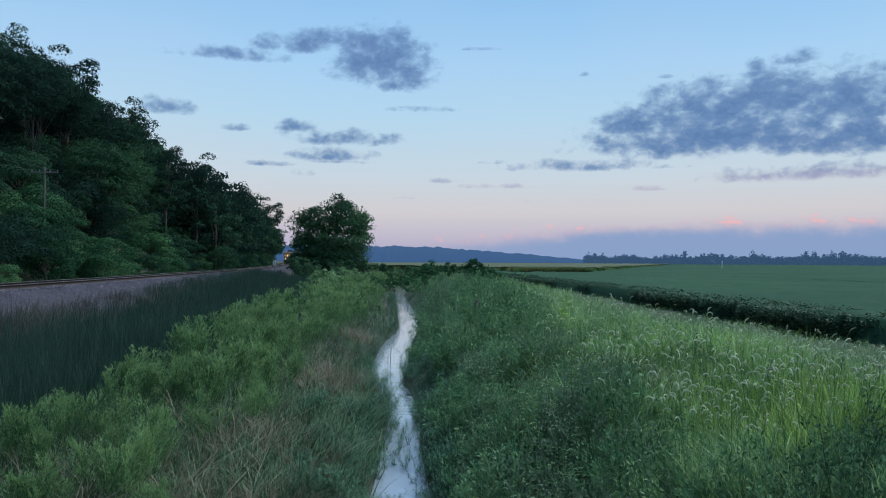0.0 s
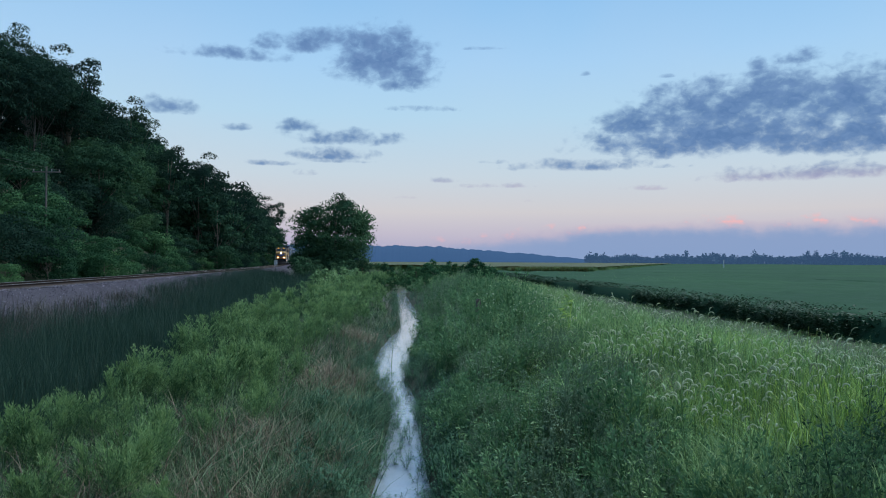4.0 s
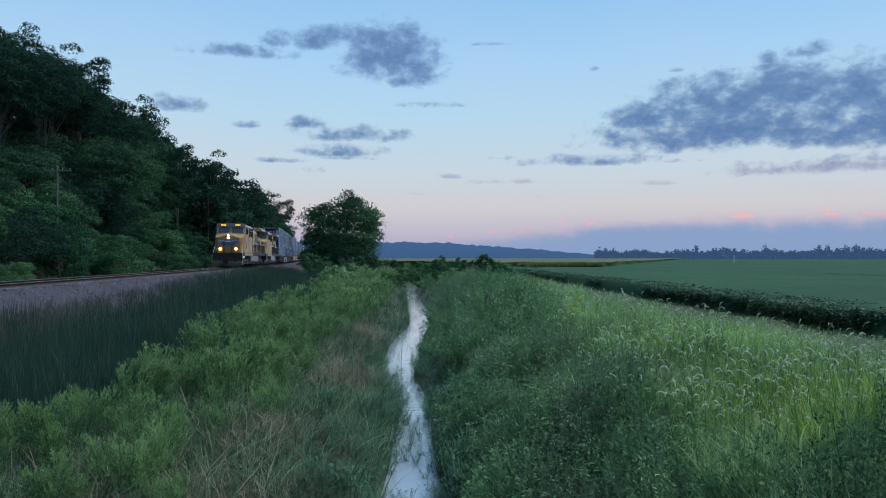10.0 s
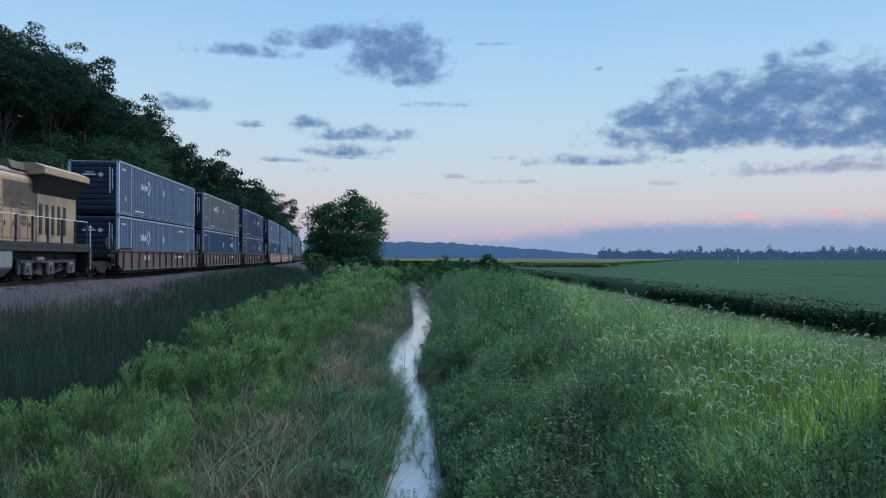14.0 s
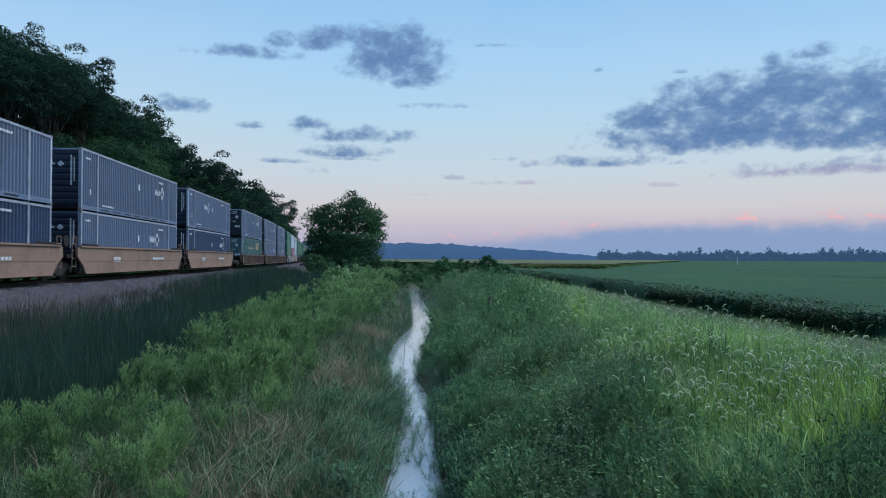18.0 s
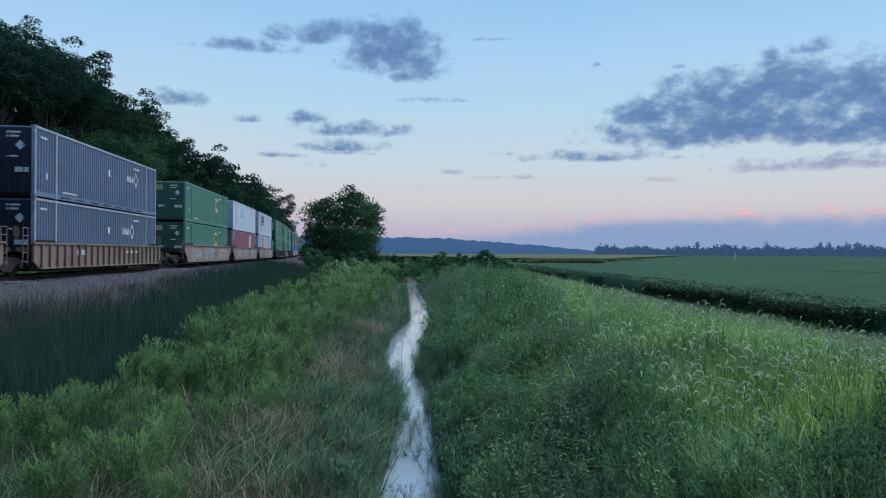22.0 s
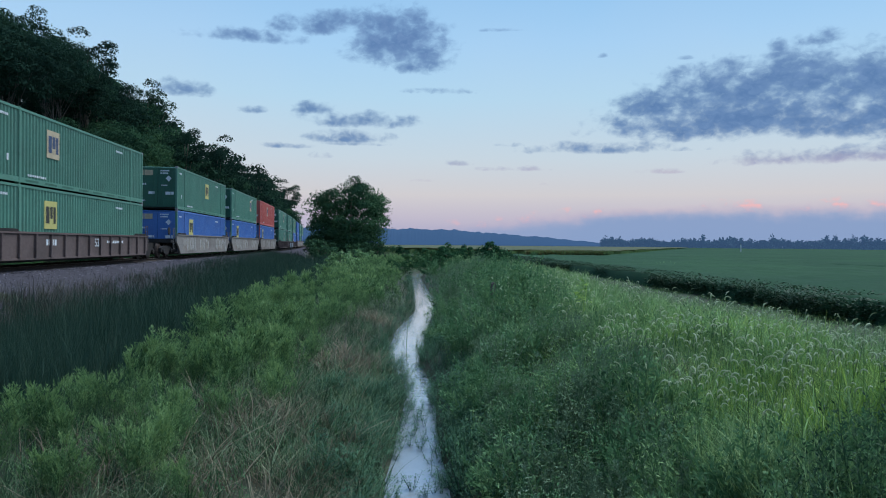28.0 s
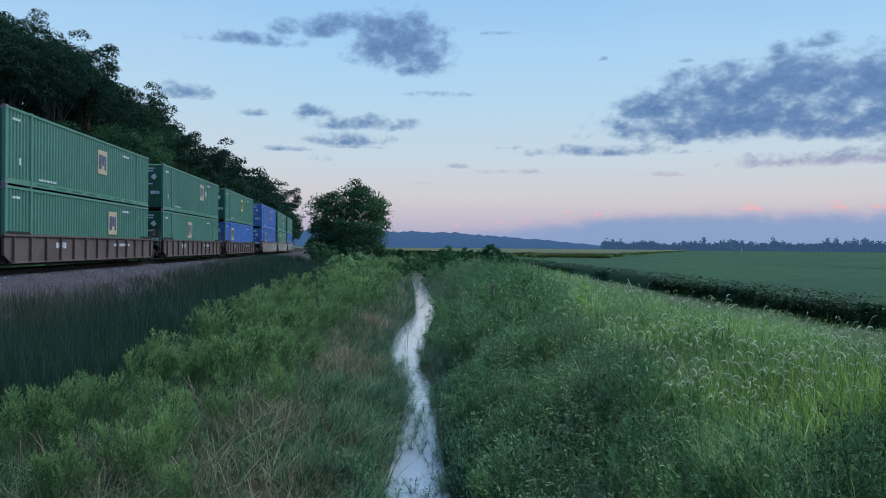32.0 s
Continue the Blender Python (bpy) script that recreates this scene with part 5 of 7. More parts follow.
    stuff("verge_weeds", field_of([weed(0.9, 24, 0.26, 0.12, 0.6) for _ in range(5)], np.stack([x, y, land(x, y) - 0.02], 1), 0.7, 1.3), M["vine"], "rank green weeds between railway and bluff", "weeds")
    # meadow on both sides of the ditch farther off
    y = 60 + 120 * rng.random(5000)
    x = rng.uniform(-12, 26, len(y))
    x = np.where(x < track(y) + 5, rng.uniform(-4, 20, len(y)), x)
    wet = (np.abs(x - creek(y)) < 0.9) & (y < 72)
    x[wet] += 6.0
    stuff("meadow_grass", field_of(wide, np.stack([x, y, land(x, y) - 0.02], 1), 0.7, 1.2), M["meadow"], "pale rough meadow grass", "grass")
    # stones on the ballast shoulder
    oct_v = np.array([(1, 0, 0), (-1, 0, 0), (0, 1, 0), (0, -1, 0), (0, 0, 0.8), (0, 0, -0.8)], float)
    oct_t = np.array([(0, 2, 4), (2, 1, 4), (1, 3, 4), (3, 0, 4), (2, 0, 5), (1, 2, 5), (3, 1, 5), (0, 3, 5)])
    kinds = [(oct_v * rng.uniform(0.6, 1.2, (6, 3)), oct_t[:6]) for _ in range(8)]
    n = 15000
    y = 16 + 60 * rng.random(n) ** 1.4
    u = rng.uniform(-1.9, 4.4, n)
    z = np.interp(u, [1.95, 4.3], [1.8, 0.62])
    stuff("ballast_stones", spread(kinds, np.stack([track(y) + u, y, z + 0.01], 1), rng.uniform(0.025, 0.05, n)), M["stone"], "loose grey crushed stones of the ballast", "stones")


make_banks()


# ---- the train ----
def bars(s, x, y0, y1, z, n, h, gap=0.35, side=1, seed=3):
    """Unreadable lettering as a row of plain bars on a wall at x."""
    r = random.Random(seed)
    y, step = y0, (y1 - y0) / n
    for i in range(n):
        s.box(x - 0.006, x + 0.006, y, y + step * (1 - gap), z - h / 2 * r.uniform(0.8, 1), z + h / 2)
        y += step


LONG, WIDE, TALL = 16.15, 2.59, 2.85


def corrugated(s, side, y0, y1, z0, z1, pitch, depth):
    """A folded wall along y at x = side * WIDE / 2."""
    n = max(1, round((y1 - y0) / pitch))
    p = (y1 - y0) / n
    ys, xs = [], []
    for i in range(n):
        for f, q in ((0.0, 0), (0.32, 0), (0.5, 1), (0.82, 1)):
            ys.append(y0 + (i + f) * p)
            xs.append(side * (WIDE / 2 - 0.012 - q * depth))
    ys.append(y1), xs.append(side * (WIDE / 2 - 0.012))
    v = [(x, y, z0) for x, y in zip(xs, ys)] + [(x, y, z1) for x, y in zip(xs, ys)]
    k = len(xs)
    s.add(v, [(i, i + 1, k + i + 1, k + i) for i in range(k - 1)])


def container(paint, frame_paint, mark, end, label, emblem=None):
    """A 53-foot box: folded side walls, posts, rails, roof, an end wall or a pair of doors. Its front is at y = 0."""
    root = tagged(new("container"), label, "container", "containers of the train")
    P, F = M[paint], M["edge_pale" if frame_paint in ("slate", "navy") else frame_paint]
    # ends and doors take a darker copy, their shade put into the colour
    dark = {"green": "shaded_green", "slate": "shaded_navy", "warm_slate": "shaded_navy", "navy": "shaded_navy"}.get(paint, paint)
    h = WIDE / 2
    for side in (1, -1):
        s = Shape()
        for a, b in ((0.14, 1.9), (2.06, LONG - 2.06), (LONG - 1.9, LONG - 0.14)):
            corrugated(s, side, a, b, 0.15, TALL - 0.1, 0.27, 0.010 if mark in ("block", "blue_wash") else 0.055)
        part("side_panel", s, P, root)
        for y, w, m in ((0.0, 0.14, F), (1.9, 0.16, P), (LONG - 2.06, 0.16, P), (LONG - 0.14, 0.14, F)):
            e = h + (0.016 if w > 0.15 else 0.0)
            part("post", Shape().box(*sorted((side * (h - 0.14), side * e)), y, y + w, 0.0, TALL), M["edge_pale"] if w > 0.15 and paint in ("slate", "navy", "warm_slate") else m, root, "", 0.012)
            for z in (-0.05, TALL - 0.1):
                part("corner_casting", Shape().box(*sorted((side * (h - 0.17), side * (h + 0.008))), y - 0.004, y + 0.18 if w < 0.15 else y + 0.164, z, z + 0.13), M["tank"] if w < 0.15 else m, root, "", 0.015)
        for z0, z1, nm in ((0.0, 0.20, "bottom_rail"), (TALL - 0.10, TALL, "top_rail")):
            part(nm, Shape().box(min(side * (h - 0.1), side * (h + 0.004)), max(side * (h - 0.1), side * (h + 0.004)), 0.14, LONG - 0.14, z0, z1), M["edge_pale"] if nm == "top_rail" and paint in ("slate", "navy", "warm_slate") else P, root)
        # raised plates in the darker copy imitate shaded recesses of the rail
        for k in range(7):
            part("rail_slot", Shape().box(*sorted((side * (h - 0.05), side * (h + 0.0065))), 2.4 + k * 1.65, 3.5 + k * 1.65, 0.05, 0.15), M[dark], root, "", 0.01)
    ring = [(0.14, TALL - 0.09)]
    for i in range(30):
        y = 0.14 + (LONG - 0.28) * i / 30
        ring += [(y, TALL - 0.045), (y + 0.08, TALL - 0.015), (y + 0.36, TALL - 0.015), (y + 0.44, TALL - 0.045)]
    ring += [(LONG - 0.14, TALL - 0.045), (LONG - 0.14, TALL - 0.09)]
    s = Shape().prism(ring, -h + 0.1, h - 0.1, "x")
    part("roof", s, P, root)
    part("floor", Shape().box(-h + 0.1, h - 0.1, 0.14, LONG - 0.14, 0.03, 0.15), M["dark_metal"], root)
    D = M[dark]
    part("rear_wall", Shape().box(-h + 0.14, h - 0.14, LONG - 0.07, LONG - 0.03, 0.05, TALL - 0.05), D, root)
    if end == "doors":
        for side in (-1, 1):
            a, b = (-h + 0.15, -0.012) if side < 0 else (0.012, h - 0.15)
            s = Shape().box(a, b, 0.05, 0.09, 0.14, TALL - 0.12)
            for i in range(5):                                        # pressed panels
                z = 0.3 + i * 0.5
                s.box(a + 0.07, b - 0.07, 0.03, 0.052, z, z + 0.36)
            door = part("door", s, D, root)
            for x in (a + 0.28, b - 0.28):
                part("locking_rod", Shape().tube([(x, 0.0, 0.08), (x, 0.0, TALL - 0.08)], 0.022, 6), D, door)
            plate = Shape()
            if side > 0:
                plate.box(a + 0.16, a + 0.72, 0.012, 0.02, 2.52, 2.60).box(a + 0.16, a + 0.66, 0.012, 0.02, 2.36, 2.44)
                plate.box(a + 0.2, a + 0.62, 0.012, 0.02, 1.55, 1.62).box(a + 0.5, b - 0.1, 0.012, 0.02, 0.95, 1.15)
                q = (a + b) / 2 + 0.14
                plate.add([(q - 0.2, 0.012, 2.04), (q, 0.012, 1.84), (q + 0.2, 0.012, 2.04), (q, 0.012, 2.24)], [(0, 1, 2, 3)])
            else:
                plate.box(a + 0.14, a + 0.4, 0.012, 0.02, 1.6, 1.72).box(a + 0.55, b - 0.2, 0.012, 0.02, 1.0, 1.16).box(a + 0.1, a + 0.34, 0.012, 0.02, 0.5, 0.6)
            part("marking", plate, M["mark"], door, "small pale markings")
        if emblem:
            part("plate", Shape().box(-h + 0.32, -0.3, 0.008, 0.02, 2.25, 2.6), M["plate_faded"], root, "small weathered plate")
    else:
        ring = [(0.1, 0.1)]
        for i in range(9):
            z = 0.2 + i * 0.29
            ring += [(0.06, z), (0.03, z + 0.05), (0.03, z + 0.19), (0.06, z + 0.24)]
        ring.append((0.1, TALL - 0.1))
        s = Shape().prism(ring, -h + 0.14, h - 0.14, "x")
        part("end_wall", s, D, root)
        s = Shape()
        s.box(-0.55, 0.1, 0.018, 0.028, 2.05, 2.13).box(-0.45, 0.0, 0.018, 0.028, 2.19, 2.24)
        s.box(h - 0.5, h - 0.44, 0.018, 0.028, 1.1, 2.5).box(h - 0.36, h - 0.31, 0.018, 0.028, 1.3, 2.4)
        s.add([(0.2, 0.018, 2.09), (0.36, 0.018, 1.95), (0.52, 0.018, 2.09), (0.36, 0.018, 2.23)], [(0, 1, 2, 3)])
        part("marking", s, M["mark"], root, "plain pale emblem and bars")
    # markings along the side that faces the ditch
    x = h + 0.006
    s = Shape()
    bars(s, x, LONG * 0.74, LONG * 0.80, TALL - 0.42, 6, 0.10)
    bars(s, x, 0.5, 1.1, TALL - 0.42, 5, 0.10)
    s.box(x - 0.006, x + 0.006, 1.0, 1.12, 0.75, 1.0)
    bars(s, x, 2.6, 4.2, 0.32, 9, 0.09, 0.4)
    if mark == "emblem":             # an angular sign and a row of bars
        y0 = emblem if emblem else 10.2
        for i, (a, b) in enumerate(((0, 0.2), (0.28, 0.44), (0.52, 0.76), (0.84, 1.04))):
            s.box(x - 0.006, x + 0.006, y0 + a, y0 + a + 0.065, 1.62, 1.98).box(x - 0.006, x + 0.006, y0 + b - 0.05, y0 + b + 0.015, 1.62, 1.9)
            s.box(x - 0.006, x + 0.006, y0 + a, y0 + b, 1.62 + 0.15 * (i % 2), 1.68 + 0.15 * (i % 2))
        for dy, dz in ((1, 1), (1, -1), (-1, 1), (-1, -1)):          # a ring of four strokes on its corner
            cy, cz, r, w = y0 + 1.48, 1.80, 0.36, 0.10
            s.add([(x + 0.005, cy + dy * r, cz), (x + 0.005, cy + dy * (r - w), cz), (x + 0.005, cy, cz + dz * (r - w) * 1.25), (x + 0.005, cy, cz + dz * r * 1.25)], [(0, 1, 2, 3)])
        s.box(x - 0.006, x + 0.006, LONG * 0.5, LONG * 0.5 + 0.2, 1.6, 1.95)
    elif mark == "diamond":
        y0 = emblem if emblem else 12.2
        s.add([(x + 0.004, y0 - 0.22, 1.75), (x + 0.004, y0, 1.45), (x + 0.004, y0 + 0.22, 1.75), (x + 0.004, y0, 2.05)], [(0, 1, 2, 3)])
    part("marking", s, M["mark"], root, "small pale painted marks")
    if mark in ("plate", "faded_plate", "diamond"):
        y0 = emblem if emblem else 10.4
        y0 = y0 - 1.9 if mark == "diamond" else y0
        sq = part("plate", Shape().box(x - 0.006, x + 0.004, y0, y0 + 1.15, 1.2, 2.35), M["plate_yellow" if mark == "plate" else "plate_faded"], root, "square painted plate")
        s = Shape()
        s.box(x + 0.002, x + 0.012, y0 + 0.14, y0 + 0.44, 1.42, 2.12).box(x + 0.002, x + 0.012, y0 + 0.52, y0 + 0.74, 1.62, 2.12).box(x + 0.002, x + 0.012, y0 + 0.82, y0 + 1.02, 1.42, 2.12)
        part("sign", s, M["ink" if mark == "plate" else "navy"], sq, "plain dark strokes")
    if mark == "block":              # large dark block sign
        s = Shape()
        for i in range(3):
            y = 3.2 + i * 0.95
            s.box(x, x + 0.01, y, y + 0.78, 1.6, 1.98).box(x, x + 0.01, y + 0.05, y + 0.78, 2.06, 2.45)
        bars(s, x, 3.4, 5.8, 1.38, 9, 0.16)
        part("sign", s, M["ink"], root, "large dark block sign")
    if mark == "pale_block":
        s = Shape()
        for i in range(3):
            y = 10.3 + i * 0.75
            s.box(x, x + 0.01, y, y + 0.58, 1.65, 1.98).box(x, x + 0.01, y, y + 0.58, 2.06, 2.4)
        s.box(x, x + 0.01, 9.7, 9.85, 1.5, 2.55).box(x, x + 0.01, 12.9, 13.05, 1.5, 2.55)
        bars(s, x, 4.2, 8.4, 1.78, 18, 0.16)
        part("sign", s, M["plate_faded"], root, "pale weathered block sign")
    if mark == "patch":
        part("rust_patch", Shape().box(x - 0.02, x + 0.005, 4.6, 6.6, 1.0, 2.72), M["rust_patch"], root, "large bare rust patch")
        part("sign", Shape().box(x, x + 0.01, 3.6, 4.3, 1.3, 1.5).box(x, x + 0.01, 3.6, 3.85, 1.5, 2.2).box(x, x + 0.01, 3.6, 4.3, 2.2, 2.4), M["spray_blue"], root, "blue half-lost painted sign")
    if mark == "tan_patch":
        part("faded_patch", Shape().box(x - 0.02, x + 0.005, 10.6, 12.6, 1.2, 2.3).box(x - 0.02, x + 0.006, 11.0, 12.2, 2.3, 2.6), M["plate_faded"], root, "faded tan painted sign")
    if mark == "blue_wash":
        part("faded_patch", Shape().prism([(4.7, 1.55), (5.3, 1.3), (6.6, 1.35), (7.0, 1.8), (6.9, 2.4), (5.6, 2.5), (4.8, 2.2)], x, x + 0.006, "x"), M["faded_blue"], root, "faded pale blue painted sign")
        part("sign", Shape().box(x, x + 0.01, 5.2, 5.35, 1.5, 1.72).box(x, x + 0.01, 5.5, 5.65, 1.5, 1.72).box(x, x + 0.01, 5.8, 5.95, 1.5, 1.72), M["spray_blue"], root, "faint blue bars")
    return root


def truck(parent, y, dark="dark_metal", axles=(-0.89, 0.89), r=0.46):
    """A freight bogie: side frames, bolster, springs, wheels; heights from the rail head."""
    t = part("truck", Shape().box(-1.0, 1.0, y - 0.18, y + 0.18, 0.42, 0.72), M[dark], parent, "dark cast steel bogie")
    for side in (-1, 1):
        x0, x1 = sorted((side * 0.88, side * 1.06))
        a = axles[-1]
        out = [(y - a - 0.3, 0.38), (y - a - 0.3, 0.64), (y - a + 0.1, 0.78), (y + a - 0.1, 0.78), (y + a + 0.3, 0.64), (y + a + 0.3, 0.38), (y + a - 0.25, 0.42), (y + 0.32, 0.22), (y - 0.32, 0.22), (y - a + 0.25, 0.42)]
        part("side_frame", Shape().prism(out, x0, x1, "x"), M[dark], t)
        for q in axles:
            w0, w1 = sorted((side * 0.68, side * 0.82))
            s = Shape().wheel(w0, w1, y + q, r, r).wheel(min(w0, w1) if side > 0 else w1 - 0.03, (w0 + 0.03) if side > 0 else w1, y + q, r, r + 0.028)
            part("wheel", s, M["rail_web"], t)
        for q in axles:
            part("bearing_cap", Shape().wheel(min(side * 1.06, side * 1.16), max(side * 1.06, side * 1.16), y + q, r, 0.14, 10), M[dark], t)
    return t


def well_car(kind, paint, label, spray=0, last=False, ribs=22):
    """One unit of an articulated well car; its front pivot is at y = -1.45, the well runs from y = 0."""
    root = tagged(new("well_car"), label, "rail car", "well cars of the train")
    P = M[paint]
    h = 1.47
    end = LONG + 0.35
    top, bottom = (1.29, 0.34) if kind == "ribbed" else (1.46, 0.30)
    for side in (1, -1):
        x0, x1 = sorted((side * h, side * (h - 0.09)))
        if kind == "ribbed":
            out = [(-0.2, bottom + 0.25), (0.25, bottom), (end - 0.25, bottom), (end + 0.2, bottom + 0.25), (end + 0.2, top), (-0.2, top)]
        else:
            out = [(-0.55, top), (-0.55, top - 0.42), (0.05, bottom + 0.35), (0.35, bottom), (end - 0.35, bottom), (end - 0.05, bottom + 0.35), (end + 0.55, top - 0.42), (end + 0.55, top)]
        part("side_sill", Shape().prism(out, x0, x1, "x"), P, root)
        x2, x3 = sorted((side * (h - 0.12), side * (h + 0.055)))
        chord = part("top_chord", Shape().box(x2, x3, -0.3, end + 0.3, top, top + 0.09), P, root, "", 0.015)
        if kind == "ribbed":
            part("bottom_chord", Shape().box(x2, x3, 0.25, end - 0.25, bottom - 0.06, bottom + 0.02), P, root, "", 0.01)
            for i in range(ribs):
                y = 0.4 + (end - 0.8) * i / (ribs - 1)
                a, b = sorted((side * (h - 0.002), side * (h + 0.10)))
                part("rib", Shape().prism([(y - 0.06, bottom + 0.02), (y + 0.06, bottom + 0.02), (y + 0.035, top), (y - 0.035, top)], a, b, "x"), P, root)
        else:
            part("seam", Shape().box(*sorted((side * h, side * (h + 0.012))), 0.2, end - 0.2, bottom + 0.55, bottom + 0.60), P, root)
            part("bottom_chord", Shape().box(*sorted((side * (h - 0.06), side * (h + 0.02))), 0.4, end - 0.4, bottom - 0.05, bottom), P, root)
        for y in (0.9, end - 0.9):
            part("corner_guide", Shape().prism([(y - 0.8, top + 0.09), (y + 0.8, top + 0.09), (y + 0.7, top + 0.19), (y - 0.7, top + 0.19)], x2, x3, "x"), M["dark_metal"], root)
    part("well_floor", Shape().box(-h + 0.1, h - 0.1, 0.2, end - 0.2, 0.20, 0.30), M["dark_metal"], root)
    for y, sgn in ((0.0, -1), (end, 1)):
        y0, y1 = sorted((y, y + sgn * 1.15))
        part("end_platform", Shape().box(-1.25, 1.25, y0, y1, 0.98, 1.16).box(-0.35, 0.35, y0, y1 + (0.5 if sgn > 0 else 0), 0.6, 0.98), M["dark_metal"], root, "", 0.02)
        part("bulkhead", Shape().box(-h + 0.1, h - 0.1, y - 0.06, y + 0.06, 0.35, 1.25), M["dark_metal"], root)
        for side in (-1, 1):
            s = Shape()
            for k in (0.0, 0.42):
                yy = y + sgn * (0.35 + k)
                s.tube([(side * 1.3, yy, 0.5), (side * 1.3, yy, 1.95)], 0.02, 5)
            for z in (0.6, 0.95, 1.3, 1.62, 1.93):
                s.tube([(side * 1.3, y + sgn * 0.35, z), (side * 1.3, y + sgn * 0.77, z)], 0.016, 5)
            part("ladder", s, P, root)
    part("brake_wheel", Shape().wheel(1.0, 1.05, -0.75, 1.75, 0.26, 14), M["dark_metal"], root)
    truck(root, -1.45)
    if last:
        truck(root, end + 1.45)
    part("coupler", Shape().box(-0.16, 0.16, -2.6, -1.2, 0.72, 0.98), M["dark_metal"], root)
    part("pivot", Shape().box(-0.3, 0.3, end + 0.6, end + 1.6, 0.62, 0.95), M["dark_metal"], root)
    x = h + 0.004
    if spray:
        r = random.Random(spray)
        for j in range(3):
            s = Shape()
            y = 0.8 + j * 4.9 + r.uniform(0, 1)
            wash = Shape()
            for k in range(3):
                q0, w = y - 0.3 + k * 1.1 + r.uniform(-0.3, 0.3), r.uniform(0.9, 1.5)
                z0, z1 = bottom + r.uniform(0.05, 0.25), top - r.uniform(0.02, 0.3)
                wash.prism([(q0, z0 + 0.1), (q0 + w * 0.4, z0), (q0 + w, z0 + 0.15), (q0 + w * 0.95, z1 - 0.1), (q0 + w * 0.5, z1), (q0 + 0.1, z1 - 0.15)], x - 0.002, x + 0.002 + 0.001 * k, "x")
            part("spray_wash", wash, M["spray_wash"], root, "faded sprayed patches")
            for k in range(r.randint(5, 7)):
                z0, z1 = bottom + r.uniform(0.1, 0.35), top - r.uniform(0.05, 0.35)
                m = (z0 + z1) / 2 + r.uniform(-0.12, 0.12)
                shape = r.choice([[(0, z0), (0.05, m), (0.0, z1), (0.35, z1 - 0.08)], [(0.4, z1), (0.08, z1 - 0.1), (0.0, m), (0.1, z0 + 0.05), (0.42, z0)], [(0.0, z1), (0.2, m), (0.42, z1 - 0.1)], [(0.05, z0), (0.25, z1), (0.45, z0 + 0.05)], [(0, z0), (0, z1), (0.32, m + 0.15), (0.03, m), (0.4, z0)]])
                pts = [(x + 0.002, y + a, b) for a, b in shape]
                for a, b in zip(pts, pts[1:]):
                    d = Vector(b) - Vector(a)
                    n = Vector((0, -d.z, d.y)).normalized() * r.uniform(0.06, 0.12)
                    off = Vector((0.007, 0, 0))
                    s.add([Vector(a) - n, Vector(a) + n, Vector(b) + n, Vector(b) - n, Vector(a) - n + off, Vector(a) + n + off, Vector(b) + n + off, Vector(b) - n + off],
                          [(0, 1, 2, 3), (7, 6, 5, 4), (0, 4, 5, 1), (1, 5, 6, 2), (2, 6, 7, 3), (3, 7, 4, 0)])
                y += r.uniform(0.5, 0.75)
            part("spray_mark", s, M["spray_blue" if (j == 1 and spray % 2) else "spray_pale"], root, "faded sprayed strokes on the sill")
    else:
        s = Shape()
        bars(s, x, 4.0, 5.0, bottom + 0.62, 4, 0.26)
        bars(s, x, 10.5, 12.8, bottom + 0.66, 9, 0.14)
        part("marking", s, M["mark"], root, "small worn pale markings")
    return root


def lettering(text, size, material, parent, m, label):
    cu = bpy.data.curves.new("lettering", "FONT")
    cu.body, cu.size, cu.extrude, cu.align_x, cu.align_y = text, size, 0.004, "CENTER", "CENTER"
    tmp = bpy.data.objects.new("lettering", cu)
    scene.collection.objects.link(tmp)
    me = bpy.data.meshes.new_from_object(tmp.evaluated_get(bpy.context.evaluated_depsgraph_get()))
    bpy.data.objects.remove(tmp)
    me.materials.clear()
    me.materials.append(material)
    ob = new("lettering", me)
    ob.parent, ob.matrix_basis = parent, m
    return tagged(ob, label)


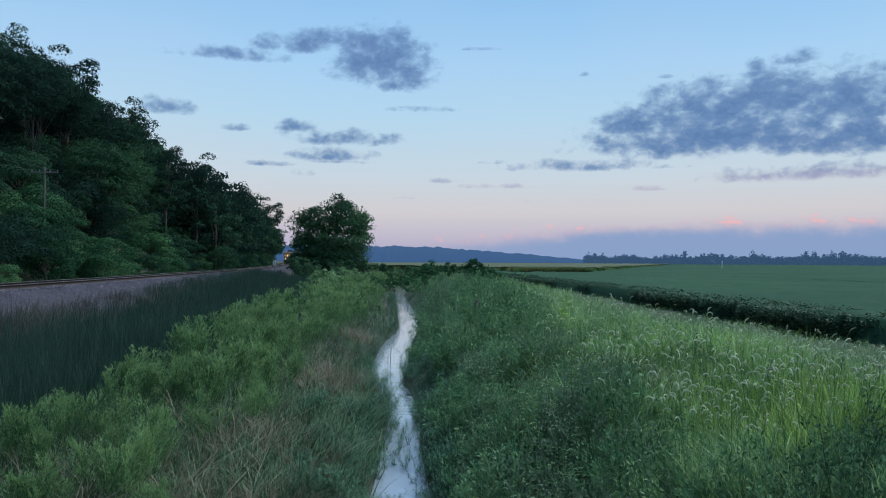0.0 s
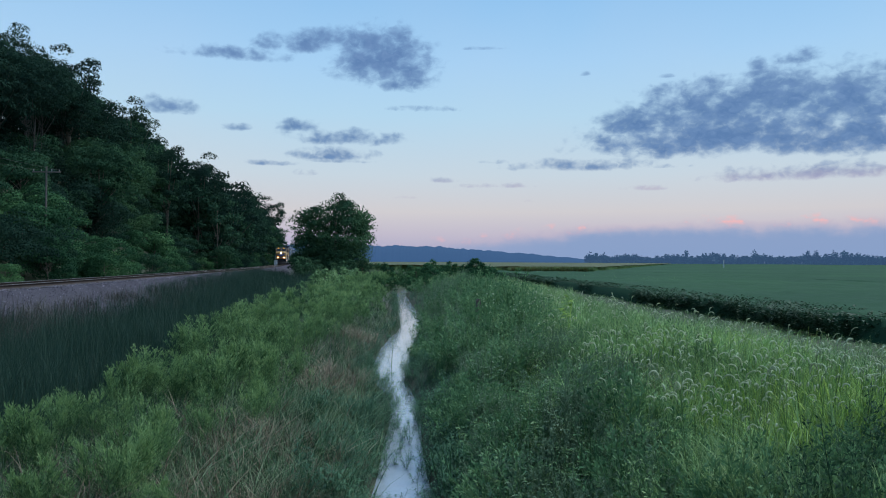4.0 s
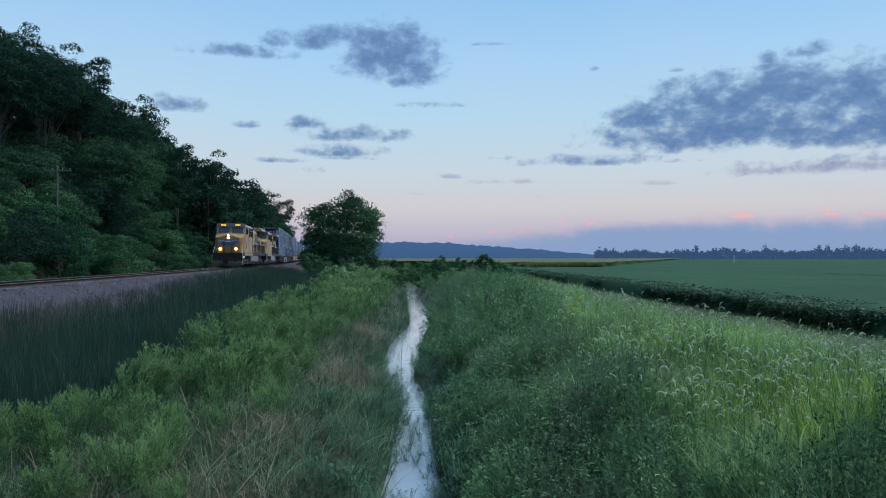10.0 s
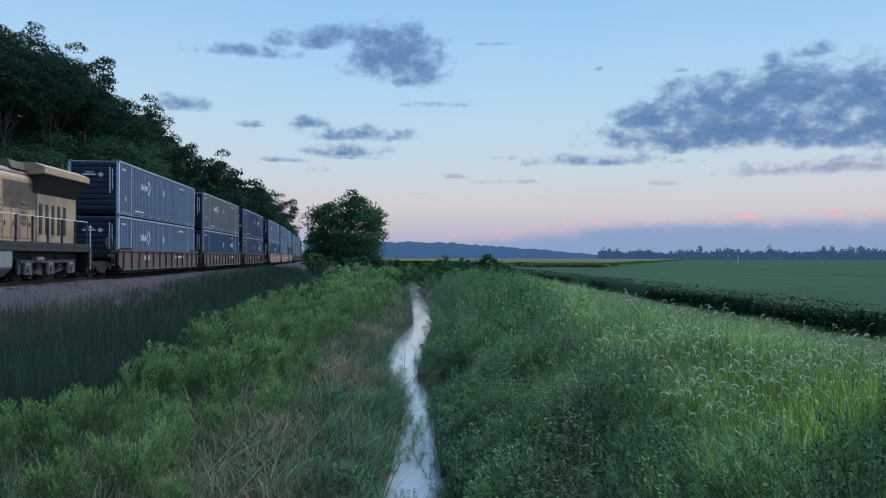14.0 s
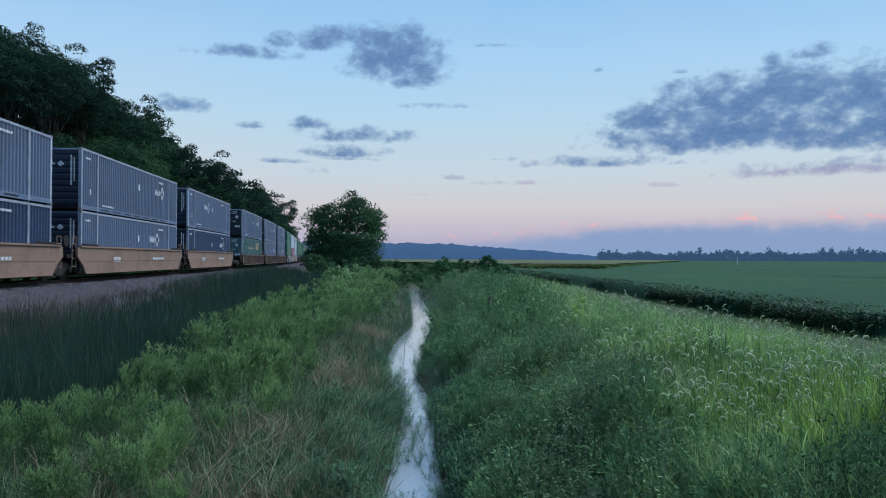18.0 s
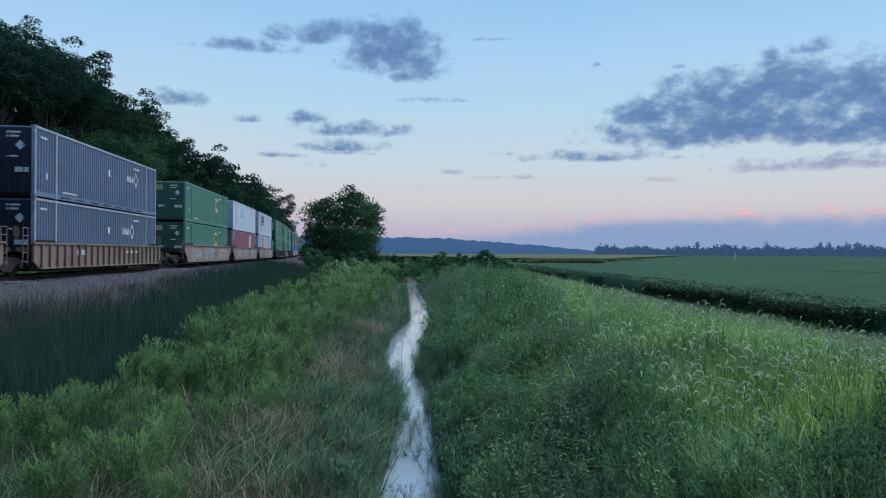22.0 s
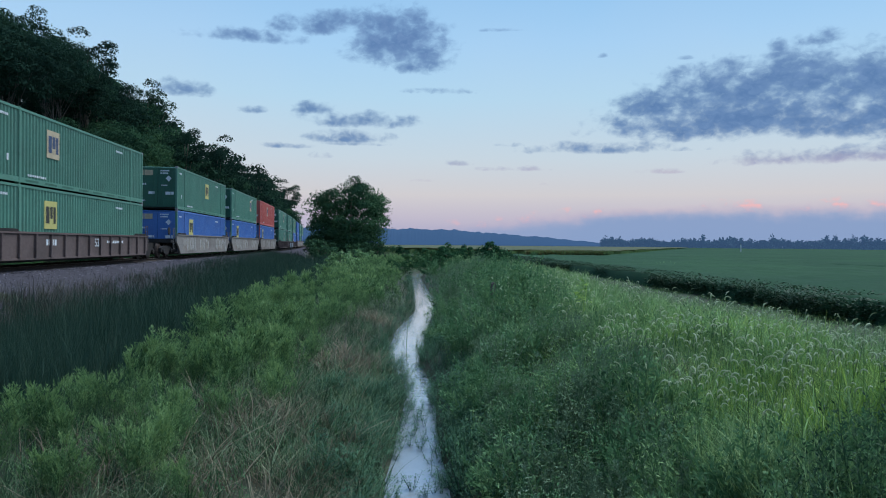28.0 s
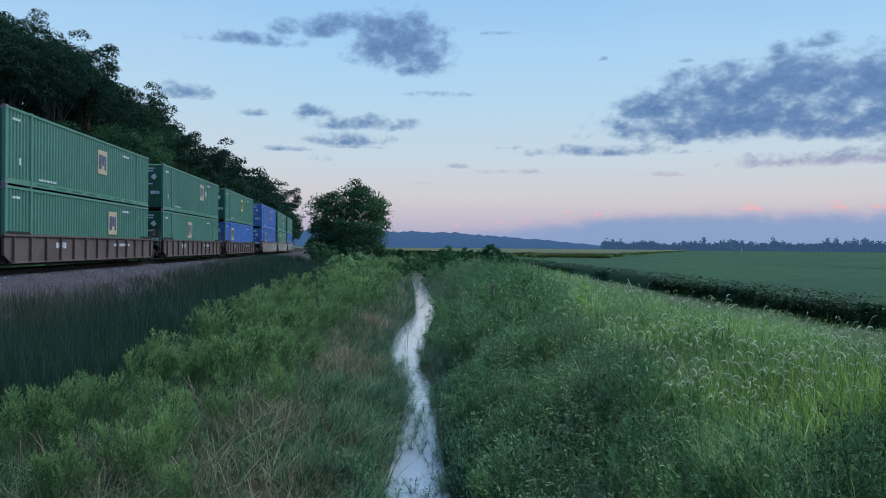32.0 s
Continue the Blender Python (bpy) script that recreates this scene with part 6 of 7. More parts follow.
def locomotive(label, lead):
    """A six-axle diesel: its front coupler face is at y = 0, the hood runs back to y = 22.3."""
    root = tagged(new("locomotive"), label, "locomotive", "locomotives of the train")
    Y, G, K = M["yellow"], M["grey_paint"], M["dark_metal"]
    # frame and sill edge are black to hold the shadow under the body
    part("frame", Shape().box(-1.5, 1.5, 0.9, 21.6, 1.22, 1.55), M["ink"], root, "frame sill blackened for the shaded gap", 0.02)
    for side in (1, -1):
        part("sill_stripe", Shape().box(*sorted((side * 1.5, side * 1.512)), 1.2, 21.3, 1.44, 1.56), M["ink"], root, "sill edge with its shadow painted black")
    # nose and cab
    s = Shape()
    wn, wc = 1.40, 1.5
    s.add([(-wn + 0.25, 1.35, 1.3), (wn - 0.25, 1.35, 1.3), (wn, 1.65, 1.3), (wn + 0.1, 2.75, 1.3), (-wn - 0.1, 2.75, 1.3), (-wn, 1.65, 1.3),
           (-wn + 0.25, 1.40, 3.14), (wn - 0.25, 1.40, 3.14), (wn, 1.68, 3.20), (wn + 0.1, 2.75, 3.56), (-wn - 0.1, 2.75, 3.56), (-wn, 1.68, 3.20),
           (0, 1.46, 3.46), (0, 2.75, 3.74)],
          [(5, 4, 3, 2, 1, 0), (0, 1, 7, 6), (1, 2, 8, 7), (2, 3, 9, 8), (4, 5, 11, 10), (5, 0, 6, 11), (6, 7, 12), (7, 8, 9, 13, 12), (6, 12, 13, 10, 11), (3, 4, 10, 13, 9)])
    part("nose", s, M["nose_yellow"], root, "", 0.05)
    cab = [(2.70, 1.30), (2.70, 3.30), (3.05, 4.25), (3.25, 4.52), (6.1, 4.52), (6.1, 1.30)]
    part("cab", Shape().prism(cab, -wc, wc, "x"), Y, root, "", 0.06)
    part("cab_roof", Shape().prism([(-1.52, 4.36), (-1.2, 4.62), (-0.5, 4.74), (0.5, 4.74), (1.2, 4.62), (1.52, 4.36)], 2.95, 6.2), G, root, "grey cab roof", 0.03)
    part("number_board_housing", Shape().box(-1.2, 1.2, 2.82, 3.3, 4.34, 4.76), G, root, "grey brow over the windscreen", 0.03)
    part("visor_brow", Shape().prism([(2.9, 4.27), (3.1, 4.27), (3.35, 4.70), (3.0, 4.70)], -1.5, 1.5, "x"), G, root, "grey brow over the windscreen", 0.02)
    for a, b in ((-1.1, -0.42), (0.42, 1.1)):
        nb = part("number_board", Shape().box(a, b, 2.79, 2.83, 4.40, 4.66), M["ink"], root)
        s = Shape()
        for i in range(4):
            s.box(a + 0.08 + i * 0.14, a + 0.18 + i * 0.14, 2.775, 2.795, 4.44, 4.62)
        part("number_bars", s, M["number_glow"] if lead else M["plate_faded"], nb, "glowing amber bars" if lead else "unlit pale bars")
    for a, b in ((-1.28, -0.12), (0.12, 1.28)):
        w = part("windshield", Shape().add([(a, 2.82, 3.74), (b, 2.82, 3.74), (b, 3.02, 4.26), (a, 3.02, 4.26), (a, 2.89, 3.72), (b, 2.89, 3.72), (b, 3.09, 4.24), (a, 3.09, 4.24)],
                                           [(0, 1, 2, 3), (7, 6, 5, 4), (0, 4, 5, 1), (3, 2, 6, 7), (0, 3, 7, 4), (1, 5, 6, 2)]), M["glass"], root, "dark raked windscreen pane")
        part("window_frame", Shape().tube([(a, 2.81, 3.73), (b, 2.81, 3.73), (b, 3.01, 4.27), (a, 3.01, 4.27), (a, 2.81, 3.73)], 0.04, 4), G, w)
    for side in (1, -1):
        for a, b in ((3.6, 4.25), (4.4, 5.2)):
            w = part("side_window", Shape().box(*sorted((side * 1.49, side * 1.515)), a, b, 3.55, 4.15), M["glass"], root)
            part("window_frame", Shape().tube([(side * 1.515, a, 3.55), (side * 1.515, b, 3.55), (side * 1.515, b, 4.15), (side * 1.515, a, 4.15), (side * 1.515, a, 3.55)], 0.03, 4), M["ink"], w)
        part("cab_door", Shape().box(*sorted((side * 1.49, side * 1.512)), 5.3, 5.95, 1.75, 3.9), Y, root, "", 0.01)
        for y in (3.3, 6.08, 9.28):
            part("panel_seam", Shape().box(*sorted((side * 1.49, side * 1.506)) if y < 6.1 else sorted((side * 1.45, side * 1.466)), y - 0.012, y + 0.012, 1.35, 4.1), K, root)
        part("panel_seam", Shape().box(*sorted((side * 1.45, side * 1.464)), 6.3, 9.1, 2.44, 2.465), K, root)
        part("mirror", Shape().box(*sorted((side * 1.52, side * 1.72)), 3.5, 3.54, 3.6, 4.1), M["ink"], root)
        part("side_number", Shape().box(*sorted((side * 1.5, side * 1.514)), 3.9, 4.15, 2.0, 2.6), M["ink"], root, "dark grille")
    # wing emblem: plain blue stripes edged in white, and a shield
    for side in (1, -1):
        for i in range(4):
            z, reach = 2.78 - i * 0.125, 1.10 - 0.17 * i
            x0, x1 = sorted((side * 0.20, side * reach))
            part("wing_edge", Shape().box(x0, x1, 1.322, 1.36, z + 0.038, z + 0.058), M["mark"], root, "thin white edge")
            part("wing_stripe", Shape().box(x0, x1, 1.315, 1.36, z - 0.05, z + 0.038), M["wing_blue"], root, "blue stripe")
        for i in range(3):
            z = 2.79 - i * 0.125
            part("wing_edge", Shape().box(*sorted((side * 1.36, side * 1.43)), 1.62 + i * 0.12, 2.45 - i * 0.1, z + 0.03, z + 0.05), M["mark"], root, "thin white edge")
            part("wing_stripe", Shape().box(*sorted((side * 1.36, side * 1.428)), 1.62 + i * 0.12, 2.45 - i * 0.1, z - 0.045, z + 0.03), M["wing_blue"], root, "blue stripe")
    part("shield", Shape().prism([(-0.27, 2.80), (0.27, 2.80), (0.27, 2.48), (0, 2.23), (-0.27, 2.48)], 1.262, 1.29), M["wing_blue"], root, "blue emblem ground")
    part("shield_band", Shape().box(-0.27, 0.27, 1.252, 1.264, 2.69, 2.78), M["mark"], root, "white band across the emblem")
    part("nose_door", Shape().box(-0.36, 0.36, 1.30, 1.34, 1.6, 2.95), M["nose_yellow"], root, "", 0.01)
    for x in (-0.5, -0.36, 0.36, 0.5):
        part("grab_rail", Shape().tube([(x, 1.34, 1.5), (x, 1.26, 1.55), (x, 1.26, 2.6), (x, 1.34, 2.65)], 0.03, 5), M["ink"], root)
    glow = M["head_lamp"] if lead else M["glass"]
    for x, z, y in ((0, 3.36, 1.32), (0, 3.12, 1.30), (-0.8, 1.94, 1.16), (0.8, 1.94, 1.16)):
        ring = [(x + 0.12 * math.cos(a), z + 0.12 * math.sin(a)) for a in [i * math.pi / 8 for i in range(16)]]
        lamp = part("headlight", Shape().prism(ring, y + 0.03, y + 0.2), G, root)
        ring = [(x + 0.085 * math.cos(a), z + 0.085 * math.sin(a)) for a in [i * math.pi / 8 for i in range(16)]]
        if lead:
            # added disc behind the lens imitates the orange glare round it
            wide = [(x + 0.165 * math.cos(a), z + (0.119 if z > 2 else 0.165) * math.sin(a)) for a in [i * math.pi / 8 for i in range(16)]]
            part("reflector", Shape().prism(wide, y + 0.012, y + 0.03), M["halo_glow"], lamp, "orange glowing disc imitating the lamp's glare")
        part("lens", Shape().prism(ring, y, y + 0.05), glow, lamp, "bright warm lens" if lead else "unlit glass lens")
    part("lamp_panel", Shape().box(-0.2, 0.2, 1.33, 1.5, 2.95, 3.52), M["nose_yellow"], root, "", 0.02)
    for side in (1, -1):
        part("step_light", Shape().box(*sorted((side * 1.45, side * 1.5)), 2.2, 2.3, 1.05, 1.15), M["step_lamp"] if lead else M["glass"], root, "small lit step lamp" if lead else "")
    # pilot, plow, steps, rails
    part("pilot", Shape().box(-1.5, 1.5, 0.62, 1.0, 0.55, 1.55), K, root, "dark front pilot", 0.03)
    part("plow", Shape().prism([(0.62, 0.75), (0.25, 0.45), (0.12, 0.14), (0.5, 0.14), (0.75, 0.7)], -1.45, 1.45, "x"), K, root, "dark snow plow", 0.02)
    part("coupler", Shape().box(-0.18, 0.18, 0.0, 0.9, 0.72, 1.05).box(-0.26, 0.26, -0.05, 0.22, 0.68, 1.1), K, root, "", 0.03)
    for x in (-1.0, -0.6, 0.6, 1.0):
        part("air_hose", Shape().tube([(x, 0.6, 0.95), (x, 0.42, 0.8), (x, 0.4, 0.45)], 0.035, 6), M["ink"], root)
    W = M["mark"]
    for side in (1, -1):
        for i in range(4):
            part("step", Shape().box(*sorted((side * 1.02, side * 1.5)), 0.95, 1.3, 0.38 + 0.3 * i, 0.42 + 0.3 * i), K, root)
        part("step_rail", Shape().tube([(side * 1.48, 0.98, 0.45), (side * 1.5, 0.98, 1.6), (side * 1.42, 1.15, 2.0), (side * 1.30, 2.2, 2.75)], 0.02, 6), W, root, "pale handrail")
        part("step_rail", Shape().tube([(side * 1.55, 0.8, 0.5), (side * 1.6, 0.72, 1.1), (side * 1.45, 0.7, 1.6), (side * 1.0, 0.68, 2.0), (side * 0.85, 0.68, 1.56)], 0.02, 6), W, root, "pale handrail")
    # awning over the cab windows, slanting roof edge
    for side in (1, -1):
        part("awning", Shape().prism([(side * 1.48, 4.30), (side * 1.80, 4.16), (side * 1.80, 4.19), (side * 1.48, 4.36)], 3.5, 5.3), G, root, "small grey window awning")
        part("roof_edge", Shape().prism([(side * 1.53, 4.34), (side * 1.53, 4.40), (side * 1.22, 4.66), (side * 1.20, 4.62)], 3.0, 9.3), M["tank"], root, "pale slanting roof edge")
    # hoods
    part("front_hood", Shape().prism([(-1.46, 1.32), (-1.46, 4.30), (-1.2, 4.50), (1.2, 4.50), (1.46, 4.30), (1.46, 1.32)], 6.1, 9.3), Y, root, "", 0.04)
    for side in (1, -1):
        for y, z in ((6.25, 3.3), (7.3, 3.42), (8.15, 3.36), (8.85, 3.34)):
            g = part("blower_box", Shape().prism([(y, 4.34), (y + 0.30, 4.34), (y + 0.28, z + 0.1), (y + 0.2, z), (y + 0.06, z)], *sorted((side * 1.46, side * 1.55)), "x"), M["ink"], root, "dark soot-stained vent", 0.01)
            part("slat", Shape().box(*sorted((side * 1.55, side * 1.565)), y + 0.04, y + 0.25, 3.95, 4.0), K, g)
        part("blower_grille", Shape().box(*sorted((side * 1.46, side * 1.48)), 7.62, 8.13, 3.72, 4.3), K, root, "dark air grille")
        part("grab_bar", Shape().tube([(side * 1.6, 6.2, 4.0), (side * 1.6, 9.2, 4.0)], 0.014, 5), M["mark"], root, "thin pale rail")
        part("drain_pipe", Shape().tube([(side * 1.47, 9.0, 4.3), (side * 1.47, 9.25, 3.6), (side * 1.47, 9.32, 2.7)], 0.025, 5), K, root)
        part("hatch", Shape().box(*sorted((side * 1.46, side * 1.474)), 6.6, 8.9, 2.42, 3.2), Y, root, "", 0.006)
        part("sill_box", Shape().box(*sorted((side * 1.46, side * 1.50)), 4.0, 4.26, 1.95, 2.55), M["ink"], root, "dark sunken step box")
        part("lower_panel", Shape().box(*sorted((side * 1.44, side * 1.515)), 2.9, 9.3, 1.24, 1.50), Y, root, "", 0.01)
    part("engine_hood", Shape().prism([(-1.02, 1.55), (-1.02, 4.1), (-0.78, 4.46), (0.78, 4.46), (1.02, 4.1), (1.02, 1.55)], 9.2, 17.2), Y, root, "", 0.03)
    part("hood_roof", Shape().prism([(-0.93, 4.3), (-0.70, 4.5), (0.70, 4.5), (0.93, 4.3)], 8.62, 17.18), G, root, "grey hood roof")
    for i in range(12):
        y = 9.45 + i * 0.64
        for side in (1, -1):
            d = part("hood_door", Shape().box(*sorted((side * 1.02, side * 1.042)), y, y + 0.59, 1.75, 3.95), Y, root, "", 0.006)
            if i % 3 == 1:
                for j in range(5):
                    part("louvre", Shape().prism([(side * 1.042, 2.3 + j * 0.2), (side * 1.075, 2.3 + j * 0.2), (side * 1.042, 2.42 + j * 0.2)], y + 0.1, y + 0.5), M["soot"], d)
            else:
                part("latch", Shape().box(*sorted((side * 1.042, side * 1.06)), y + 0.1, y + 0.16, 2.2, 2.4), K, d)
    for side in (1, -1):
        part("soot_stain", Shape().box(*sorted((side * 1.042, side * 1.047)), 14.6, 17.1, 2.9, 3.95), M["soot"], root, "sooty stain below the radiators")
        for i in range(5):
            part("side_vent", Shape().box(*sorted((side * 1.05, side * 1.075)), 17.4 + i * 0.56, 17.66 + i * 0.56, 1.95, 3.2), M["ink"], root, "dark upright louvre", 0.01)
    part("exhaust", Shape().box(-0.35, 0.35, 12.2, 13.0, 4.46, 4.72), K, root, "", 0.02)
    part("radiator_cab", Shape().box(-1.05, 1.05, 17.2, 21.0, 1.55, 4.1), Y, root, "", 0.03)
    part("radiator_wing", Shape().prism([(-1.05, 4.34), (-1.58, 4.38), (-1.58, 4.66), (-1.25, 4.80), (1.25, 4.80), (1.58, 4.66), (1.58, 4.38), (1.05, 4.34)], 16.7, 21.2), Y, root, "wide overhanging radiator housing", 0.03)
    part("radiator_throat", Shape().prism([(-1.06, 3.62), (-1.5, 4.36), (1.5, 4.36), (1.06, 3.62)], 16.9, 21.0), M["ink"], root, "dark radiator intake under the housing")
    part("radiator_roof", Shape().prism([(-1.25, 4.795), (-1.15, 4.85), (1.15, 4.85), (1.25, 4.795)], 16.8, 21.1), M["tank"], root, "grey radiator screens on top")
    part("muffler_box", Shape().prism([(-0.9, 4.46), (-0.75, 4.8), (0.75, 4.8), (0.9, 4.46)], 15.5, 16.7), M["soot"], root, "sooty exhaust housing", 0.02)
    part("rear_panel", Shape().box(-0.95, 0.95, 21.0, 21.03, 1.7, 4.0), M["wing_blue"], root, "blue painted panel")
    for side in (1, -1):
        # walkway and handrail
        # walkway blackened too, as part of that painted shadow
        part("walkway", Shape().box(*sorted((side * 0.95, side * 1.5)), 9.3, 21.4, 1.55, 1.60), M["ink"], root)
        for y in np.arange(9.5, 21.3, 1.3):
            part("stanchion", Shape().tube([(side * 1.46, y, 1.6), (side * 1.46, y, 2.62)], 0.05, 5), M["ink"], root)
        part("handrail", Shape().tube([(side * 1.46, 9.35, 2.62), (side * 1.46, 21.3, 2.62)], 0.02, 5), W, root, "pale handrail")
        for i in range(4):
            part("step", Shape().box(*sorted((side * 1.02, side * 1.5)), 21.2, 21.6, 0.38 + 0.3 * i, 0.42 + 0.3 * i), K, root)
        part("step_rail", Shape().tube([(side * 1.48, 21.55, 0.45), (side * 1.48, 21.55, 2.5)], 0.028, 6), W, root, "pale handrail")
        part("air_tank", Shape().tube([(side * 1.2, 9.0, 1.0), (side * 1.2, 11.6, 1.0)], 0.2, 10), K, root)
    # added black fill stands for the dark space behind the trucks
    part("underframe", Shape().box(-1.0, 1.0, 1.0, 21.4, 0.85, 1.24), M["ink"], root, "black fill for the shade behind the trucks")
    part("rear_pilot", Shape().box(-1.5, 1.5, 21.4, 21.75, 0.5, 1.5), K, root)
    part("rear_coupler", Shape().box(-0.18, 0.18, 21.7, 22.4, 0.72, 1.05), K, root)
    part("fuel_tank", Shape().prism([(-1.5, 1.22), (-1.5, 0.6), (-1.2, 0.26), (1.2, 0.26), (1.5, 0.6), (1.5, 1.22)], 7.6, 14.4), M["tank"], root, "dusty grey fuel tank", 0.03)
    part("horn", Shape().tube([(0.6, 8.0, 4.6), (0.6, 7.5, 4.62)], 0.06, 8, 0.12), K, root)
    for y in (4.5, 18.0):
        t = truck(root, y, "dusty_gear", (-1.95, 0.0, 1.95), 0.53)
        for side in (1, -1):
            for q in (-0.98, 0.98):
                part("spring", Shape().tube([(side * 1.12, y + q, 0.5), (side * 1.12, y + q, 0.95)], 0.14, 8), M["dark_metal"], t)
            part("equaliser", Shape().box(*sorted((side * 1.16, side * 1.26)), y - 2.5, y + 2.5, 0.74, 0.88).box(*sorted((side * 1.1, side * 1.2)), y - 2.6, y - 2.35, 0.3, 0.88).box(*sorted((side * 1.1, side * 1.2)), y + 2.35, y + 2.6, 0.3, 0.88), M["dusty_gear"], t, "", 0.02)
            for q in (-1.95, 0.0, 1.95):
                box = part("journal_box", Shape().box(*sorted((side * 1.14, side * 1.30)), y + q - 0.24, y + q + 0.24, 0.28, 0.80), M["tank"], t, "dusty grey axle box", 0.04)
                part("cap", Shape().wheel(*sorted((side * 1.30, side * 1.36)), y + q, 0.53, 0.15, 10), M["dusty_gear"], box)
                part("sand_pipe", Shape().tube([(side * 1.2, y + q + 0.5, 1.1), (side * 1.15, y + q + 0.45, 0.5), (side * 0.85, y + q + 0.55, 0.12)], 0.03, 5), M["dusty_gear"], t)
                part("brake_shoe", Shape().prism([(y + q + 0.58, 0.25), (y + q + 0.68, 0.2), (y + q + 0.74, 0.8), (y + q + 0.62, 0.82)], *sorted((side * 0.84, side * 1.12)), "x"), M["dusty_gear"], t)
            part("brake_cylinder", Shape().tube([(side * 1.22, y - 1.3, 0.9), (side * 1.22, y - 0.7, 0.9)], 0.12, 8), M["tank"], t)
    return root


# stacks from the head of the train: upper paint, mark, place; lower paint, mark, place; end wall; posts of both
STACKS = [
    ("slate", "emblem", 3.6, "slate", "emblem", 3.6, "wall", "white"), ("warm_slate", "emblem", 4.0, "navy", "emblem", 11.6, "wall", "slate"), ("navy", "emblem", 10.8, "navy", "emblem", 12.0, "doors", "slate"),
    ("slate", "emblem", 2.2, "navy", "emblem", 8.5, "wall", "white"), ("slate", "emblem", 11.2, "slate", "emblem", 10.2, "wall", "slate"), ("slate", "emblem", 5.2, "navy", "emblem", 11.4, "wall", "white"),
    ("slate", "emblem", 11.0, "teal", "pale_block", 0, "doors", "slate"), ("slate", "emblem", 11.4, "slate", "emblem", 11.6, "doors", "slate"), ("slate", "emblem", 10.8, "slate", "emblem", 10.2, "doors", "slate"),
    ("green", "faded_plate", 10.4, "green", "plate", 10.2, "doors", "green"), ("white", "blue_wash", 0, "maroon", "tan_patch", 0, "doors", "white"), ("white", "block", 0, "white", "patch", 0, "doors", "white"),
    ("green", "plate", 3.4, "green", "faded_plate", 9.6, "wall", "green"), ("green", "plate", 10.2, "green", "plate", 10.0, "doors", "green"), ("green", "faded_plate", 4.2, "green", "plate", 4.0, "doors", "green"),
    ("green", "plate", 8.2, "blue", "plate", 3.2, "doors", "green"), ("green", "faded_plate", 11.0, "blue", "plate", 2.8, "doors", "green"), ("red", "faded_plate", 6.8, "blue", "plate", 2.2, "doors", "red"),
    ("green", "faded_plate", 8.6, "green", "faded_plate", 10.0, "doors", "green"), ("green", "diamond", 11.5, "green", "faded_plate", 6.0, "doors", "green"), ("green", "plate", 8.0, "blue", "plate", 3.0, "doors", "green"),
    ("blue", "plate", 9.0, "blue", "plate", 4.0, "doors", "blue"), ("green", "plate", 10.0, "green", "plate", 4.0, "doors", "green"), ("green", "diamond", 11.0, "blue", "plate", 4.0, "doors", "green")]
CARS = [("ribbed", "car_brown", "dark brown ribbed well car on the track", 0), ("smooth", "car_orange", "orange-tan smooth-sided well car on the track", 0), ("ribbed", "car_tan", "tan ribbed well car on the track", 0),
        ("smooth", "car_pale", "pale brown smooth well car with sprayed marks", 5), ("ribbed", "car_brown", "dark brown ribbed well car on the track", 0), ("smooth", "car_ash", "ash-brown smooth well car covered in sprayed marks", 8),
        ("ribbed", "car_brown", "dark brown ribbed well car on the track", 0), ("smooth", "car_pale", "pale brown smooth well car with sprayed marks", 11)]
COLOUR = {"slate": "slate-blue", "warm_slate": "weathered grey", "navy": "dark navy", "green": "green", "teal": "dull teal", "white": "dirty white", "maroon": "maroon", "blue": "bright blue", "red": "red"}
RIDERS = []                                   # (thing, metres behind the train's nose, height above the rails, length)


def make_train():
    for i in range(2):
        lab = "yellow and grey six-axle diesel locomotive, " + ("headlights lit" if i == 0 else "second of two, unlit")
        RIDERS.append((locomotive(lab, i == 0), NOSE + 22.45 * i, 0.0, 22.3))
    built = {}
    for n, (up, um, ue, lo, lm, le, end, post) in enumerate(STACKS):
        car, k = divmod(n, 3)
        s = 61.8 * car + (0, 19.15, 38.4)[k]
        kind, paint, lab, spray = CARS[car]
        key = (kind, paint, spray, k == 2)
        if key not in built:
            built[key] = well_car(kind, paint, lab, spray + k if spray else 0, k == 2, 13 if paint == "car_brown" else 22)
            if kind == "ribbed" and paint == "car_brown" and k == 2:
                lettering("53", 0.55, M["mark"], built[key], Matrix.Translation((1.49, 9.2, 0.95)) @ Euler((radians(90), 0, radians(90))).to_matrix().to_4x4(), "pale painted number 53")
            thing = built[key]
        else:
            thing = copy_thing(built[key], Matrix())
        RIDERS.append((thing, s - 0.2, 0.0, LONG))
        for q, (paint, mark, at) in enumerate(((lo, lm, le), (up, um, ue))):
            key = (paint, mark, at, end, post)
            if key not in built:
                built[key] = container(paint, post if q or paint != "navy" else "slate", mark, end, COLOUR[paint] + " corrugated steel container with painted marks", at)
                thing = built[key]
            else:
                thing = copy_thing(built[key], Matrix())
            RIDERS.append((thing, s, 0.33 + q * 2.935, LONG))


NOSE = -48.2                                  # the leading coupler, ahead of the first container
make_train()

# arc length along the track from y = 0
ARC_Y = np.arange(-400, 700, 0.5)
ARC_S = np.concatenate([[0], np.cumsum(np.hypot(np.diff(track(ARC_Y)), 0.5))])
ARC_S = ARC_S - np.interp(0, ARC_Y, ARC_S)


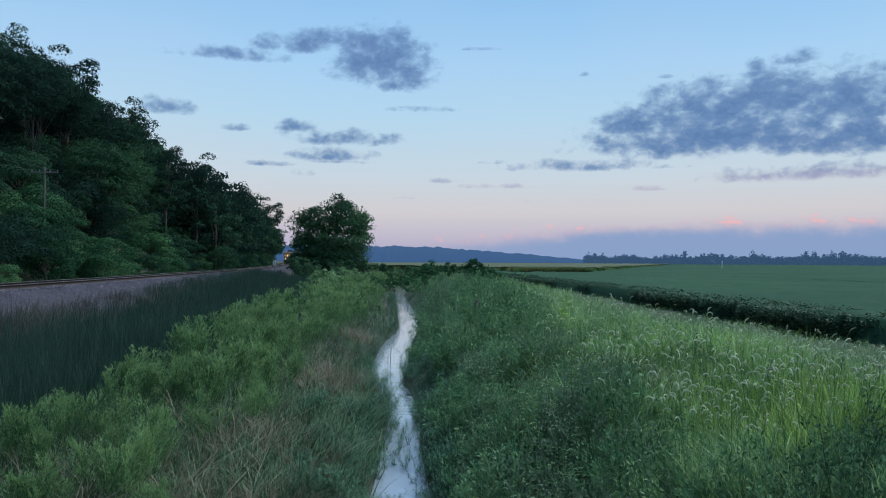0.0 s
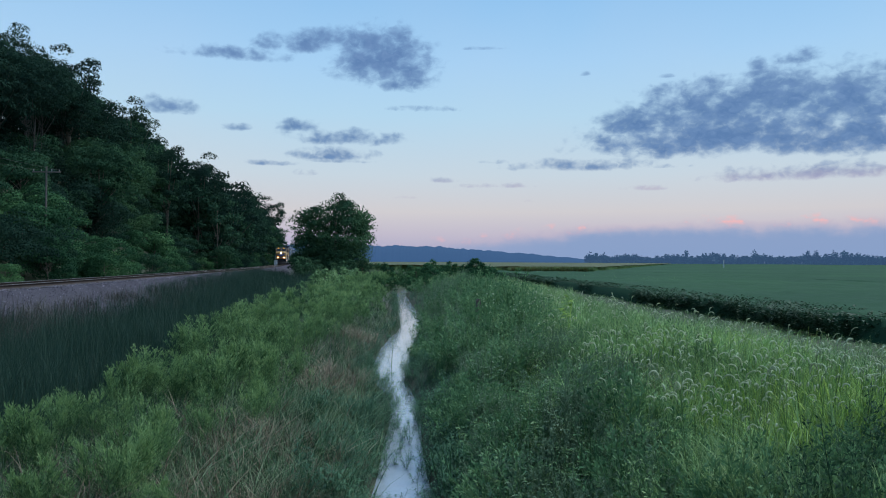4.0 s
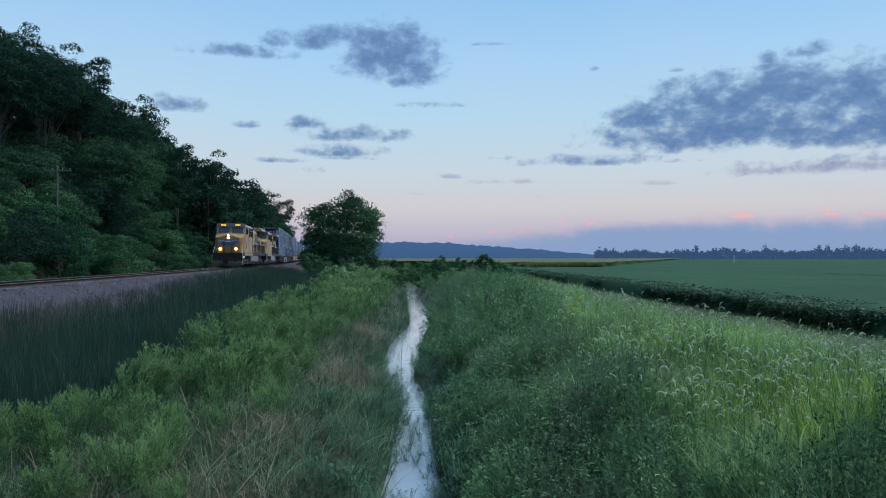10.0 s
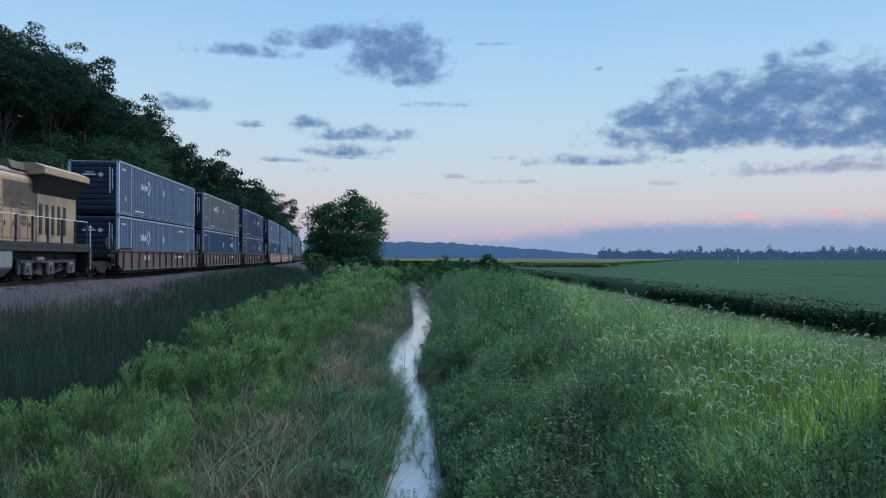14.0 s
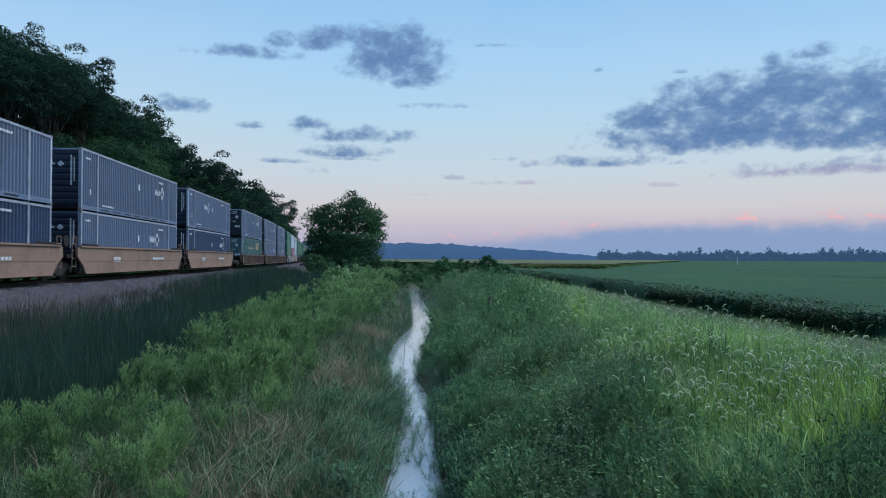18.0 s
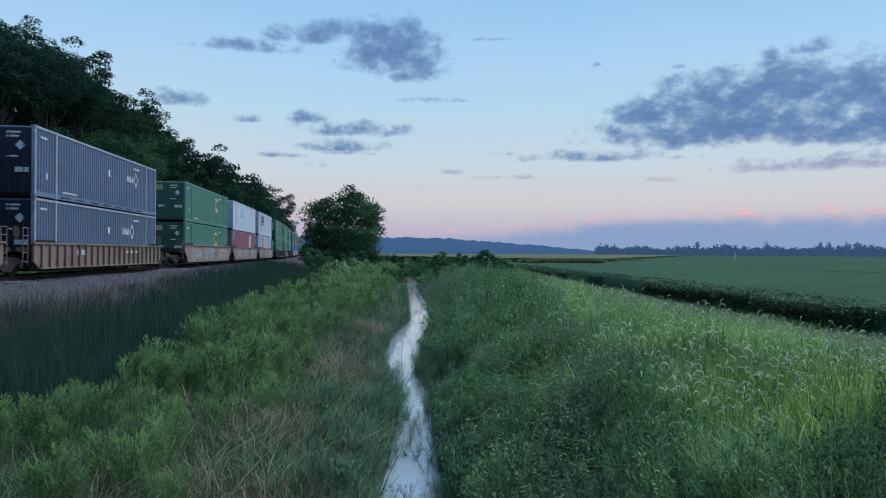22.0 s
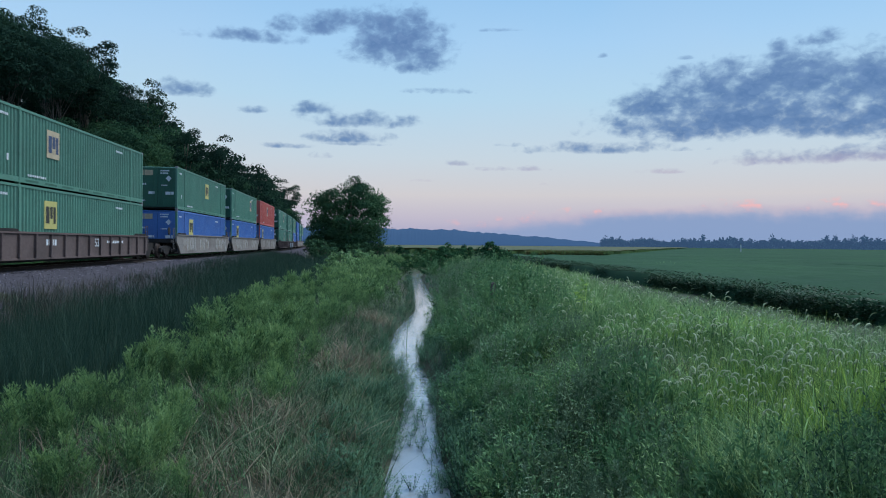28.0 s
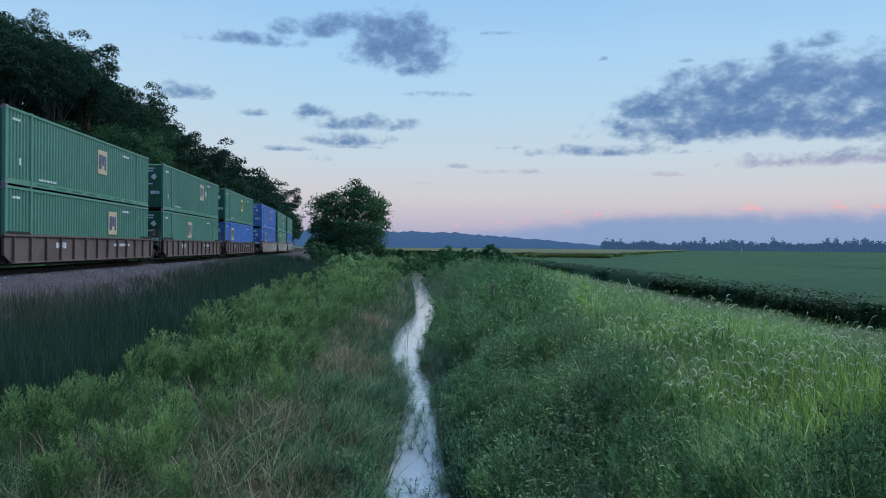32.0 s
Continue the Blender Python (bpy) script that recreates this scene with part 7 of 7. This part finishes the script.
def on_track(s, length, lift):
    """The pose of a vehicle whose front stands s metres along the track."""
    y0, y1 = np.interp([s, s + length], ARC_S, ARC_Y)
    x0, x1 = track(y0), track(y1)
    return pose(float(x0), float(y0), RAIL + lift, 0, 0, math.degrees(math.atan2(-(x1 - x0), y1 - y0)))


def motions():
    """The train rolls in from the north, slowing a little."""
    for thing, s, lift, length in RIDERS:
        rows = []
        for t in range(0, 33, 2):
            q = t - 13.0
            rows.append((float(t), on_track(60.9 + s - 21.5 * q + 0.012 * q * q, length, lift)))
        walk(thing, rows)


# ---- beside the track ----
def make_trackside():
    for x, y, h in ((-30.6, 67.8, 9.2), (-29.5, 22, 9.0)):
        pole = new("utility_pole")
        pole.matrix_world = pose(x, y, float(land(x, y)) - 0.3)
        tagged(pole, "weathered wooden utility pole with one crossarm", "utility pole", "utility poles on the bluff")
        part("shaft", Shape().tube([(0, 0, 0), (0, 0, h + 0.3)], 0.11, 8, 0.08), M["wood_pole"], pole)
        part("crossarm", Shape().box(-1.2, 1.2, -0.06, 0.06, h - 0.25, h - 0.12), M["wood_pole"], pole, "", 0.01)
        for k in (-1.1, -0.45, 0.45, 1.1):
            part("insulator", Shape().tube([(k, 0, h - 0.12), (k, 0, h + 0.06)], 0.045, 6, 0.03), M["tank"], pole)
    for k in (-1.1, 1.1):
        z0, z1 = float(land(-30.6, 67.8)) + 8.9, float(land(-29.5, 22)) + 8.7
        pts = [(-30.6 + 1.1 * u + k, 67.8 - 45.8 * u, z0 + (z1 - z0) * u - 2.4 * u * (1 - u)) for u in np.linspace(0, 1, 14)]
        tagged(new("wire", Shape().tube(pts, 0.012, 4).mesh("wire")), "thin sagging overhead wire on the utility poles", "wire").data.materials.append(M["ink"])
    for x, y, s in ((-31.0, 68.5, 1.15), (-29.2, 66.0, 1.0), (-33.0, 70.5, 1.3)):
        plant_tree("shrub", MOUNDS[1], pose(x, y, float(land(x, y)) - 0.1, 0, 0, x * 30) @ Matrix.Scale(s, 4), "rounded shrub smothered in green vines below the pole", "shrub", "vine-covered shrubs along the railway")
    m = new("trackside_marker")
    m.matrix_world = pose(-17.1, 113, float(land(-17.1, 113)))
    tagged(m, "small white marker sign on a post beside the track", "sign")
    part("post", Shape().tube([(0, 0, 0), (0, 0, 1.9)], 0.05, 6), M["grey_paint"], m)
    part("board", Shape().box(-0.22, 0.22, -0.03, 0.03, 1.2, 1.9), M["white_paint"], m, "", 0.01)
    s = new("stake")
    s.matrix_world = pose(2.9, 24, float(land(2.9, 24)) - 0.1, 4, 3, 20)
    tagged(s, "short dark weathered stake among the bank weeds", "stake")
    part("shaft", Shape().box(-0.07, 0.07, -0.06, 0.06, 0, 0.95), M["tie"], s, "", 0.015)
    part("cap", Shape().prism([(-0.075, 0.95), (0.075, 0.95), (0.03, 1.02), (-0.03, 1.02)], -0.06, 0.06), M["tie"], s)


make_trackside()


def make_lone_plants():
    def plant(name, x, y, z, pieces, label, category):
        root = new(name)
        root.matrix_world = pose(x, y, z)
        tagged(root, label, category)
        for nm, arrays, m in pieces:
            ob = new(nm, soup(nm, *arrays, M[m]))
            ob.parent = root
            tagged(ob, kind="stuff" if nm != "stem" else "")

    def stems(n, h, r, wide=0.05):
        return joined([rod((0, 0, -0.05), (*rng.normal(0, wide, 2), h * rng.uniform(0.8, 1)), r, r * 0.5) for _ in range(n)])

    def leaves(n, h, lo, length, width, wide):
        return joined([leaflet((*rng.normal(0, wide, 2), rng.uniform(lo, h)), (math.cos(a), math.sin(a), rng.uniform(-0.2, 0.7)), length * rng.uniform(0.7, 1.2), width, 0.3) for a in rng.uniform(0, 6.28, n)])

    plant("water_weed", 0.10, 21.0, -0.05, [("stem", stems(2, 0.95, 0.008), "bank"), ("leaf_spray", leaves(26, 0.95, 0.4, 0.13, 0.035, 0.07), "waterside")], "tall dark leafy weed standing in the ditch water", "weed")
    x, y = 4.15, 16.6
    plant("broadleaf_weed", x, y, float(land(x, y)), [("stem", stems(3, 0.95, 0.01, 0.1), "fox_gold"), ("leaf_spray", leaves(22, 1.0, 0.45, 0.17, 0.13, 0.12), "fox_gold")], "yellow-green broad-leaved weed above the bank herbs", "weed")
    x, y = -1.2, 15.2
    plant("dry_stalk", x, y, float(land(x, y)), [("stem", stems(1, 1.15, 0.009, 0.03), "wood_pole"), ("seed_spray", leaves(10, 1.15, 0.8, 0.05, 0.015, 0.02), "dry")], "single dry brown stalk on the ditch bank", "stalk")
    x, y = 5.9, 5.7
    plant("dark_stalk", x, y, float(land(x, y)), [("stem", stems(2, 1.35, 0.009, 0.05), "bank"), ("leaf_spray", leaves(24, 1.3, 0.3, 0.10, 0.025, 0.05), "bank")], "tall dark weed stalk among bright grass", "weed")


make_lone_plants()


def make_ties():
    bed = new("sleepers")
    tagged(bed, "weathered railway sleepers half sunk in ballast", "sleepers", "", "structure")
    me = Shape().box(-1.3, 1.3, -0.11, 0.11, -0.12, 0.012).mesh("tie", 0.012)
    me.materials.append(M["tie"])
    for i in range(290):
        y = 16 + i * 0.52
        a = math.degrees(math.atan2(-(float(track(y + 0.5)) - float(track(y))), 0.5))
        ob = new("tie", me)
        ob.parent, ob.matrix_basis = bed, pose(float(track(y)), y, 1.80, 0, 0, a + rng.normal(0, 0.5))


make_ties()
motions()
